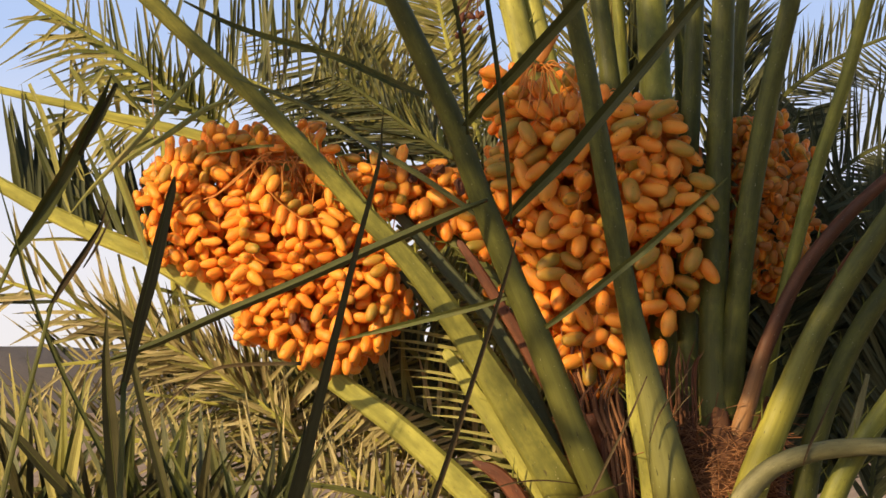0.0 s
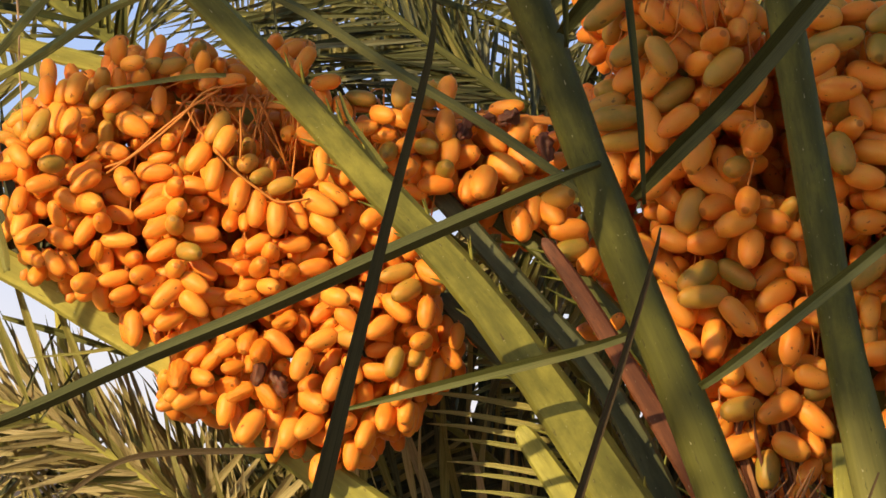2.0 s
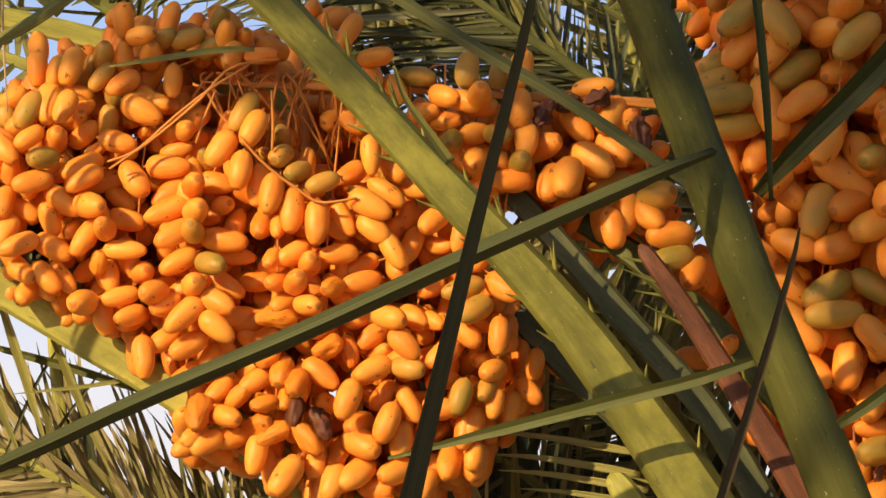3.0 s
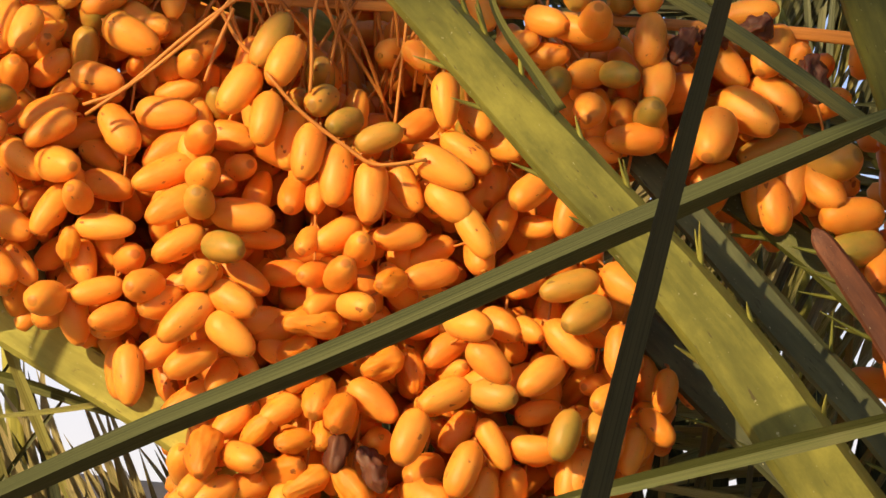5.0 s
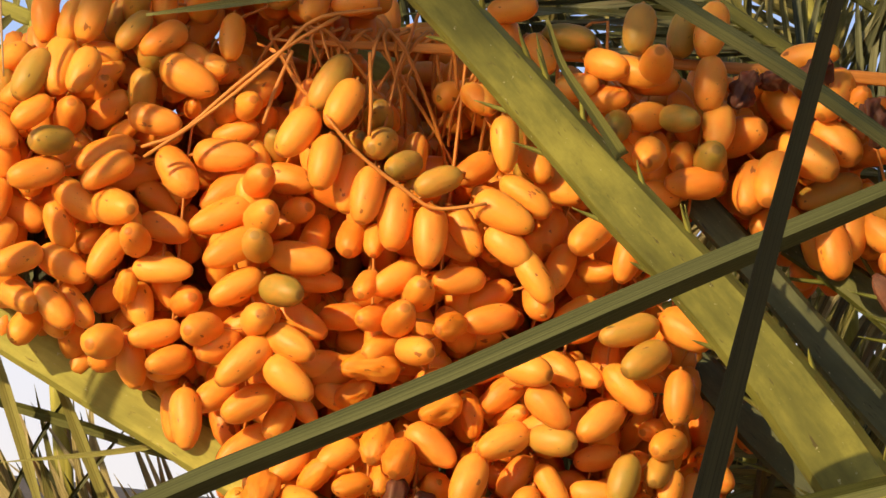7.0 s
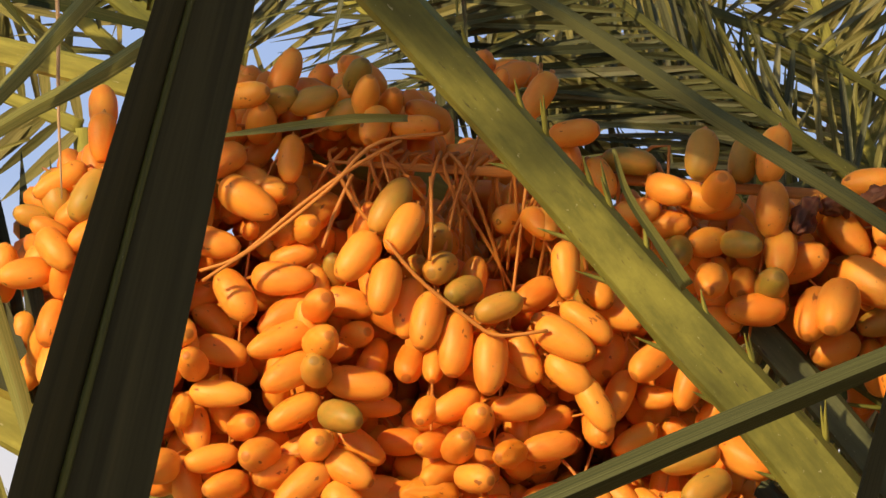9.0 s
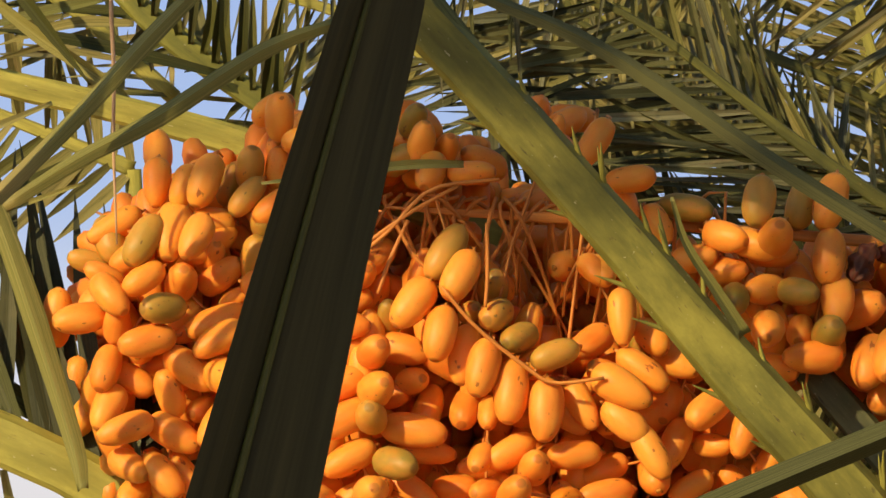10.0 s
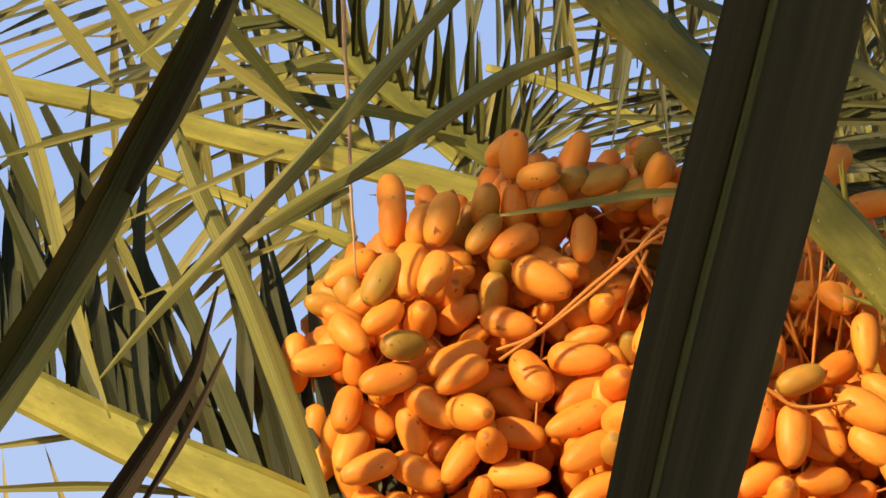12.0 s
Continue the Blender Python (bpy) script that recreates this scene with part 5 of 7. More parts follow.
back(SUNNY, [(-0.026, 0.800, 1.961), (-0.001, 0.800, 1.834), (0.037, 0.800, 1.707), (0.087, 0.800, 1.581)], 60, 0.12, 0.0060, LEAF_PALE, STALK_YELLOW, 93, (65, 45), wild=0.10, foot=True)
back(SUNNY, [(0.062, 0.620, 1.579), (0.096, 0.620, 1.535), (0.131, 0.620, 1.486), (0.170, 0.620, 1.422)], 44, 0.15, 0.0070, (LEAF_PALE, LEAF_FAR), STALK_YELLOW, 94, (65, 45), wild=0.14, foot=True)
back(GREY, [(-0.340, 0.480, 1.600), (-0.260, 0.480, 1.572), (-0.170, 0.480, 1.545), (-0.060, 0.480, 1.515)], 34, 0.11, 0.0075, (LEAF_FAR, LEAF_DUSTY, LEAF_DEEP), STALK, 95, (60, 45), wild=0.16)
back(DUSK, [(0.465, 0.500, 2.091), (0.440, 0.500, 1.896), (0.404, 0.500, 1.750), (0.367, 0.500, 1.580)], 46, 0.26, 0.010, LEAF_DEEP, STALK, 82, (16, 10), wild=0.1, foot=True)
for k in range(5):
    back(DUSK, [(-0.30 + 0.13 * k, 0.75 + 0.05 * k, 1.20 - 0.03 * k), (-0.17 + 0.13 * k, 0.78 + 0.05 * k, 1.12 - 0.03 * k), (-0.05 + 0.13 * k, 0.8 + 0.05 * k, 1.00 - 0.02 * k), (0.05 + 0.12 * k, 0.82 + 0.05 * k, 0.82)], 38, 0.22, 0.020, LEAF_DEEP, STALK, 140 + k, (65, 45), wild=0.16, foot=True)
# these two rows carry their sun and shade in the blade colours
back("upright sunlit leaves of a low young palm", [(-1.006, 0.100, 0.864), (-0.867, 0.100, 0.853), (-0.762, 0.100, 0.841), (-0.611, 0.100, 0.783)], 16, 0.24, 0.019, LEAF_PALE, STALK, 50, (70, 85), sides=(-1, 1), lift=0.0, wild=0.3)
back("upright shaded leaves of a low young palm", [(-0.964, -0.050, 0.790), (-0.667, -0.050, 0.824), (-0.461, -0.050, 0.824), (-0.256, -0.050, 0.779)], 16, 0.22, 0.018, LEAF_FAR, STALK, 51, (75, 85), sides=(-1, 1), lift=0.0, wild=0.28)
back("tangled leaves of a low young palm", [(-0.685, 0.150, 0.851), (-0.451, 0.150, 0.863), (-0.217, 0.150, 0.851), (-0.030, 0.150, 0.781)], 56, 0.18, 0.008, MIXED_STRAW, STALK, 59, (60, 80), sides=(-1, 1), lift=0.0, wild=0.2)
back(DRY, [(-1.032, 0.500, 0.922), (-0.838, 0.500, 0.947), (-0.594, 0.500, 0.935), (-0.351, 0.500, 0.874)], 56, 0.2, 0.0079, (LEAF_FAR, LEAF_DEEP, LEAF_STRAWS), STALK_YELLOW, 60, (65, 40), wild=0.2)
back(DRY, [(-0.643, 0.350, 1.047), (-0.487, 0.350, 1.023), (-0.320, 0.350, 0.951), (-0.128, 0.350, 0.831)], 75, 0.17, 0.0058, MIXED_STRAW, STALK_YELLOW, 72, (60, 40), wild=0.2)
back(DRY, [(-0.481, 0.450, 1.057), (-0.348, 0.450, 1.009), (-0.203, 0.450, 0.924), (-0.082, 0.450, 0.803)], 75, 0.17, 0.0065, MIXED_STRAW, STALK_YELLOW, 73, (60, 40), wild=0.2)
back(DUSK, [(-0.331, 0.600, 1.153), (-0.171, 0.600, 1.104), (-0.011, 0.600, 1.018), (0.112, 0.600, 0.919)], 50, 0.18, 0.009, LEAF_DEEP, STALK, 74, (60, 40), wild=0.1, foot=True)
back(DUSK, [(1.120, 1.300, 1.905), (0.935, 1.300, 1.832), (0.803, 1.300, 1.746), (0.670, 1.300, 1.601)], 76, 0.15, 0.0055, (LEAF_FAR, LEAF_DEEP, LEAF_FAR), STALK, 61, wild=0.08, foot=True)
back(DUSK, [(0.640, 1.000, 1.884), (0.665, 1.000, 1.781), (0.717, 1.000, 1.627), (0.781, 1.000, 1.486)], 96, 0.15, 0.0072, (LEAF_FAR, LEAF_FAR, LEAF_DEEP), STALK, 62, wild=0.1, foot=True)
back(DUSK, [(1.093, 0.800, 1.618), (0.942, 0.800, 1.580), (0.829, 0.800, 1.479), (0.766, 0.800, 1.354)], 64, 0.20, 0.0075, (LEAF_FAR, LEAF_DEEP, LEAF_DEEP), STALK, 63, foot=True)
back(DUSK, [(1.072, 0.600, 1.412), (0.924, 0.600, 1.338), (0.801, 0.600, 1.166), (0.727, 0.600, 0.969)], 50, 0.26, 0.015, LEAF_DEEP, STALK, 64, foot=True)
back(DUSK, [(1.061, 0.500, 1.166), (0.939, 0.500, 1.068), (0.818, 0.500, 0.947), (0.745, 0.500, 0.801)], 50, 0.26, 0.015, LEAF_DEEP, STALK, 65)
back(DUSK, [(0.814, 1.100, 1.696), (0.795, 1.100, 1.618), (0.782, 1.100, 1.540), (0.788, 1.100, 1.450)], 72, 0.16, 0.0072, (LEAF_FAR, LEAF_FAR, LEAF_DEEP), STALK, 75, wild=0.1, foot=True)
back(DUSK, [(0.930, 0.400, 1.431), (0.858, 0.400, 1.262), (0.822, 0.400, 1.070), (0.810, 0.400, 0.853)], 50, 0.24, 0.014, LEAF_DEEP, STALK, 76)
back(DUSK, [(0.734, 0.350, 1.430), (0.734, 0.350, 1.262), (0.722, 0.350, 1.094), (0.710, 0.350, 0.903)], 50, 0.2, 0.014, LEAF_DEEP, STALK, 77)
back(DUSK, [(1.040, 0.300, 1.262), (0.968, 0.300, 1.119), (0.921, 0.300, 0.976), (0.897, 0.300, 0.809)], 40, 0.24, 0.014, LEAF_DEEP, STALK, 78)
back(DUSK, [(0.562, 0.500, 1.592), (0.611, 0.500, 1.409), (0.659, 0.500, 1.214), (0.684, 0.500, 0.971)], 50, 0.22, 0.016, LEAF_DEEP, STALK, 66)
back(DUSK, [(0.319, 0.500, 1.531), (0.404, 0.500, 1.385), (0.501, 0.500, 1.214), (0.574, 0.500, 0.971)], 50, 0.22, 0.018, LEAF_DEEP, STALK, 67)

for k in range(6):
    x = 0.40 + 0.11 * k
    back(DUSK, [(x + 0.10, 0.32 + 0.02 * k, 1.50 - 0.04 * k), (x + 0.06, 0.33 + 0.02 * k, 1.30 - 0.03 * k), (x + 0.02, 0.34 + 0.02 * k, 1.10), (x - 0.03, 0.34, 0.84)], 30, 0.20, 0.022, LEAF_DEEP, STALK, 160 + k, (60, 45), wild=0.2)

young = thing("young_palm", (-0.62, -0.16, 0.0), "low young palm with stiff upright green and yellow leaves", "young palm")
rng = random.Random(61)
part("stalk", sweep("stalk", [(-1.05, -0.2, 0.80), (-0.85, -0.2, 0.76), (-0.65, -0.18, 0.70), (-0.58, -0.16, 0.4), (-0.62, -0.16, -0.05)], [0.006, 0.01, 0.014, 0.02, 0.03], KEEL, STALK, 20, origin=young.location), young)
part("stalk", sweep("stalk", [(-0.22, -0.2, 0.78), (-0.4, -0.19, 0.76), (-0.56, -0.17, 0.68), (-0.61, -0.16, 0.4), (-0.62, -0.16, -0.05)], [0.006, 0.01, 0.014, 0.02, 0.03], KEEL, STALK, 20, origin=young.location), young)
for k in range(84):
    x = -1.02 + 0.74 * ((k * 37 % 84) + rng.random()) / 84
    near = x < -0.74
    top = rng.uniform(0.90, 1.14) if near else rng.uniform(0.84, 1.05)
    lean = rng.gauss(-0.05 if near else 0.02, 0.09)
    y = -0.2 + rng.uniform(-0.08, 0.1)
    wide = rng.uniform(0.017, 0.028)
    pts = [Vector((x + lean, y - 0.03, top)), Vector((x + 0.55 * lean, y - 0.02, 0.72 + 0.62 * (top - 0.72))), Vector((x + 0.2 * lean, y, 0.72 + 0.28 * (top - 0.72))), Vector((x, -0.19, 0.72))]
    # light put into colour: sunlit blades on tall leaves, shade-dark on short
    mat = rng.choice((LEAF_LIT, LEAF_LIT, LEAF_MID, LEAF_SHADED) if top > 0.98 else (LEAF, LEAF_SHADED, LEAF_SHADED)) if near else rng.choice((LEAF_MID, LEAF_DUSTY, LEAF, LEAF_SHADED, LEAF_SHADED))
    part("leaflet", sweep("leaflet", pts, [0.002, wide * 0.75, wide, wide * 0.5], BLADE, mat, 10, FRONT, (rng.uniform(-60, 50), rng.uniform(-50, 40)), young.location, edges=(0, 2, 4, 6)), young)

# leaflets in a row below the dates
for k in range(15):
    x, z = -0.125 + 0.0105 * k + rng.uniform(-0.006, 0.006), 1.185 - 0.0205 * k + rng.uniform(-0.004, 0.004)
    part("leaflet", sweep("leaflet", [Vector((x, 0.10, z)), Vector((x + 0.05, 0.095, z - 0.004)), Vector((x + 0.12, 0.09, z - 0.016)), Vector((x + 0.15, 0.09, z - 0.022))], [0.001, 0.006, 0.009, 0.006], BLADE, LEAF_LIT, 8, FRONT, (rng.uniform(-20, 20), 0), frond_f.location), frond_f)

# ---- unseen palm, added so its crown keeps the sun off the crown here ----
shade_palm = thing("date_palm", (-1.92, -3.78, 0.0), "unseen date palm with a dense drooping crown, added to cast shade", "palm tree")
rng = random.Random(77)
part("trunk", sweep("trunk", [(-1.92, -3.78, 3.4), (-1.90, -3.79, 2.0), (-1.92, -3.78, 1.0), (-1.92, -3.78, -0.1)], [0.26, 0.3, 0.32, 0.4], ROUND, FIBRE, 20, origin=shade_palm.location), shade_palm)
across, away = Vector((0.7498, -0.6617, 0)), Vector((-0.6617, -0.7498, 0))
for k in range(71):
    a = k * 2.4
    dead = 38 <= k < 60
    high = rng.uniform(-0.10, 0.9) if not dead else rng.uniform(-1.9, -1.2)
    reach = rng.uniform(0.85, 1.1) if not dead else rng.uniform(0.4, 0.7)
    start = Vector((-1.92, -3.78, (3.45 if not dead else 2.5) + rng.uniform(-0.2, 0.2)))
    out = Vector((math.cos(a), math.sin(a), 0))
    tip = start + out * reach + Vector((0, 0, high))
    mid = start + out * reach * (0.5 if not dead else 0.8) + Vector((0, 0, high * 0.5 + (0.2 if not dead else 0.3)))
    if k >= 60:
        # long fronds added where their shadows fall on the fruit and stalks
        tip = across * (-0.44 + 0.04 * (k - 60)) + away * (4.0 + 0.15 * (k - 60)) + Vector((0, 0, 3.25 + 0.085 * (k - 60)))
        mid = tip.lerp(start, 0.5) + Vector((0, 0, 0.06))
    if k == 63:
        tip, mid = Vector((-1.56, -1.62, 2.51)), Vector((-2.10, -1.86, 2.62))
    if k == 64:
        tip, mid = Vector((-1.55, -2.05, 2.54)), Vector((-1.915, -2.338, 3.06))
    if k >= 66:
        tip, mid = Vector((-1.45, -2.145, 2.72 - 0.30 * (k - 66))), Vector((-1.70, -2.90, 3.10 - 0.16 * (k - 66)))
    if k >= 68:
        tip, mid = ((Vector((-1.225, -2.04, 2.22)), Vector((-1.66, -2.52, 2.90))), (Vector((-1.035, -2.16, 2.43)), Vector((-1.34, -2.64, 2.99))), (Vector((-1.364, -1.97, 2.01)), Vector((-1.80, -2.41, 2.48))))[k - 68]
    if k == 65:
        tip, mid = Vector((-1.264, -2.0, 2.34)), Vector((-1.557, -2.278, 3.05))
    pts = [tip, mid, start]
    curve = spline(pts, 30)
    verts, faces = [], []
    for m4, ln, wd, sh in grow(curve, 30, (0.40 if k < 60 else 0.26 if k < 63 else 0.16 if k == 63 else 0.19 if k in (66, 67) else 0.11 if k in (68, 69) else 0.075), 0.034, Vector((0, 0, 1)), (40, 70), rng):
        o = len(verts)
        verts += [m4 @ Vector(v) - shade_palm.location for v in leaf_verts(sh, ln, wd)]
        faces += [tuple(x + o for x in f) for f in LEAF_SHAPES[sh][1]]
    fr = part("frond", sweep("frond", pts, [0.01, 0.02, 0.035], KEEL, STALK, 14, Vector((0, 0, 1)), origin=shade_palm.location), shade_palm)
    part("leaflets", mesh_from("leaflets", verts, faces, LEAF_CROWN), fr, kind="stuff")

# ---- dates ----
def date_mesh(name, mat, taper, wrinkle, seed):
    """A date lying along x, one unit long and wide; the dry cap sits on its stalk end."""
    verts, faces, slots = [], [], []
    old = wrinkle > 0.08
    rings, seg = (17, 28) if old else (13, 14)
    for i in range(rings):
        s = -math.cos(math.pi * i / (rings - 1))
        r = max(0.0, 1 - abs(s) ** (3.0 if s < 0 else 2.35)) ** 0.5 * (1 + taper * s)
        for j in range(seg):
            a = j / seg * math.tau
            ca, sa = math.cos(a), math.sin(a)
            k = 1 + 0.018 * math.sin(3 * a + seed) + wrinkle * (math.sin(a * 5 + 2.5 * s + seed) * 0.4 + 1.5 * noise.noise((1.3 * ca, 1.3 * sa, 1.5 * s + seed)))
            if old:
                # skin shrunk into ridges along the fruit
                k = 1 - wrinkle * (0.9 * abs(math.sin(a * 5.5 + 1.6 * noise.noise((s * 2.2, seed, ca)) + seed)) ** 0.5 - 0.4) + 1.3 * wrinkle * noise.noise((1.1 * ca + seed, 1.1 * sa, 1.2 * s)) + 0.7 * wrinkle * noise.noise((4 * ca, 4 * sa + seed, 3 * s))
            if wrinkle > 0.35:
                # dried out and crumpled
                k = max(0.22, k + 0.75 * noise.noise((1.9 * ca, 1.9 * sa + seed, 2.6 * s)) - 0.30 * abs(noise.noise((5 * ca + seed, 5 * sa, 4 * s))))
            bow = 0.05 * taper * 4 * (1 - s * s)
            x = 0.5 * s if abs(s) < 1 else 0.482 * s
            verts.append((x, 0.5 * r * k * ca + bow, 0.5 * r * k * sa))
    for i in range(rings - 1):
        for j in range(seg):
            a, b2 = i * seg + j, i * seg + (j + 1) % seg
            faces.append((a, b2, b2 + seg, a + seg))
            slots.append(0)
    o = len(verts)
    for x, r in ((-0.5, 0.0), (-0.508, 0.05), (-0.5, 0.09), (-0.485, 0.1)):
        for j in range(seg):
            a = j / seg * math.tau
            q = r * (1 + 0.15 * math.cos(3 * a))
            verts.append((x, q * math.cos(a), q * math.sin(a)))
    for i in range(3):
        for j in range(seg):
            a, b2 = o + i * seg + j, o + i * seg + (j + 1) % seg
            faces.append((a, b2, b2 + seg, a + seg))
            slots.append(1)
    return mesh_from(name, verts, faces, [mat, CALYX], True, slots)


DATES = {
    "o": [date_mesh("date", ORANGE, -0.02, 0.02, 1), date_mesh("date", ORANGE, -0.10, 0.03, 2), date_mesh("date", ORANGE, -0.16, 0.022, 3), date_mesh("date", ORANGE, 0.04, 0.035, 11), date_mesh("date", ORANGE, -0.07, 0.045, 12)],
    "g": [date_mesh("date", GREENISH, 0.04, 0.012, 4), date_mesh("date", GREENISH, -0.06, 0.015, 5)],
    "w": [date_mesh("date", WRINKLED, 0.06, 0.20, 6), date_mesh("date", WRINKLED, -0.12, 0.24, 7), date_mesh("date", WRINKLED, 0.1, 0.21, 16)],
    "b": [date_mesh("date", BROWN, -0.15, 0.24, 8), date_mesh("date", BROWN, 0.12, 0.28, 18)],
    "k": [date_mesh("date", BROWN, 0.1, 0.42, 9), date_mesh("date", BROWN, -0.1, 0.38, 19), date_mesh("date", BROWN, 0.0, 0.46, 29)],
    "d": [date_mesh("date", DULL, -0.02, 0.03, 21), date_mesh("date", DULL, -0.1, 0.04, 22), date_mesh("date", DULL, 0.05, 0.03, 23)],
}
FULL, THICK = 0.0440, 0.0216


class Bunch:
    def __init__(self, label, middle, half, bulge, size, seed):
        self.ob = thing("date_bunch", middle, label, "date bunch", "date bunches")
        self.mid, self.half, self.bulge, self.grow, self.rng = Vector(middle), half, bulge, size, random.Random(seed)
        self.places = []


def date_strand(bunch, dates):
    """Dates of one strand: place across and up in cm, lean in degrees, seen length in cm, ripeness."""
    rng = bunch.rng
    line = []
    for x, z, lean, seen, kind in dates:
        x, z = x / 100, z / 100
        rr = ((x - bunch.mid.x) / bunch.half[0]) ** 2 + ((z - bunch.mid.z) / bunch.half[1]) ** 2
        y = bunch.mid.y - bunch.bulge * math.sqrt(max(0.0, 1 - rr)) + rng.uniform(-0.027, 0.015)
        size = rng.uniform(0.96, 1.06) * bunch.grow
        length = FULL * size if seen < 2.9 * bunch.grow else seen / 100 * 1.07
        cut = min(1.0, max(0.3, (seen / 100 - 0.5 * THICK) / (length - 0.5 * THICK)))
        tip = -math.acos(cut) + rng.gauss(0, 0.14)
        if kind in "kw":
            size *= 0.9
        turn = Euler((0, -radians(lean), 0)).to_matrix().to_4x4() @ Euler((0, 0, tip)).to_matrix().to_4x4()
        if rng.random() < 0.1:
            turn = turn @ Matrix.Rotation(math.pi, 4, "Z")
        spin = Matrix.Rotation(rng.uniform(0, math.tau), 4, "X")
        wide = THICK * size * rng.uniform(0.93, 1.08)
        place = Vector((x, y, z))
        part("date", rng.choice(DATES[kind]), bunch.ob, at=Matrix.Translation(place - bunch.mid) @ turn @ spin @ Matrix.Diagonal((length, wide, wide, 1)))
        bunch.places.append(place)
        line.append(place + Vector((0, rng.choice((0.016, 0.007)), 0)))
    line.sort(key=lambda p: -p.z)
    if len(line) > 3:
        part("strand", sweep("strand", [line[0] + Vector((0, 0.03, -0.004))] + line[::2], [0.003, 0.0022, 0.0018], ROUND, STRAND, 14, origin=bunch.mid), bunch.ob)


def fruit(bunch, dates):
    """Dates along one stretch of strands: place across, up and back in cm, the way the tip points in degrees, seen length and width in cm, ripeness."""
    rng = bunch.rng
    line = []
    for x, z, y, lean, seen, wide, kind in dates:
        place = Vector((x, y, z)) / 100
        seen, wide = seen / 100, wide / 100
        length = max(1.02 * seen, rng.uniform(1.66, 1.8) * wide)
        cut = math.sqrt(max(0.02, min(1.0, (seen * seen - wide * wide) / (length * length - wide * wide))))
        turn = Euler((0, -radians(lean), 0)).to_matrix().to_4x4() @ Euler((0, 0, -math.acos(cut))).to_matrix().to_4x4() @ Matrix.Rotation(rng.uniform(0, math.tau), 4, "X")
        part("date", rng.choice(DATES[kind]), bunch.ob, at=Matrix.Translation(place - bunch.mid) @ turn @ Matrix.Diagonal((length, wide, wide * rng.uniform(0.94, 1.03), 1)))
        bunch.places.append(place)
        # short stem from the cap back into the bunch
        cap = place - (turn @ Vector((0.5 * length, 0, 0)))
        part("stem", sweep("stem", [cap + (place - cap) * 0.05, cap + (cap - place) * 0.12 + Vector((0, 0.006, 0)), cap + Vector((rng.uniform(-0.006, 0.006), 0.03, rng.uniform(-0.004, 0.006)))], [0.0032, 0.002, 0.0018], ROUND, STRAND, 4, origin=bunch.mid), bunch.ob)
        line.append(place + Vector((0, 0.016, 0)))
    line.sort(key=lambda p: -p.z)
    part("strand", sweep("strand", [line[0] + Vector((0, 0.03, -0.004))] + line[::2], [0.003, 0.0022, 0.0018], ROUND, STRAND, 14, origin=bunch.mid), bunch.ob)


def inner_dates(bunch, per, deep, extra=(), bare=(9.0, 9.0)):
    """Fruit deeper in the bunch, which shows in the gaps; none beyond and above the bare corner."""
    rng = bunch.rng
    rings, seg = 7, 8
    vs = [Vector((-0.5 * math.cos(math.pi * i / (rings - 1)), 0.5 * max(0.0, 1 - abs(math.cos(math.pi * i / (rings - 1))) ** 3) ** 0.5 * math.cos(k / seg * math.tau),
                  0.5 * max(0.0, 1 - abs(math.cos(math.pi * i / (rings - 1))) ** 3) ** 0.5 * math.sin(k / seg * math.tau))) for i in range(rings) for k in range(seg)]
    fs = [(i * seg + k, i * seg + (k + 1) % seg, (i + 1) * seg + (k + 1) % seg, (i + 1) * seg + k) for i in range(rings - 1) for k in range(seg)]
    verts, faces = [], []
    for i, p in enumerate(list(bunch.places) + list(extra)):
        near = i < len(bunch.places)
        for k in range(per):
            q = p + Vector((rng.gauss(0, 0.010), deep[0] + (deep[1] - deep[0]) * (k + rng.random()) / per, rng.gauss(0, 0.010))) - bunch.mid
            if q.x + bunch.mid.x > bare[0] and q.z + bunch.mid.z > bare[1]:
                continue
            g = bunch.grow
            m4 = Matrix.Translation(q) @ Euler([rng.uniform(0, 6.3) for _ in range(3)]).to_matrix().to_4x4() @ Matrix.Diagonal((FULL * g, THICK * g, THICK * g, 1))
            if k == 0 and near:
                part("date", rng.choice(DATES["o"]), bunch.ob, at=m4)
                continue
            o = len(verts)
            verts += [m4 @ v for v in vs]
            faces += [tuple(x + o for x in f) for f in fs]
    part("inner_dates", mesh_from("inner_dates", verts, faces, INNER), bunch.ob, "orange dates deep in the bunch", kind="stuff")


left_bunch = Bunch("heavy hanging bunch of ripe orange dates in sunlight", (-0.32, 0.03, 1.36), (0.33, 0.30), 0.06, 1.0, 21)
fruit(left_bunch, [(-59.4, 151.5, 3.1, 211, 4.4, 2.0, "o"), (-59.7, 150.5, 3.2, 291, 3.7, 2.2, "g"), (-57.0, 150.2, -1.3, 241, 4.2, 2.3, "g"), (-58.3, 149.8, 4.2, 61, 2.8, 2.0, "o"), (-61.2, 148.9, 3.2, 166, 3.1, 1.8, "g"), (-59.8, 147.7, 0.5, 151, 3.3, 1.8, "o"), (-59.2, 146.3, -1.4, 311, 3.6, 2.3, "o"), (-61.5, 144.7, 0.6, 189, 3.9, 2.2, "o")])
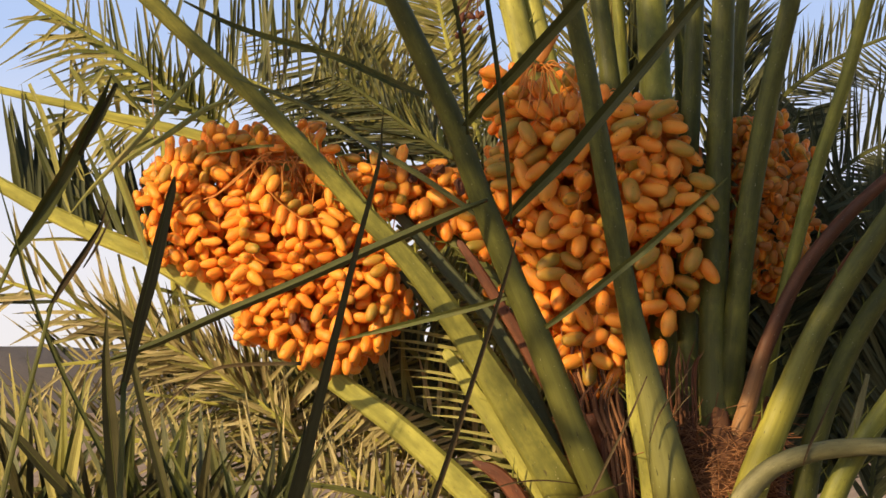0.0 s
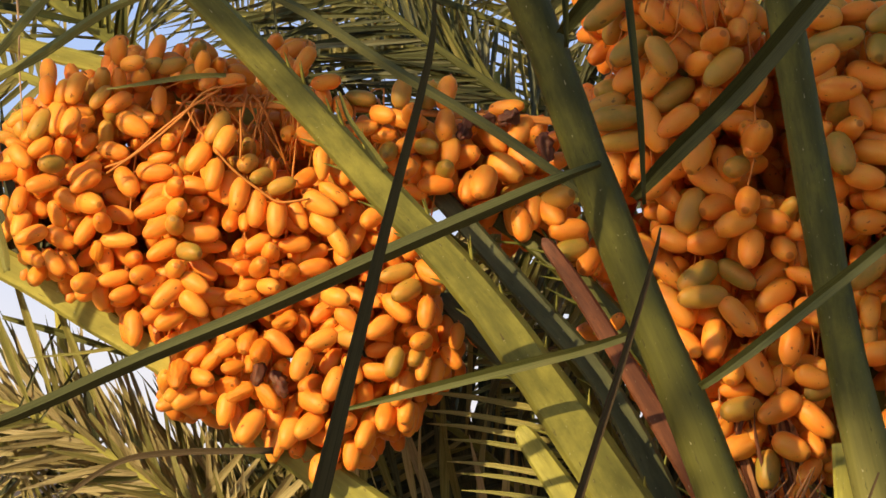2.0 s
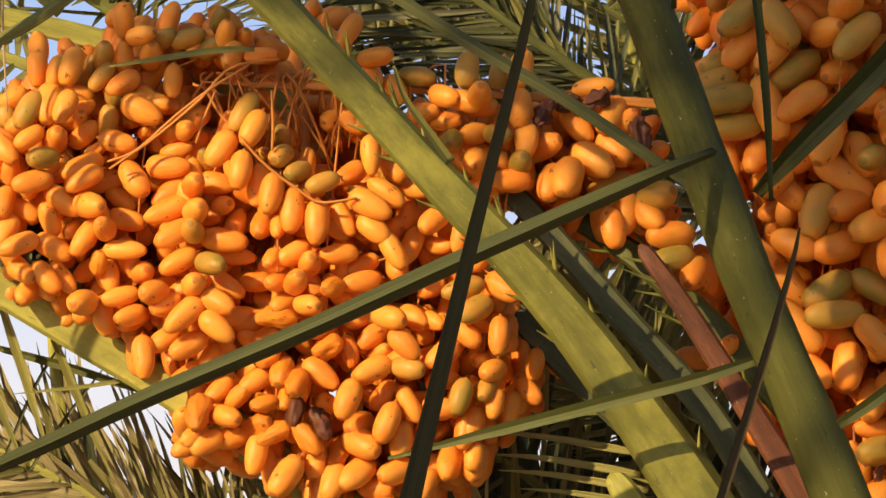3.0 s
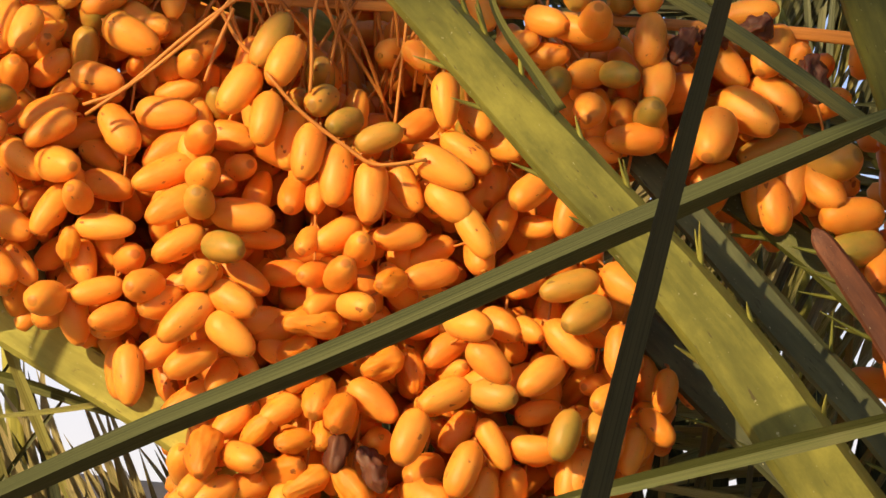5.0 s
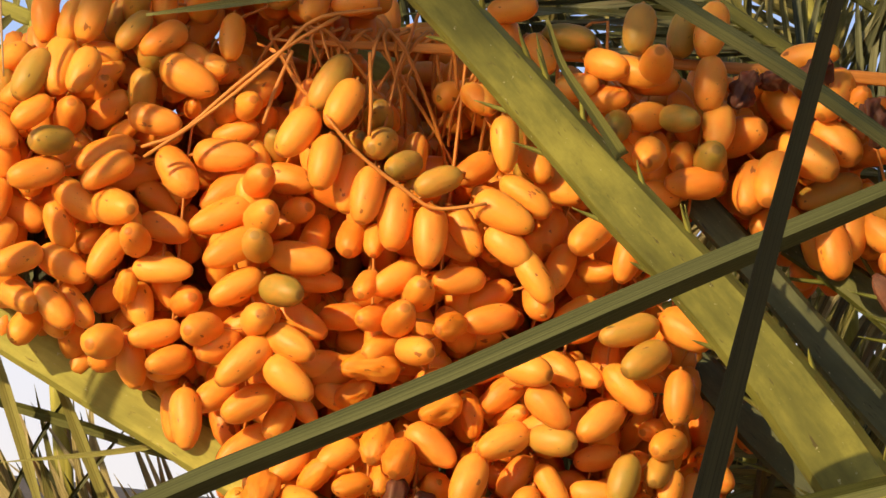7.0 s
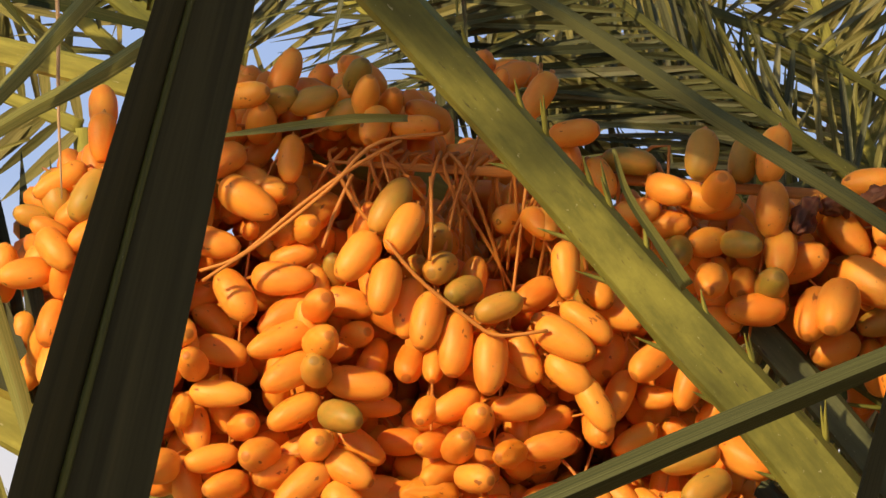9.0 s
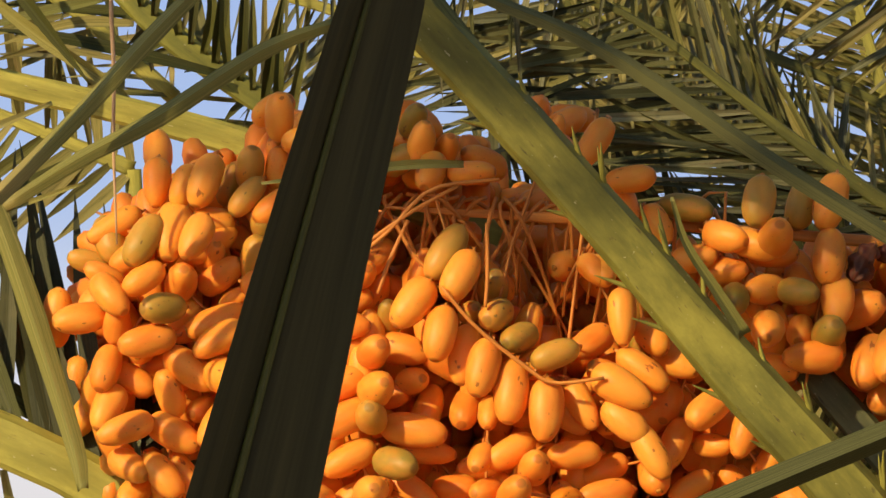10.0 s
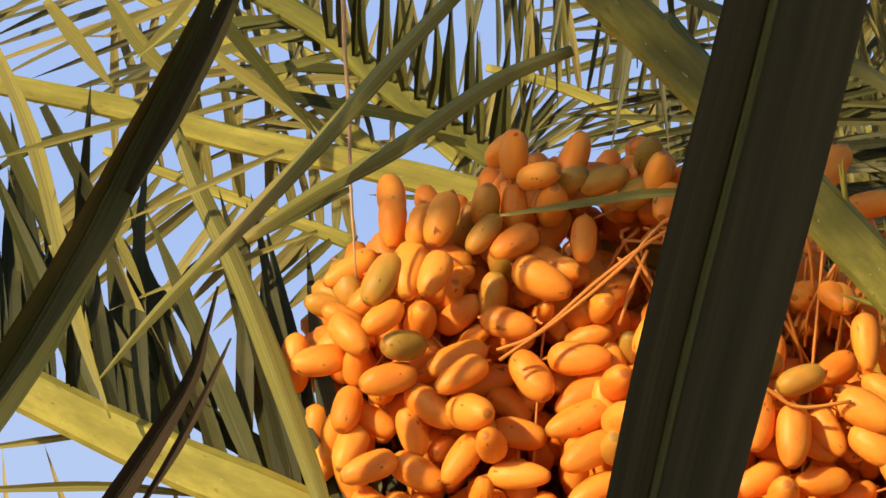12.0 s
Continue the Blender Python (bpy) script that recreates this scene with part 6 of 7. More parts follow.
fruit(left_bunch, [(-58.8, 144.4, 0.0, 86, 2.9, 2.0, "o"), (-59.5, 141.2, -0.2, 256, 3.5, 2.2, "o"), (-57.7, 140.5, 1.3, 331, 3.7, 2.0, "o"), (-60.4, 139.7, 3.1, 81, 3.2, 2.0, "o"), (-59.3, 138.4, -0.1, 246, 3.6, 2.3, "o"), (-57.9, 136.9, -2.2, 201, 4.2, 2.1, "o"), (-57.6, 134.3, -1.1, 331, 3.3, 2.1, "o"), (-51.1, 154.7, 3.4, 71, 3.4, 1.9, "g")])
fruit(left_bunch, [(-52.8, 154.6, -0.1, 251, 4.2, 2.3, "o"), (-56.3, 154.5, 1.3, 269, 3.7, 2.0, "o"), (-54.3, 154.2, 0.4, 249, 3.4, 2.0, "o"), (-52.2, 151.9, 0.8, 171, 3.1, 1.8, "o"), (-55.0, 150.9, -0.3, 261, 4.4, 2.7, "o"), (-53.3, 150.4, -2.5, 246, 3.6, 2.2, "o"), (-53.0, 149.6, 2.8, 61, 1.9, 1.7, "o"), (-52.3, 149.3, 1.1, 61, 2.6, 2.0, "o")])
fruit(left_bunch, [(-51.6, 148.0, 0.8, 36, 3.7, 2.2, "o"), (-56.9, 147.5, -1.5, 216, 3.4, 2.0, "o"), (-54.3, 147.4, -0.5, 71, 2.7, 2.3, "o"), (-55.4, 145.4, -2.8, 186, 3.2, 2.2, "g"), (-51.7, 144.6, -1.2, 203, 4.6, 2.2, "o"), (-53.7, 143.9, 0.2, 206, 2.8, 1.4, "o"), (-51.4, 143.2, -3.0, 211, 4.2, 2.1, "o"), (-56.5, 143.1, -2.4, 193, 4.2, 2.3, "o")])
fruit(left_bunch, [(-53.5, 141.2, -1.6, 323, 4.4, 2.3, "o"), (-54.9, 139.5, -1.1, 111, 3.6, 2.0, "o"), (-52.6, 138.5, 0.3, 211, 2.3, 1.8, "o"), (-51.4, 137.6, -1.5, 236, 4.4, 2.2, "o"), (-54.5, 136.7, -1.1, 331, 4.2, 2.4, "o"), (-53.7, 133.8, 0.1, 306, 3.8, 1.8, "o"), (-55.2, 133.7, -1.5, 311, 4.0, 2.2, "o"), (-51.6, 131.2, -3.2, 201, 2.9, 2.6, "o")])
fruit(left_bunch, [(-47.7, 159.3, 0.7, 89, 3.6, 2.1, "o"), (-45.9, 157.6, -0.3, 9, 3.2, 2.0, "o"), (-45.0, 155.8, 1.1, 81, 2.9, 2.4, "o"), (-49.7, 155.7, 1.1, 81, 3.1, 2.0, "g"), (-47.7, 155.6, 1.0, 91, 3.3, 1.9, "o"), (-49.8, 153.5, -0.4, 231, 3.5, 1.8, "g"), (-47.7, 152.8, -0.8, 211, 3.8, 2.2, "o"), (-48.4, 151.6, 0.4, 101, 2.5, 2.3, "g")])
fruit(left_bunch, [(-45.7, 150.1, -1.9, 331, 4.6, 2.6, "o"), (-49.2, 149.2, 0.2, 81, 3.4, 2.2, "g"), (-45.5, 148.0, -0.4, 61, 1.4, 1.3, "o"), (-48.1, 147.0, -2.0, 346, 4.0, 2.2, "o"), (-50.5, 146.3, 0.2, 31, 2.5, 1.4, "o"), (-46.5, 143.3, -1.9, 304, 4.2, 2.5, "o"), (-48.1, 141.6, 1.6, 321, 3.7, 2.0, "o"), (-50.7, 140.7, -3.4, 346, 3.4, 2.7, "o")])
fruit(left_bunch, [(-47.4, 139.4, -0.3, 346, 4.0, 2.2, "o"), (-49.4, 138.4, -3.7, 121, 2.4, 2.2, "o"), (-47.4, 136.3, -2.5, 358, 4.4, 2.0, "o"), (-50.0, 135.1, -2.0, 81, 2.5, 1.6, "w"), (-45.8, 134.2, -0.8, 21, 2.4, 2.2, "o"), (-49.1, 133.8, -0.2, 281, 3.6, 2.0, "o"), (-48.0, 131.8, -1.8, 193, 4.0, 2.0, "o"), (-49.8, 129.9, -0.3, 286, 4.2, 2.4, "o")])
fruit(left_bunch, [(-47.0, 129.9, -2.1, 195, 3.3, 2.1, "o"), (-45.7, 125.8, -2.2, 273, 4.5, 2.3, "o"), (-43.7, 157.4, 1.0, 21, 2.9, 1.9, "g"), (-41.3, 157.4, 0.7, 16, 3.7, 2.0, "g"), (-39.1, 156.4, 0.7, 31, 2.8, 2.0, "g"), (-42.8, 153.1, 0.1, 266, 3.6, 1.9, "o"), (-44.9, 151.2, -0.2, 326, 4.0, 2.0, "o"), (-44.5, 150.9, -0.2, 351, 3.2, 2.1, "o")])
fruit(left_bunch, [(-41.6, 148.2, -0.7, 31, 2.2, 2.0, "o"), (-43.0, 147.9, 0.9, 21, 2.4, 1.9, "o"), (-42.5, 146.3, 0.9, 16, 3.6, 1.9, "o"), (-39.6, 145.2, -0.8, 101, 2.5, 1.8, "g"), (-43.1, 144.5, -2.0, 358, 4.6, 2.3, "o"), (-40.6, 142.6, -4.2, 41, 2.5, 2.2, "o"), (-42.6, 142.1, -1.2, 211, 5.3, 2.5, "o"), (-43.3, 140.2, -2.4, 203, 5.0, 2.2, "o")])
fruit(left_bunch, [(-40.3, 140.1, -4.7, 31, 2.7, 2.5, "o"), (-40.7, 138.1, -4.1, 101, 2.5, 2.3, "g"), (-42.6, 137.8, -3.0, 209, 4.4, 2.3, "o"), (-42.2, 135.1, -2.8, 209, 4.2, 2.2, "o"), (-40.6, 132.8, -4.5, 51, 2.5, 2.4, "o"), (-42.2, 132.2, -1.2, 41, 3.7, 2.0, "o"), (-44.6, 132.1, -3.9, 191, 2.9, 2.5, "o"), (-43.4, 130.9, -2.8, 201, 3.4, 2.2, "o")])
fruit(left_bunch, [(-41.6, 129.8, -4.4, 221, 4.9, 2.5, "o"), (-43.7, 127.5, -1.0, 211, 3.7, 2.2, "o"), (-41.3, 126.9, -2.7, 209, 4.2, 2.3, "o"), (-39.2, 125.7, -0.6, 241, 3.0, 2.1, "o"), (-41.7, 123.9, -0.7, 216, 4.5, 2.0, "o"), (-40.3, 120.3, -2.2, 259, 3.8, 2.5, "w"), (-40.8, 118.1, -1.2, 216, 3.1, 2.0, "o"), (-39.6, 117.4, -1.3, 210, 3.7, 2.2, "o")])
fruit(left_bunch, [(-41.6, 117.1, -1.0, 210, 3.4, 2.1, "o"), (-38.2, 159.3, 1.3, 61, 2.6, 1.8, "g"), (-37.6, 157.6, -0.7, 76, 3.1, 2.0, "o"), (-35.8, 157.2, 0.6, 71, 2.4, 1.8, "o"), (-34.0, 155.4, -1.8, 1, 3.5, 1.8, "o"), (-36.9, 155.4, -1.5, 251, 3.1, 2.2, "o"), (-35.7, 149.7, -2.6, 239, 4.6, 2.3, "g"), (-34.7, 148.0, -4.5, 243, 4.0, 2.4, "o")])
fruit(left_bunch, [(-38.0, 146.0, -4.1, 233, 4.2, 2.5, "o"), (-33.9, 145.6, -0.9, 41, 1.8, 1.6, "g"), (-36.0, 143.9, -4.6, 259, 4.1, 2.4, "o"), (-38.6, 142.9, -1.0, 349, 4.0, 2.2, "o"), (-34.3, 142.5, -2.9, 263, 4.4, 2.2, "o"), (-37.9, 140.7, -1.1, 11, 2.3, 1.9, "o"), (-34.1, 138.8, -0.9, 256, 3.0, 2.2, "o"), (-37.7, 137.2, -2.6, 353, 4.8, 2.4, "o")])
fruit(left_bunch, [(-36.7, 135.8, 0.5, 353, 4.2, 1.9, "o"), (-38.9, 134.8, -4.5, 346, 3.2, 2.3, "g"), (-34.7, 133.2, 0.1, 1, 3.4, 2.0, "o"), (-37.7, 132.9, -0.8, 329, 4.5, 2.2, "o"), (-38.2, 131.1, -4.6, 329, 3.8, 2.3, "o"), (-35.0, 129.4, 0.2, 11, 4.2, 2.2, "o"), (-38.3, 128.6, -4.8, 319, 4.2, 2.4, "o"), (-33.8, 127.8, -0.9, 31, 3.2, 1.8, "w")])
fruit(left_bunch, [(-37.6, 126.8, 0.7, 311, 3.3, 1.7, "o"), (-33.5, 125.7, -2.6, 31, 2.8, 1.8, "w"), (-34.9, 123.4, -0.6, 211, 3.6, 2.1, "o"), (-38.5, 122.5, -0.2, 221, 3.6, 2.0, "o"), (-36.5, 122.0, -0.8, 41, 3.3, 1.8, "w"), (-33.9, 121.2, -2.0, 191, 2.9, 1.7, "w"), (-37.6, 120.0, -2.0, 341, 3.2, 2.2, "o"), (-34.7, 119.0, -0.5, 21, 3.4, 2.4, "w")])
fruit(left_bunch, [(-33.1, 118.2, -1.6, 211, 3.7, 2.0, "w"), (-37.1, 118.1, 0.1, 61, 2.6, 1.8, "w"), (-37.2, 117.9, 0.0, 200, 3.7, 2.3, "o"), (-34.8, 116.2, -1.3, 260, 4.3, 2.3, "o"), (-27.9, 158.9, 0.9, 81, 2.1, 1.1, "o"), (-32.3, 147.4, 0.6, 81, 2.8, 2.3, "g"), (-32.1, 145.4, -2.6, 216, 2.7, 2.3, "g"), (-30.5, 143.8, -3.0, 206, 2.8, 2.1, "g")])
fruit(left_bunch, [(-28.0, 142.6, -4.6, 201, 3.6, 2.0, "g"), (-33.0, 141.6, -4.7, 257, 4.3, 2.4, "o"), (-31.0, 140.0, -4.2, 265, 4.7, 2.5, "o"), (-28.6, 138.7, -4.9, 267, 4.6, 2.5, "o"), (-32.4, 138.5, -1.6, 261, 2.5, 1.7, "o"), (-31.0, 135.8, -3.0, 209, 4.0, 2.2, "o"), (-33.0, 135.3, -3.4, 241, 2.3, 1.8, "o"), (-29.3, 134.8, -4.5, 71, 2.5, 2.3, "o")])
fruit(left_bunch, [(-30.6, 133.0, -5.0, 61, 2.7, 2.4, "o"), (-32.6, 133.0, -3.3, 191, 2.5, 2.0, "o"), (-27.1, 132.4, -4.6, 201, 2.5, 2.0, "w"), (-31.9, 131.0, -2.5, 209, 3.1, 2.0, "o"), (-29.5, 130.7, -4.9, 351, 2.8, 2.1, "o"), (-32.7, 129.5, -2.8, 181, 4.3, 2.2, "w"), (-28.2, 128.6, -1.3, 21, 3.2, 2.0, "o"), (-27.7, 126.7, -2.9, 203, 3.3, 2.0, "w")])
fruit(left_bunch, [(-32.1, 124.2, -2.8, 251, 3.3, 2.4, "w"), (-28.3, 124.0, -2.7, 321, 4.3, 2.3, "o"), (-30.6, 123.2, -4.3, 251, 3.1, 2.2, "w"), (-31.7, 121.8, -0.9, 251, 2.8, 1.8, "w"), (-28.5, 120.7, 1.6, 61, 3.2, 2.0, "o"), (-30.8, 120.4, -1.8, 261, 3.1, 1.8, "b"), (-28.4, 119.2, -2.2, 296, 3.7, 1.8, "k"), (-29.7, 117.8, -2.0, 310, 4.3, 2.1, "w")])
fruit(left_bunch, [(-29.9, 117.7, -1.6, 311, 3.7, 2.0, "w"), (-28.9, 115.4, 0.1, 260, 3.7, 2.3, "o"), (-31.6, 114.5, -1.5, 240, 3.7, 2.2, "o"), (-31.8, 114.0, -3.1, 235, 4.6, 2.8, "o"), (-27.3, 113.4, -0.7, 250, 4.2, 2.6, "o"), (-28.4, 112.3, -0.8, 255, 3.9, 2.0, "o"), (-25.4, 157.7, -1.2, 239, 4.1, 2.1, "o"), (-22.8, 155.2, -1.5, 9, 3.7, 2.0, "o")])
fruit(left_bunch, [(-23.1, 153.5, -0.0, 291, 3.0, 1.9, "o"), (-25.3, 148.8, -0.4, 311, 2.6, 1.8, "o"), (-24.8, 148.7, -0.2, 311, 2.6, 2.0, "o"), (-21.7, 146.6, 1.4, 61, 2.8, 1.8, "g"), (-23.3, 145.4, -2.6, 273, 4.2, 2.1, "o"), (-21.1, 144.1, -0.7, 311, 3.2, 2.0, "o"), (-21.5, 143.9, 0.8, 61, 2.7, 2.0, "g"), (-25.4, 143.7, -0.8, 211, 3.5, 2.2, "o")])
fruit(left_bunch, [(-21.8, 141.7, -2.8, 323, 4.4, 2.1, "o"), (-23.3, 140.4, -4.8, 331, 4.7, 2.6, "o"), (-26.0, 139.2, -2.9, 299, 4.0, 2.0, "o"), (-23.0, 138.1, -4.2, 321, 3.9, 2.3, "o"), (-21.2, 136.0, -4.3, 301, 4.4, 2.1, "o"), (-26.5, 135.7, -3.2, 186, 3.9, 2.1, "o"), (-24.3, 134.7, -0.8, 206, 3.7, 2.0, "o"), (-25.8, 133.2, 0.9, 11, 2.8, 1.8, "o")])
fruit(left_bunch, [(-24.3, 133.0, -3.0, 191, 4.1, 2.1, "o"), (-24.6, 129.5, -0.6, 201, 3.2, 1.8, "o"), (-21.6, 129.4, -4.4, 346, 3.6, 2.4, "o"), (-23.2, 127.8, -0.9, 221, 3.8, 2.1, "o"), (-25.6, 126.2, -1.2, 281, 3.4, 1.7, "w"), (-22.6, 126.1, -0.4, 31, 2.6, 2.0, "o"), (-23.3, 124.4, -3.7, 203, 4.0, 2.4, "o"), (-22.3, 121.9, 0.0, 231, 3.6, 2.1, "o")])
fruit(left_bunch, [(-25.7, 121.5, -4.2, 249, 4.3, 2.5, "o"), (-21.9, 119.2, -2.9, 249, 4.4, 2.5, "o"), (-24.7, 119.1, -0.2, 211, 3.2, 2.4, "o"), (-24.4, 117.2, -1.4, 330, 4.2, 2.9, "o"), (-26.7, 116.4, 0.6, 240, 3.7, 2.3, "w"), (-21.1, 114.5, -0.9, 200, 3.9, 2.5, "o"), (-21.5, 114.2, 0.7, 220, 3.6, 2.2, "o"), (-25.0, 114.2, -0.6, 220, 4.2, 2.6, "o")])
fruit(left_bunch, [(-26.2, 113.6, 1.2, 210, 3.8, 2.2, "w"), (-23.1, 112.8, 0.9, 350, 3.7, 2.3, "o"), (-22.4, 110.6, 0.6, 250, 3.8, 2.2, "o"), (-23.9, 109.1, 1.1, 260, 3.8, 2.2, "o"), (-18.7, 153.4, 0.8, 351, 4.0, 2.0, "g"), (-20.8, 152.1, 0.1, 301, 3.3, 2.0, "o"), (-16.0, 151.3, -1.1, 341, 3.3, 2.2, "o"), (-18.1, 149.8, -0.3, 11, 3.3, 2.0, "o")])
fruit(left_bunch, [(-15.9, 149.0, -0.0, 1, 3.2, 2.0, "o"), (-15.4, 146.8, -1.4, 241, 2.5, 2.3, "g"), (-19.3, 142.5, 0.6, 331, 3.7, 2.3, "o"), (-19.9, 139.5, 0.7, 256, 3.2, 2.3, "o"), (-17.1, 139.1, -1.9, 219, 3.8, 2.4, "o"), (-20.9, 138.4, 0.4, 41, 3.2, 2.0, "o"), (-16.6, 136.6, -0.4, 356, 2.7, 1.8, "o"), (-19.4, 136.6, -1.1, 246, 4.1, 2.1, "o")])
fruit(left_bunch, [(-18.2, 133.6, -0.4, 211, 3.6, 1.9, "o"), (-17.4, 132.4, -0.4, 26, 3.0, 1.6, "o"), (-19.2, 129.5, -0.7, 326, 3.3, 2.2, "o"), (-17.3, 129.1, -0.9, 331, 2.5, 1.8, "o"), (-20.1, 126.8, -4.2, 313, 4.0, 2.3, "o"), (-16.5, 125.8, -3.5, 216, 3.9, 2.4, "o"), (-19.8, 124.5, -3.8, 349, 3.5, 2.3, "g"), (-16.5, 123.3, 0.3, 191, 3.5, 2.0, "o")])
fruit(left_bunch, [(-19.7, 121.0, -1.6, 299, 4.1, 2.0, "o"), (-16.7, 120.7, -1.4, 356, 3.8, 2.1, "o"), (-18.3, 118.0, 0.7, 80, 3.3, 2.3, "o"), (-20.3, 118.0, 0.5, 271, 3.1, 2.2, "o"), (-20.6, 117.5, -1.2, 260, 3.9, 2.3, "o"), (-15.9, 115.2, 1.2, 260, 3.7, 2.5, "o"), (-15.6, 115.1, 1.6, 250, 3.4, 2.2, "o"), (-17.8, 114.4, 1.7, 250, 3.7, 2.5, "o")])
fruit(left_bunch, [(-18.3, 113.1, 0.0, 250, 3.7, 2.2, "o"), (-19.8, 110.7, 0.6, 265, 3.9, 2.2, "o"), (-10.5, 153.8, 1.8, 256, 3.7, 2.2, "g"), (-13.8, 153.7, -2.5, 261, 3.9, 2.4, "g"), (-12.6, 151.3, -2.5, 81, 2.7, 2.4, "o"), (-14.0, 150.8, -1.1, 341, 3.7, 2.2, "o"), (-13.1, 147.7, 0.3, 191, 3.1, 2.2, "o"), (-10.8, 147.5, -0.8, 351, 2.9, 2.0, "g")])
fruit(left_bunch, [(-10.5, 144.8, 0.6, 251, 2.5, 2.0, "o"), (-13.1, 144.7, -2.9, 251, 2.7, 2.4, "o"), (-9.8, 143.0, -1.0, 183, 4.4, 2.4, "o"), (-12.0, 142.2, 0.4, 341, 3.0, 1.8, "o"), (-14.5, 137.4, -1.7, 251, 3.7, 2.1, "o"), (-12.6, 135.5, -0.0, 61, 3.2, 1.9, "o"), (-10.3, 132.4, -1.5, 326, 4.2, 2.7, "o"), (-14.4, 132.3, -2.1, 196, 4.5, 2.2, "g")])
fruit(left_bunch, [(-13.3, 130.2, -3.1, 209, 3.9, 2.5, "g"), (-14.4, 128.2, -1.6, 316, 4.5, 2.4, "o"), (-10.9, 127.6, -3.0, 266, 4.0, 2.2, "o"), (-12.5, 125.3, 0.7, 191, 2.2, 1.7, "o"), (-11.6, 124.2, -1.4, 201, 2.8, 2.2, "o"), (-12.2, 122.4, -1.2, 241, 2.6, 2.0, "g"), (-14.7, 121.7, -2.6, 253, 3.9, 2.3, "g"), (-11.4, 121.0, -1.0, 260, 3.2, 1.9, "o")])
fruit(left_bunch, [(-9.7, 120.5, 1.9, 256, 3.7, 1.8, "o"), (-13.5, 119.0, -0.3, 256, 3.7, 2.2, "o"), (-14.3, 118.3, -0.3, 260, 3.8, 2.2, "o"), (-13.4, 115.9, 0.2, 260, 3.2, 2.0, "o"), (-13.6, 115.2, 2.2, 280, 3.8, 2.6, "o"), (-8.5, 154.0, 0.7, 256, 4.4, 2.4, "o"), (-3.8, 150.7, 2.0, 200, 2.8, 1.7, "k"), (-8.6, 150.1, -0.1, 266, 4.2, 2.4, "o")])
fruit(left_bunch, [(-6.1, 149.7, 0.2, 240, 3.2, 1.8, "k"), (-8.0, 146.9, -0.4, 265, 3.7, 2.4, "o"), (-6.4, 146.5, 1.8, 20, 4.2, 2.8, "o"), (-8.6, 144.7, -1.0, 61, 2.5, 2.3, "g"), (-4.1, 143.1, -1.6, 250, 4.3, 3.1, "o"), (-5.6, 142.6, -0.7, 250, 4.1, 2.8, "o"), (-3.6, 140.4, 3.7, 200, 3.9, 2.6, "o"), (-7.3, 124.9, 2.7, 261, 3.4, 1.9, "o")])
fruit(left_bunch, [(-7.9, 122.3, 1.9, 311, 3.4, 1.9, "o"), (-1.2, 152.4, 2.7, 8, 4.4, 2.0, "o"), (-1.0, 151.1, 1.0, 30, 2.9, 1.7, "k"), (0.4, 149.6, 2.7, 240, 4.4, 2.8, "o"), (2.2, 149.0, 2.9, 60, 2.8, 2.0, "o"), (-2.9, 148.7, 3.3, 310, 4.6, 2.4, "o"), (0.7, 146.2, 2.9, 320, 4.4, 2.8, "o"), (-1.4, 145.0, 1.7, 325, 4.9, 3.1, "o")])
fruit(left_bunch, [(0.4, 142.7, 4.8, 200, 5.2, 2.4, "g"), (1.9, 139.8, 3.3, 260, 4.6, 2.5, "o"), (0.5, 138.3, 1.8, 280, 4.4, 2.5, "o"), (3.3, 147.5, 1.6, 280, 3.8, 2.0, "k"), (4.8, 141.4, 3.1, 20, 4.4, 3.1, "g"), (4.2, 139.7, 2.9, 310, 4.1, 2.7, "o"), (6.2, 137.7, 2.8, 185, 4.9, 2.8, "o"), (6.4, 135.2, 2.6, 195, 4.6, 2.8, "g")])
fruit(left_bunch, [(8.5, 133.8, 2.6, 240, 3.7, 2.7, "o")])
inner_dates(left_bunch, 5, (0.029, 0.14), [Vector((-0.42 + 0.018 * (k % 14), 0.18, 1.555 - 0.022 * (k // 14))) for k in range(70)] + [Vector((-0.33 + 0.19 * r * math.cos(a), 0.09, 1.37 + 0.15 * r * math.sin(a))) for r, a in ((math.sqrt(k / 130), k * 2.4) for k in range(130))] + [Vector((-0.14 + 0.0225 * (k % 8), 0.10, 1.54 - 0.024 * (k // 8))) for k in range(40)], bare=(-0.26, 1.505))
right_bunch = Bunch("shaded bunch of orange and green dates by the crown", (0.33, 0.06, 1.38), (0.26, 0.36), 0.06, 1.18, 22)
fruit(right_bunch, [(10.4, 171.1, 5.8, 175, 6.4, 2.7, "o"), (14.3, 165.6, 7.4, 350, 4.5, 2.6, "o"), (10.8, 164.2, 5.9, 220, 6.5, 2.9, "g"), (14.3, 162.9, 7.2, 190, 3.6, 2.2, "o"), (12.2, 162.7, 9.7, 60, 4.5, 2.6, "g"), (13.8, 159.7, 4.4, 220, 6.2, 3.1, "g"), (13.8, 156.3, 5.2, 225, 5.7, 3.1, "o"), (11.6, 154.8, 6.0, 190, 4.5, 2.9, "g")])
fruit(right_bunch, [(10.7, 152.8, 3.8, 200, 5.2, 2.6, "g"), (11.7, 151.1, 1.7, 190, 6.2, 3.1, "g"), (12.6, 148.3, 2.8, 188, 6.1, 2.9, "g"), (15.0, 145.5, 3.8, 240, 4.0, 2.6, "o"), (12.0, 145.1, 4.5, 280, 5.2, 2.6, "o"), (12.0, 126.6, 4.4, 60, 2.6, 1.9, "o"), (15.2, 170.3, 7.4, 225, 6.5, 2.9, "o"), (19.0, 167.7, 6.1, 300, 4.5, 2.4, "o")])
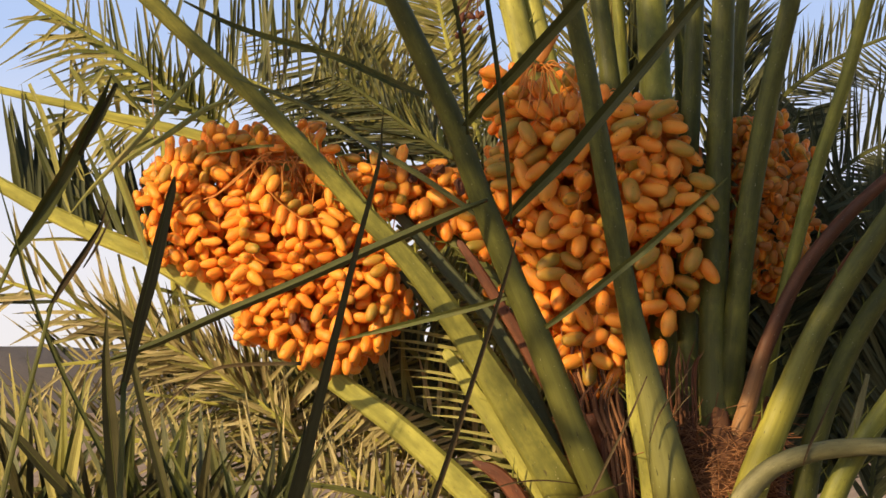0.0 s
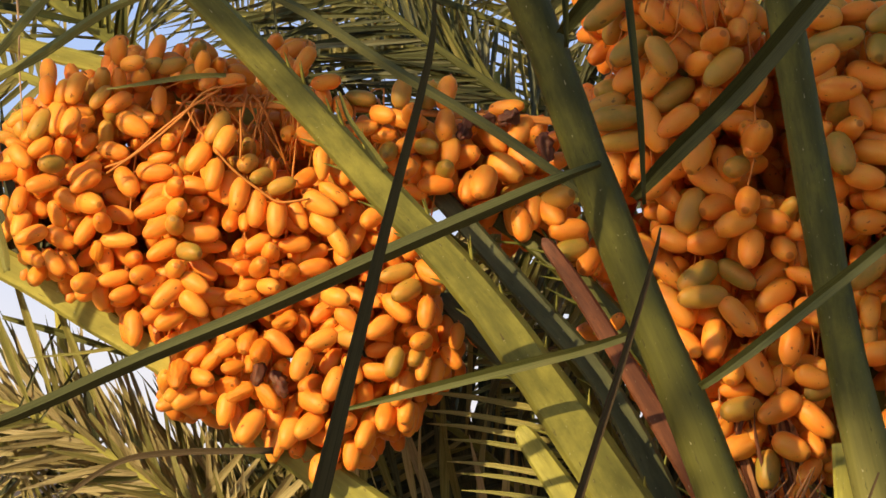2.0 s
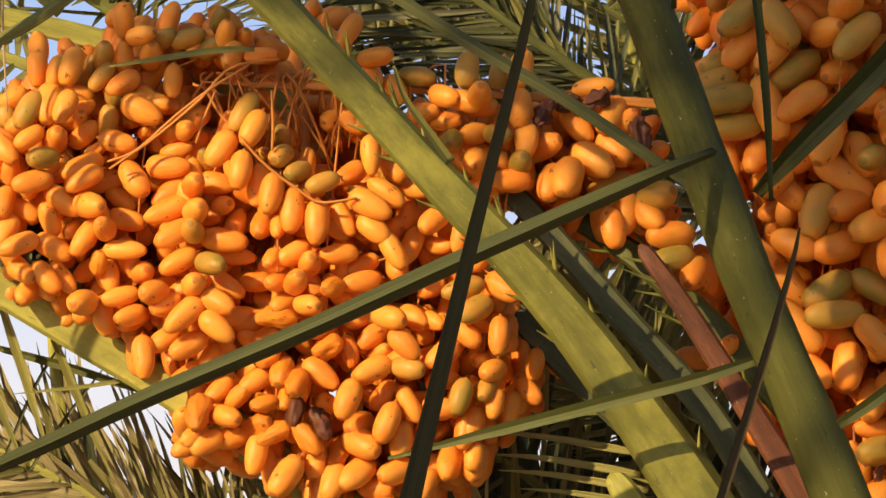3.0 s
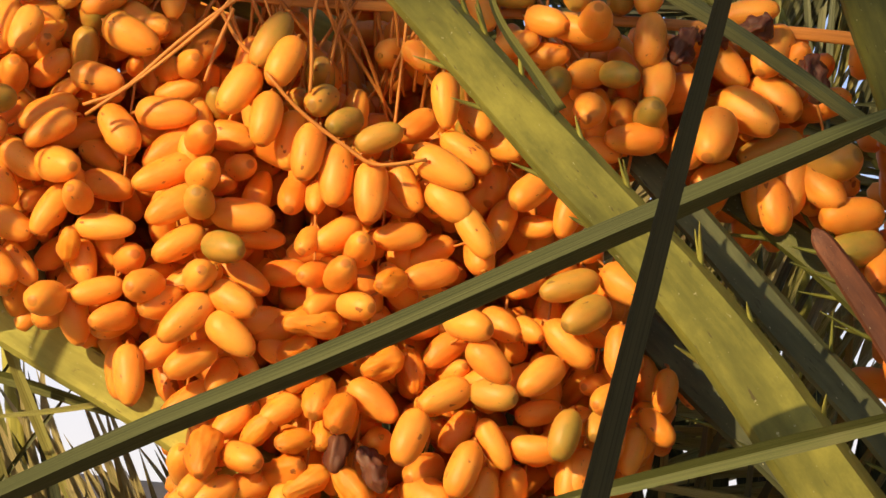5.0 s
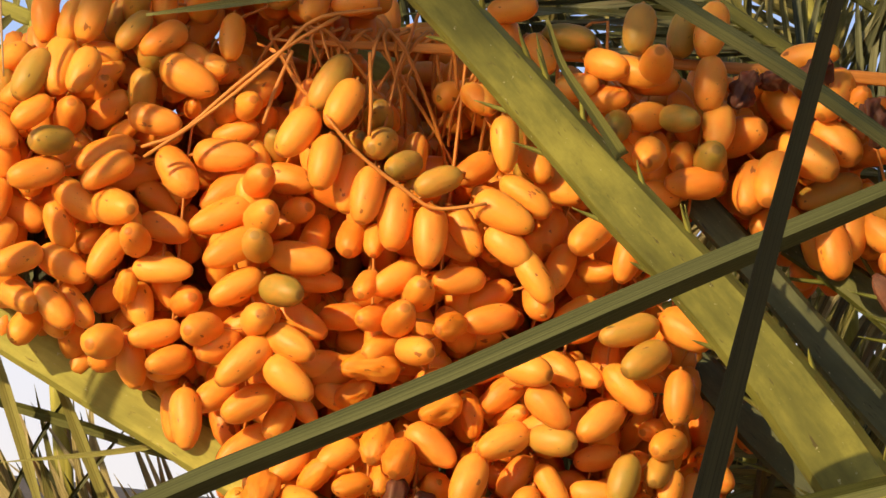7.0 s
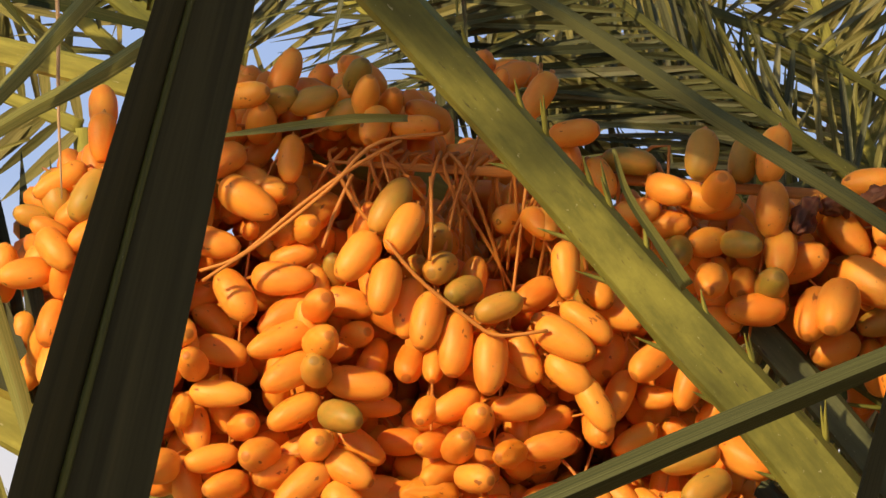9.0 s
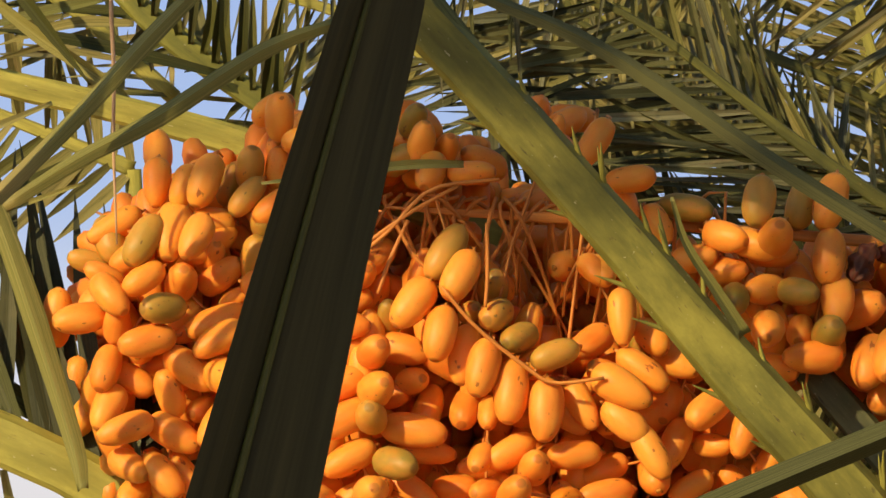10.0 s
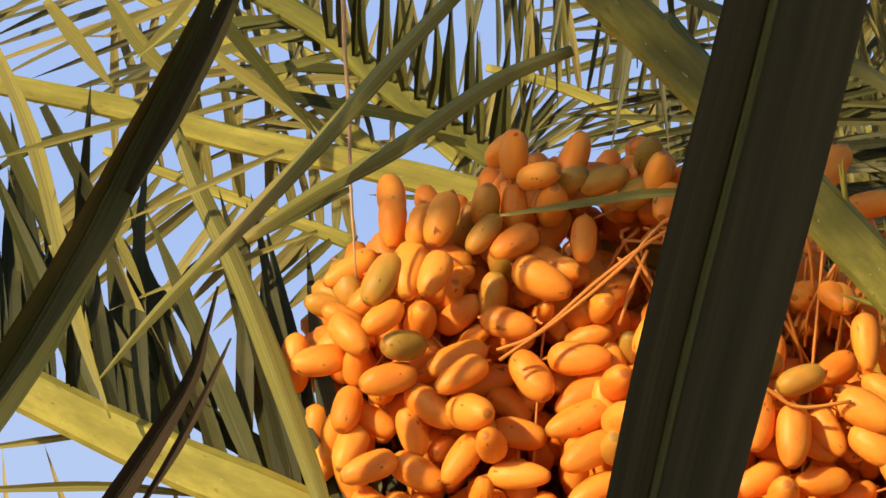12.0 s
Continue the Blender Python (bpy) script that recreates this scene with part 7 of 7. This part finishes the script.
fruit(right_bunch, [(15.2, 167.2, 5.9, 180, 4.9, 3.1, "g"), (17.2, 163.5, 4.0, 320, 5.3, 3.1, "o"), (20.6, 163.4, 2.6, 315, 5.3, 2.9, "o"), (19.8, 159.3, 5.4, 315, 4.8, 2.9, "o"), (17.3, 158.4, 1.2, 300, 5.6, 3.1, "g"), (16.7, 155.7, 2.5, 230, 5.2, 2.7, "o"), (18.9, 154.0, 3.7, 215, 6.1, 3.1, "g"), (19.2, 150.5, 1.1, 215, 6.1, 2.9, "o")])
fruit(right_bunch, [(16.2, 150.1, 1.9, 290, 7.0, 3.1, "o"), (19.2, 145.0, 2.6, 210, 4.4, 2.6, "o"), (16.6, 142.8, 1.7, 220, 4.4, 2.6, "o"), (18.4, 141.6, 3.2, 315, 4.5, 2.6, "o"), (20.7, 139.8, 0.9, 250, 5.9, 3.2, "g"), (18.4, 136.5, 1.1, 335, 4.9, 2.9, "o"), (15.3, 135.6, 3.7, 330, 4.0, 2.9, "o"), (17.9, 133.1, 4.6, 310, 6.1, 2.9, "o")])
fruit(right_bunch, [(18.6, 128.5, 1.0, 312, 6.9, 3.1, "o"), (20.3, 124.0, 1.0, 315, 4.4, 2.6, "o"), (21.0, 120.3, 3.7, 280, 3.7, 2.2, "o"), (25.8, 170.5, 5.8, 70, 4.8, 2.4, "g"), (26.2, 164.9, 3.7, 250, 4.0, 2.6, "o"), (23.3, 164.4, 4.3, 260, 4.9, 2.7, "o"), (26.6, 161.6, 1.5, 260, 3.2, 2.4, "o"), (23.8, 160.2, -0.1, 40, 3.5, 3.1, "o")])
fruit(right_bunch, [(22.0, 157.7, 1.4, 20, 3.5, 2.9, "o"), (24.6, 156.9, -0.6, 225, 6.2, 3.1, "g"), (22.7, 153.7, 2.5, 210, 3.2, 2.4, "o"), (26.5, 150.8, 2.6, 190, 4.4, 2.6, "o"), (23.1, 150.3, 2.5, 210, 3.7, 2.7, "o"), (21.7, 147.6, 0.7, 210, 4.4, 2.9, "o"), (21.4, 146.3, -1.1, 245, 5.0, 3.2, "o"), (25.2, 145.3, 2.1, 290, 5.2, 3.2, "o")])
fruit(right_bunch, [(26.2, 145.0, -0.0, 200, 3.4, 2.6, "g"), (23.5, 143.2, 1.9, 325, 6.9, 3.1, "o"), (23.8, 140.4, 0.8, 205, 4.6, 3.2, "o"), (25.9, 138.2, -1.6, 202, 5.4, 3.1, "o"), (22.5, 136.2, 0.8, 192, 5.4, 3.1, "o"), (26.2, 132.2, 0.7, 325, 5.4, 2.7, "g"), (21.5, 131.9, 0.4, 215, 5.7, 3.1, "g"), (22.0, 129.5, -1.0, 185, 6.2, 2.9, "g")])
fruit(right_bunch, [(22.5, 127.4, 2.7, 330, 4.4, 2.6, "o"), (26.2, 127.1, -1.3, 312, 6.0, 2.9, "o"), (23.5, 124.5, 0.7, 265, 5.2, 3.1, "o"), (25.9, 120.8, 2.5, 250, 4.0, 2.9, "o"), (26.3, 118.4, 3.3, 180, 4.5, 2.2, "o"), (26.7, 116.1, 1.5, 190, 5.2, 3.1, "g"), (23.6, 115.7, 3.9, 60, 3.3, 2.2, "o"), (24.6, 113.7, 3.6, 240, 3.7, 2.6, "o")])
fruit(right_bunch, [(26.7, 111.8, 2.4, 200, 5.4, 3.4, "o"), (27.8, 163.5, 3.9, 250, 3.6, 2.4, "o"), (28.2, 154.7, 1.1, 250, 5.2, 2.9, "o"), (28.6, 148.6, -1.3, 60, 4.2, 3.4, "o"), (28.4, 147.8, 0.5, 235, 4.0, 2.9, "o"), (27.3, 140.7, -1.9, 250, 3.7, 3.1, "o"), (32.6, 140.1, 1.6, 60, 3.2, 2.2, "g"), (30.5, 138.6, 0.4, 342, 4.4, 2.9, "o")])
fruit(right_bunch, [(31.8, 135.2, -0.2, 300, 3.4, 2.9, "o"), (27.7, 135.1, -1.7, 260, 4.8, 3.1, "o"), (30.3, 132.3, 3.4, 220, 5.2, 2.9, "o"), (30.8, 129.6, 1.5, 215, 5.7, 3.1, "o"), (31.2, 126.9, 0.7, 225, 4.4, 2.7, "o"), (32.6, 123.6, 0.4, 260, 5.0, 2.9, "o"), (28.7, 120.8, 2.3, 300, 6.9, 3.2, "o"), (31.9, 120.1, 2.8, 210, 4.8, 2.9, "o")])
fruit(right_bunch, [(31.1, 116.2, -0.5, 208, 5.9, 3.1, "o"), (28.5, 113.3, 3.6, 250, 3.7, 2.9, "o"), (32.6, 111.6, 0.4, 330, 4.9, 3.1, "o"), (29.9, 108.8, 2.2, 265, 5.0, 3.1, "g"), (33.2, 166.9, 4.4, 280, 3.8, 2.6, "o"), (38.0, 165.3, 5.8, 330, 5.2, 2.6, "g"), (36.7, 163.1, 1.8, 185, 5.0, 3.1, "o"), (34.5, 161.6, 3.1, 200, 3.6, 2.2, "o")])
fruit(right_bunch, [(38.1, 160.2, 1.5, 15, 7.6, 3.1, "g"), (36.5, 157.9, 1.0, 40, 5.2, 3.1, "o"), (36.4, 156.0, 2.3, 210, 4.4, 2.6, "o"), (38.5, 154.3, -1.3, 5, 5.5, 3.1, "o"), (36.9, 149.5, 1.8, 60, 2.4, 1.7, "o"), (38.5, 146.5, -1.6, 285, 5.4, 3.4, "g"), (37.6, 142.4, -0.1, 190, 4.3, 2.9, "o"), (37.6, 137.8, -1.9, 248, 5.7, 3.2, "o")])
fruit(right_bunch, [(33.2, 137.3, 0.2, 320, 2.8, 2.2, "o"), (34.1, 132.0, -0.3, 340, 4.3, 2.0, "o"), (35.0, 127.7, 0.0, 320, 4.1, 2.9, "o"), (35.2, 119.9, 0.6, 340, 4.4, 2.7, "o"), (36.1, 118.4, 2.4, 200, 3.9, 2.6, "g"), (35.5, 114.8, 0.1, 315, 5.7, 2.9, "o"), (35.4, 111.9, 1.9, 300, 3.7, 2.6, "o"), (38.5, 109.1, 4.6, 185, 3.7, 1.9, "o")])
fruit(right_bunch, [(34.8, 108.6, 2.3, 240, 4.4, 2.6, "o"), (33.6, 105.6, 2.0, 245, 3.7, 2.6, "o"), (41.3, 164.1, 4.2, 190, 4.8, 2.7, "o"), (43.5, 159.3, 1.6, 260, 3.9, 3.2, "g"), (42.4, 156.2, 2.6, 340, 5.7, 3.2, "o"), (44.0, 153.7, 4.7, 240, 5.2, 3.3, "o"), (39.0, 152.2, 3.9, 60, 3.8, 2.9, "g"), (41.3, 152.1, 2.5, 300, 5.2, 2.7, "o")])
fruit(right_bunch, [(44.3, 150.6, 1.4, 340, 3.9, 3.1, "o"), (39.9, 149.6, 0.5, 30, 3.4, 2.9, "o"), (43.8, 148.3, 2.4, 350, 5.4, 2.4, "o"), (43.1, 146.8, 0.9, 355, 6.2, 3.1, "o"), (41.4, 143.8, -1.6, 345, 5.2, 3.1, "o"), (43.2, 141.3, 0.1, 330, 3.8, 2.9, "o"), (41.9, 138.5, 0.5, 185, 4.7, 3.1, "o"), (41.6, 132.6, -1.1, 220, 6.4, 3.1, "g")])
fruit(right_bunch, [(43.5, 130.7, 2.3, 200, 3.7, 1.9, "o"), (44.5, 128.1, 2.4, 60, 2.8, 1.9, "g"), (42.1, 127.7, 0.6, 265, 4.4, 2.7, "o"), (42.2, 125.2, 2.8, 270, 3.7, 2.2, "g"), (43.2, 122.8, 1.3, 188, 5.7, 3.1, "o"), (44.6, 113.4, 2.3, 268, 5.7, 2.9, "o"), (45.0, 163.4, 2.7, 208, 6.8, 3.1, "g"), (47.6, 159.7, 2.8, 355, 5.7, 2.9, "o")])
fruit(right_bunch, [(48.8, 155.3, 2.0, 340, 6.2, 3.1, "g"), (47.2, 151.3, 1.2, 260, 4.8, 3.1, "o"), (49.2, 147.4, 3.1, 355, 4.0, 2.2, "o"), (46.2, 145.3, 2.7, 230, 5.2, 3.4, "g"), (50.2, 144.9, 1.9, 5, 5.6, 2.9, "o"), (47.9, 141.1, 0.7, 250, 4.0, 2.9, "o"), (45.7, 141.0, 2.2, 220, 4.8, 2.9, "o"), (50.0, 140.1, 3.1, 210, 4.4, 3.1, "o")])
fruit(right_bunch, [(46.6, 136.7, -0.4, 350, 5.2, 2.9, "o"), (49.2, 136.4, 1.0, 240, 5.7, 3.1, "o"), (45.6, 130.4, -0.4, 280, 6.6, 3.4, "o"), (49.9, 127.7, 3.1, 340, 5.7, 2.9, "g"), (47.9, 124.1, 3.3, 310, 5.2, 2.7, "o"), (46.1, 119.4, 1.4, 262, 5.9, 3.1, "o"), (51.8, 153.4, 6.0, 320, 4.5, 2.6, "o"), (53.2, 148.6, 2.7, 340, 5.9, 3.2, "g")])
fruit(right_bunch, [(55.0, 144.4, 4.2, 310, 4.8, 2.6, "g"), (53.8, 141.8, 2.2, 315, 4.4, 2.7, "o"), (53.5, 138.1, 2.3, 350, 4.4, 2.6, "g"), (55.1, 134.2, 6.0, 270, 4.0, 2.2, "g"), (51.2, 132.3, 0.1, 245, 5.7, 3.4, "g"), (54.6, 130.0, 1.0, 305, 6.1, 3.1, "o"), (51.4, 123.5, 5.6, 60, 4.0, 2.7, "g")])
inner_dates(right_bunch, 5, (0.029, 0.22), [Vector((0.33 + 0.21 * r * math.cos(a), 0.16, 1.37 + 0.27 * r * math.sin(a))) for r, a in ((math.sqrt(k / 150), k * 2.4) for k in range(150))])
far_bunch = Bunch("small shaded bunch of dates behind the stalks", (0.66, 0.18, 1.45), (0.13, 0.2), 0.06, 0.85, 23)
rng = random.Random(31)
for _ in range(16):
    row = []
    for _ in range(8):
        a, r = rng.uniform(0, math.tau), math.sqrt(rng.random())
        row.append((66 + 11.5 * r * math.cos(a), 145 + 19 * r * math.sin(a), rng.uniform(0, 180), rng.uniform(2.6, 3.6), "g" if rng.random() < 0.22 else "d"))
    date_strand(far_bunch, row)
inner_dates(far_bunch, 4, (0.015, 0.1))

# fruit stalk and the bare strands that hang from it
part("fruit_stalk", sweep("fruit_stalk", [(-0.401, 0.000, 1.530), (-0.338, 0.006, 1.527), (-0.274, 0.011, 1.525), (-0.194, 0.017, 1.522), (-0.105, 0.023, 1.517), (-0.036, 0.029, 1.513), (0.065, 0.034, 1.506), (0.146, 0.040, 1.487)], [0.0015, 0.006, 0.008, 0.008, 0.008, 0.009, 0.010, 0.012], KEEL, STRAND, 20, origin=left_bunch.mid), left_bunch.ob, "flat orange fruit stalk")
rng = random.Random(5)
for k in range(40):
    x0 = -0.40 + 0.235 * (k + rng.random()) / 40
    p0 = Vector((x0, 0.005 + 0.02 * rng.random(), 1.541 - 0.03 * (x0 + 0.4)))
    p1 = Vector((x0 + rng.gauss(0.006, 0.032), 0.012 + 0.05 * rng.random(), rng.uniform(1.415, 1.475)))
    part("strand", sweep("strand", [p0, p0.lerp(p1, 0.25) + Vector((rng.uniform(-0.012, 0.012), -0.012, 0.010)), p0.lerp(p1, 0.65) + Vector((rng.uniform(-0.010, 0.010), -0.006, 0)), p1], [0.0032, 0.003, 0.0026, 0.002], ROUND, STRAND, 10, origin=left_bunch.mid), left_bunch.ob)
for pts in ([(-0.321, -0.050, 1.547), (-0.368, -0.050, 1.539), (-0.399, -0.050, 1.508), (-0.442, -0.050, 1.472), (-0.487, -0.050, 1.441)], [(-0.360, -0.060, 1.471), (-0.336, -0.060, 1.444), (-0.301, -0.060, 1.417), (-0.281, -0.060, 1.406), (-0.246, -0.060, 1.410)], [(-0.384, -0.030, 1.519), (-0.396, -0.030, 1.491), (-0.404, -0.030, 1.467)], [(-0.394, -0.030, 1.519), (-0.380, -0.030, 1.495), (-0.368, -0.030, 1.483)], [(-0.329, -0.045, 1.517), (-0.328, -0.045, 1.481), (-0.329, -0.045, 1.458)], [(-0.350, -0.050, 1.542), (-0.385, -0.050, 1.521), (-0.423, -0.050, 1.492), (-0.461, -0.050, 1.459), (-0.489, -0.050, 1.448)]):
    part("strand", sweep("strand", pts, [0.0028, 0.003, 0.0026], ROUND, STRAND, 14, origin=left_bunch.mid), left_bunch.ob)
for k in range(26):
    a = rng.uniform(-0.9, 0.9)
    p0 = Vector((0.20 + rng.gauss(0, 0.01), 0.05, 1.715))
    p1 = Vector((0.20 + 0.13 * a, 0.02 - 0.03 * rng.random(), 1.66 + rng.uniform(-0.05, 0.03)))
    part("strand", sweep("strand", [p0, p0.lerp(p1, 0.4) + Vector((0, -0.02, 0.03)), p1], [0.004, 0.0032, 0.0022], ROUND, STRAND, 8, origin=right_bunch.mid), right_bunch.ob)
part("fruit_stalk", sweep("fruit_stalk", [(0.232, 0.040, 1.791), (0.209, 0.040, 1.751), (0.197, 0.040, 1.733)], [0.016, 0.018, 0.016], KEEL, STRAND, 8, origin=right_bunch.mid), right_bunch.ob, "flat orange fruit stalk")

# withered remains of last year's fruit above the crown
old_fruit = thing("withered_fruit_strand", [(0.053, 0.060, 1.815)][0], "withered red-brown fruit on dry strands", "dried fruit")
for k in range(9):
    q = Vector((rng.uniform(-0.028, 0.028), rng.uniform(-0.01, 0.01), rng.uniform(-0.03, 0.03)))
    part("dried_date", DATES["b"][0], old_fruit, at=Matrix.Translation(q) @ Euler([rng.uniform(0, 6) for _ in range(3)]).to_matrix().to_4x4() @ Matrix.Diagonal((0.02, 0.012, 0.012, 1)))
    part("strand", sweep("strand", [q + old_fruit.location, old_fruit.location + q * 0.4 + Vector((0.01, 0, 0.05)), old_fruit.location + Vector((0.025, 0.02, 0.13))], [0.0015, 0.002, 0.0025], ROUND, STALK_RED, 6, origin=old_fruit.location), old_fruit)
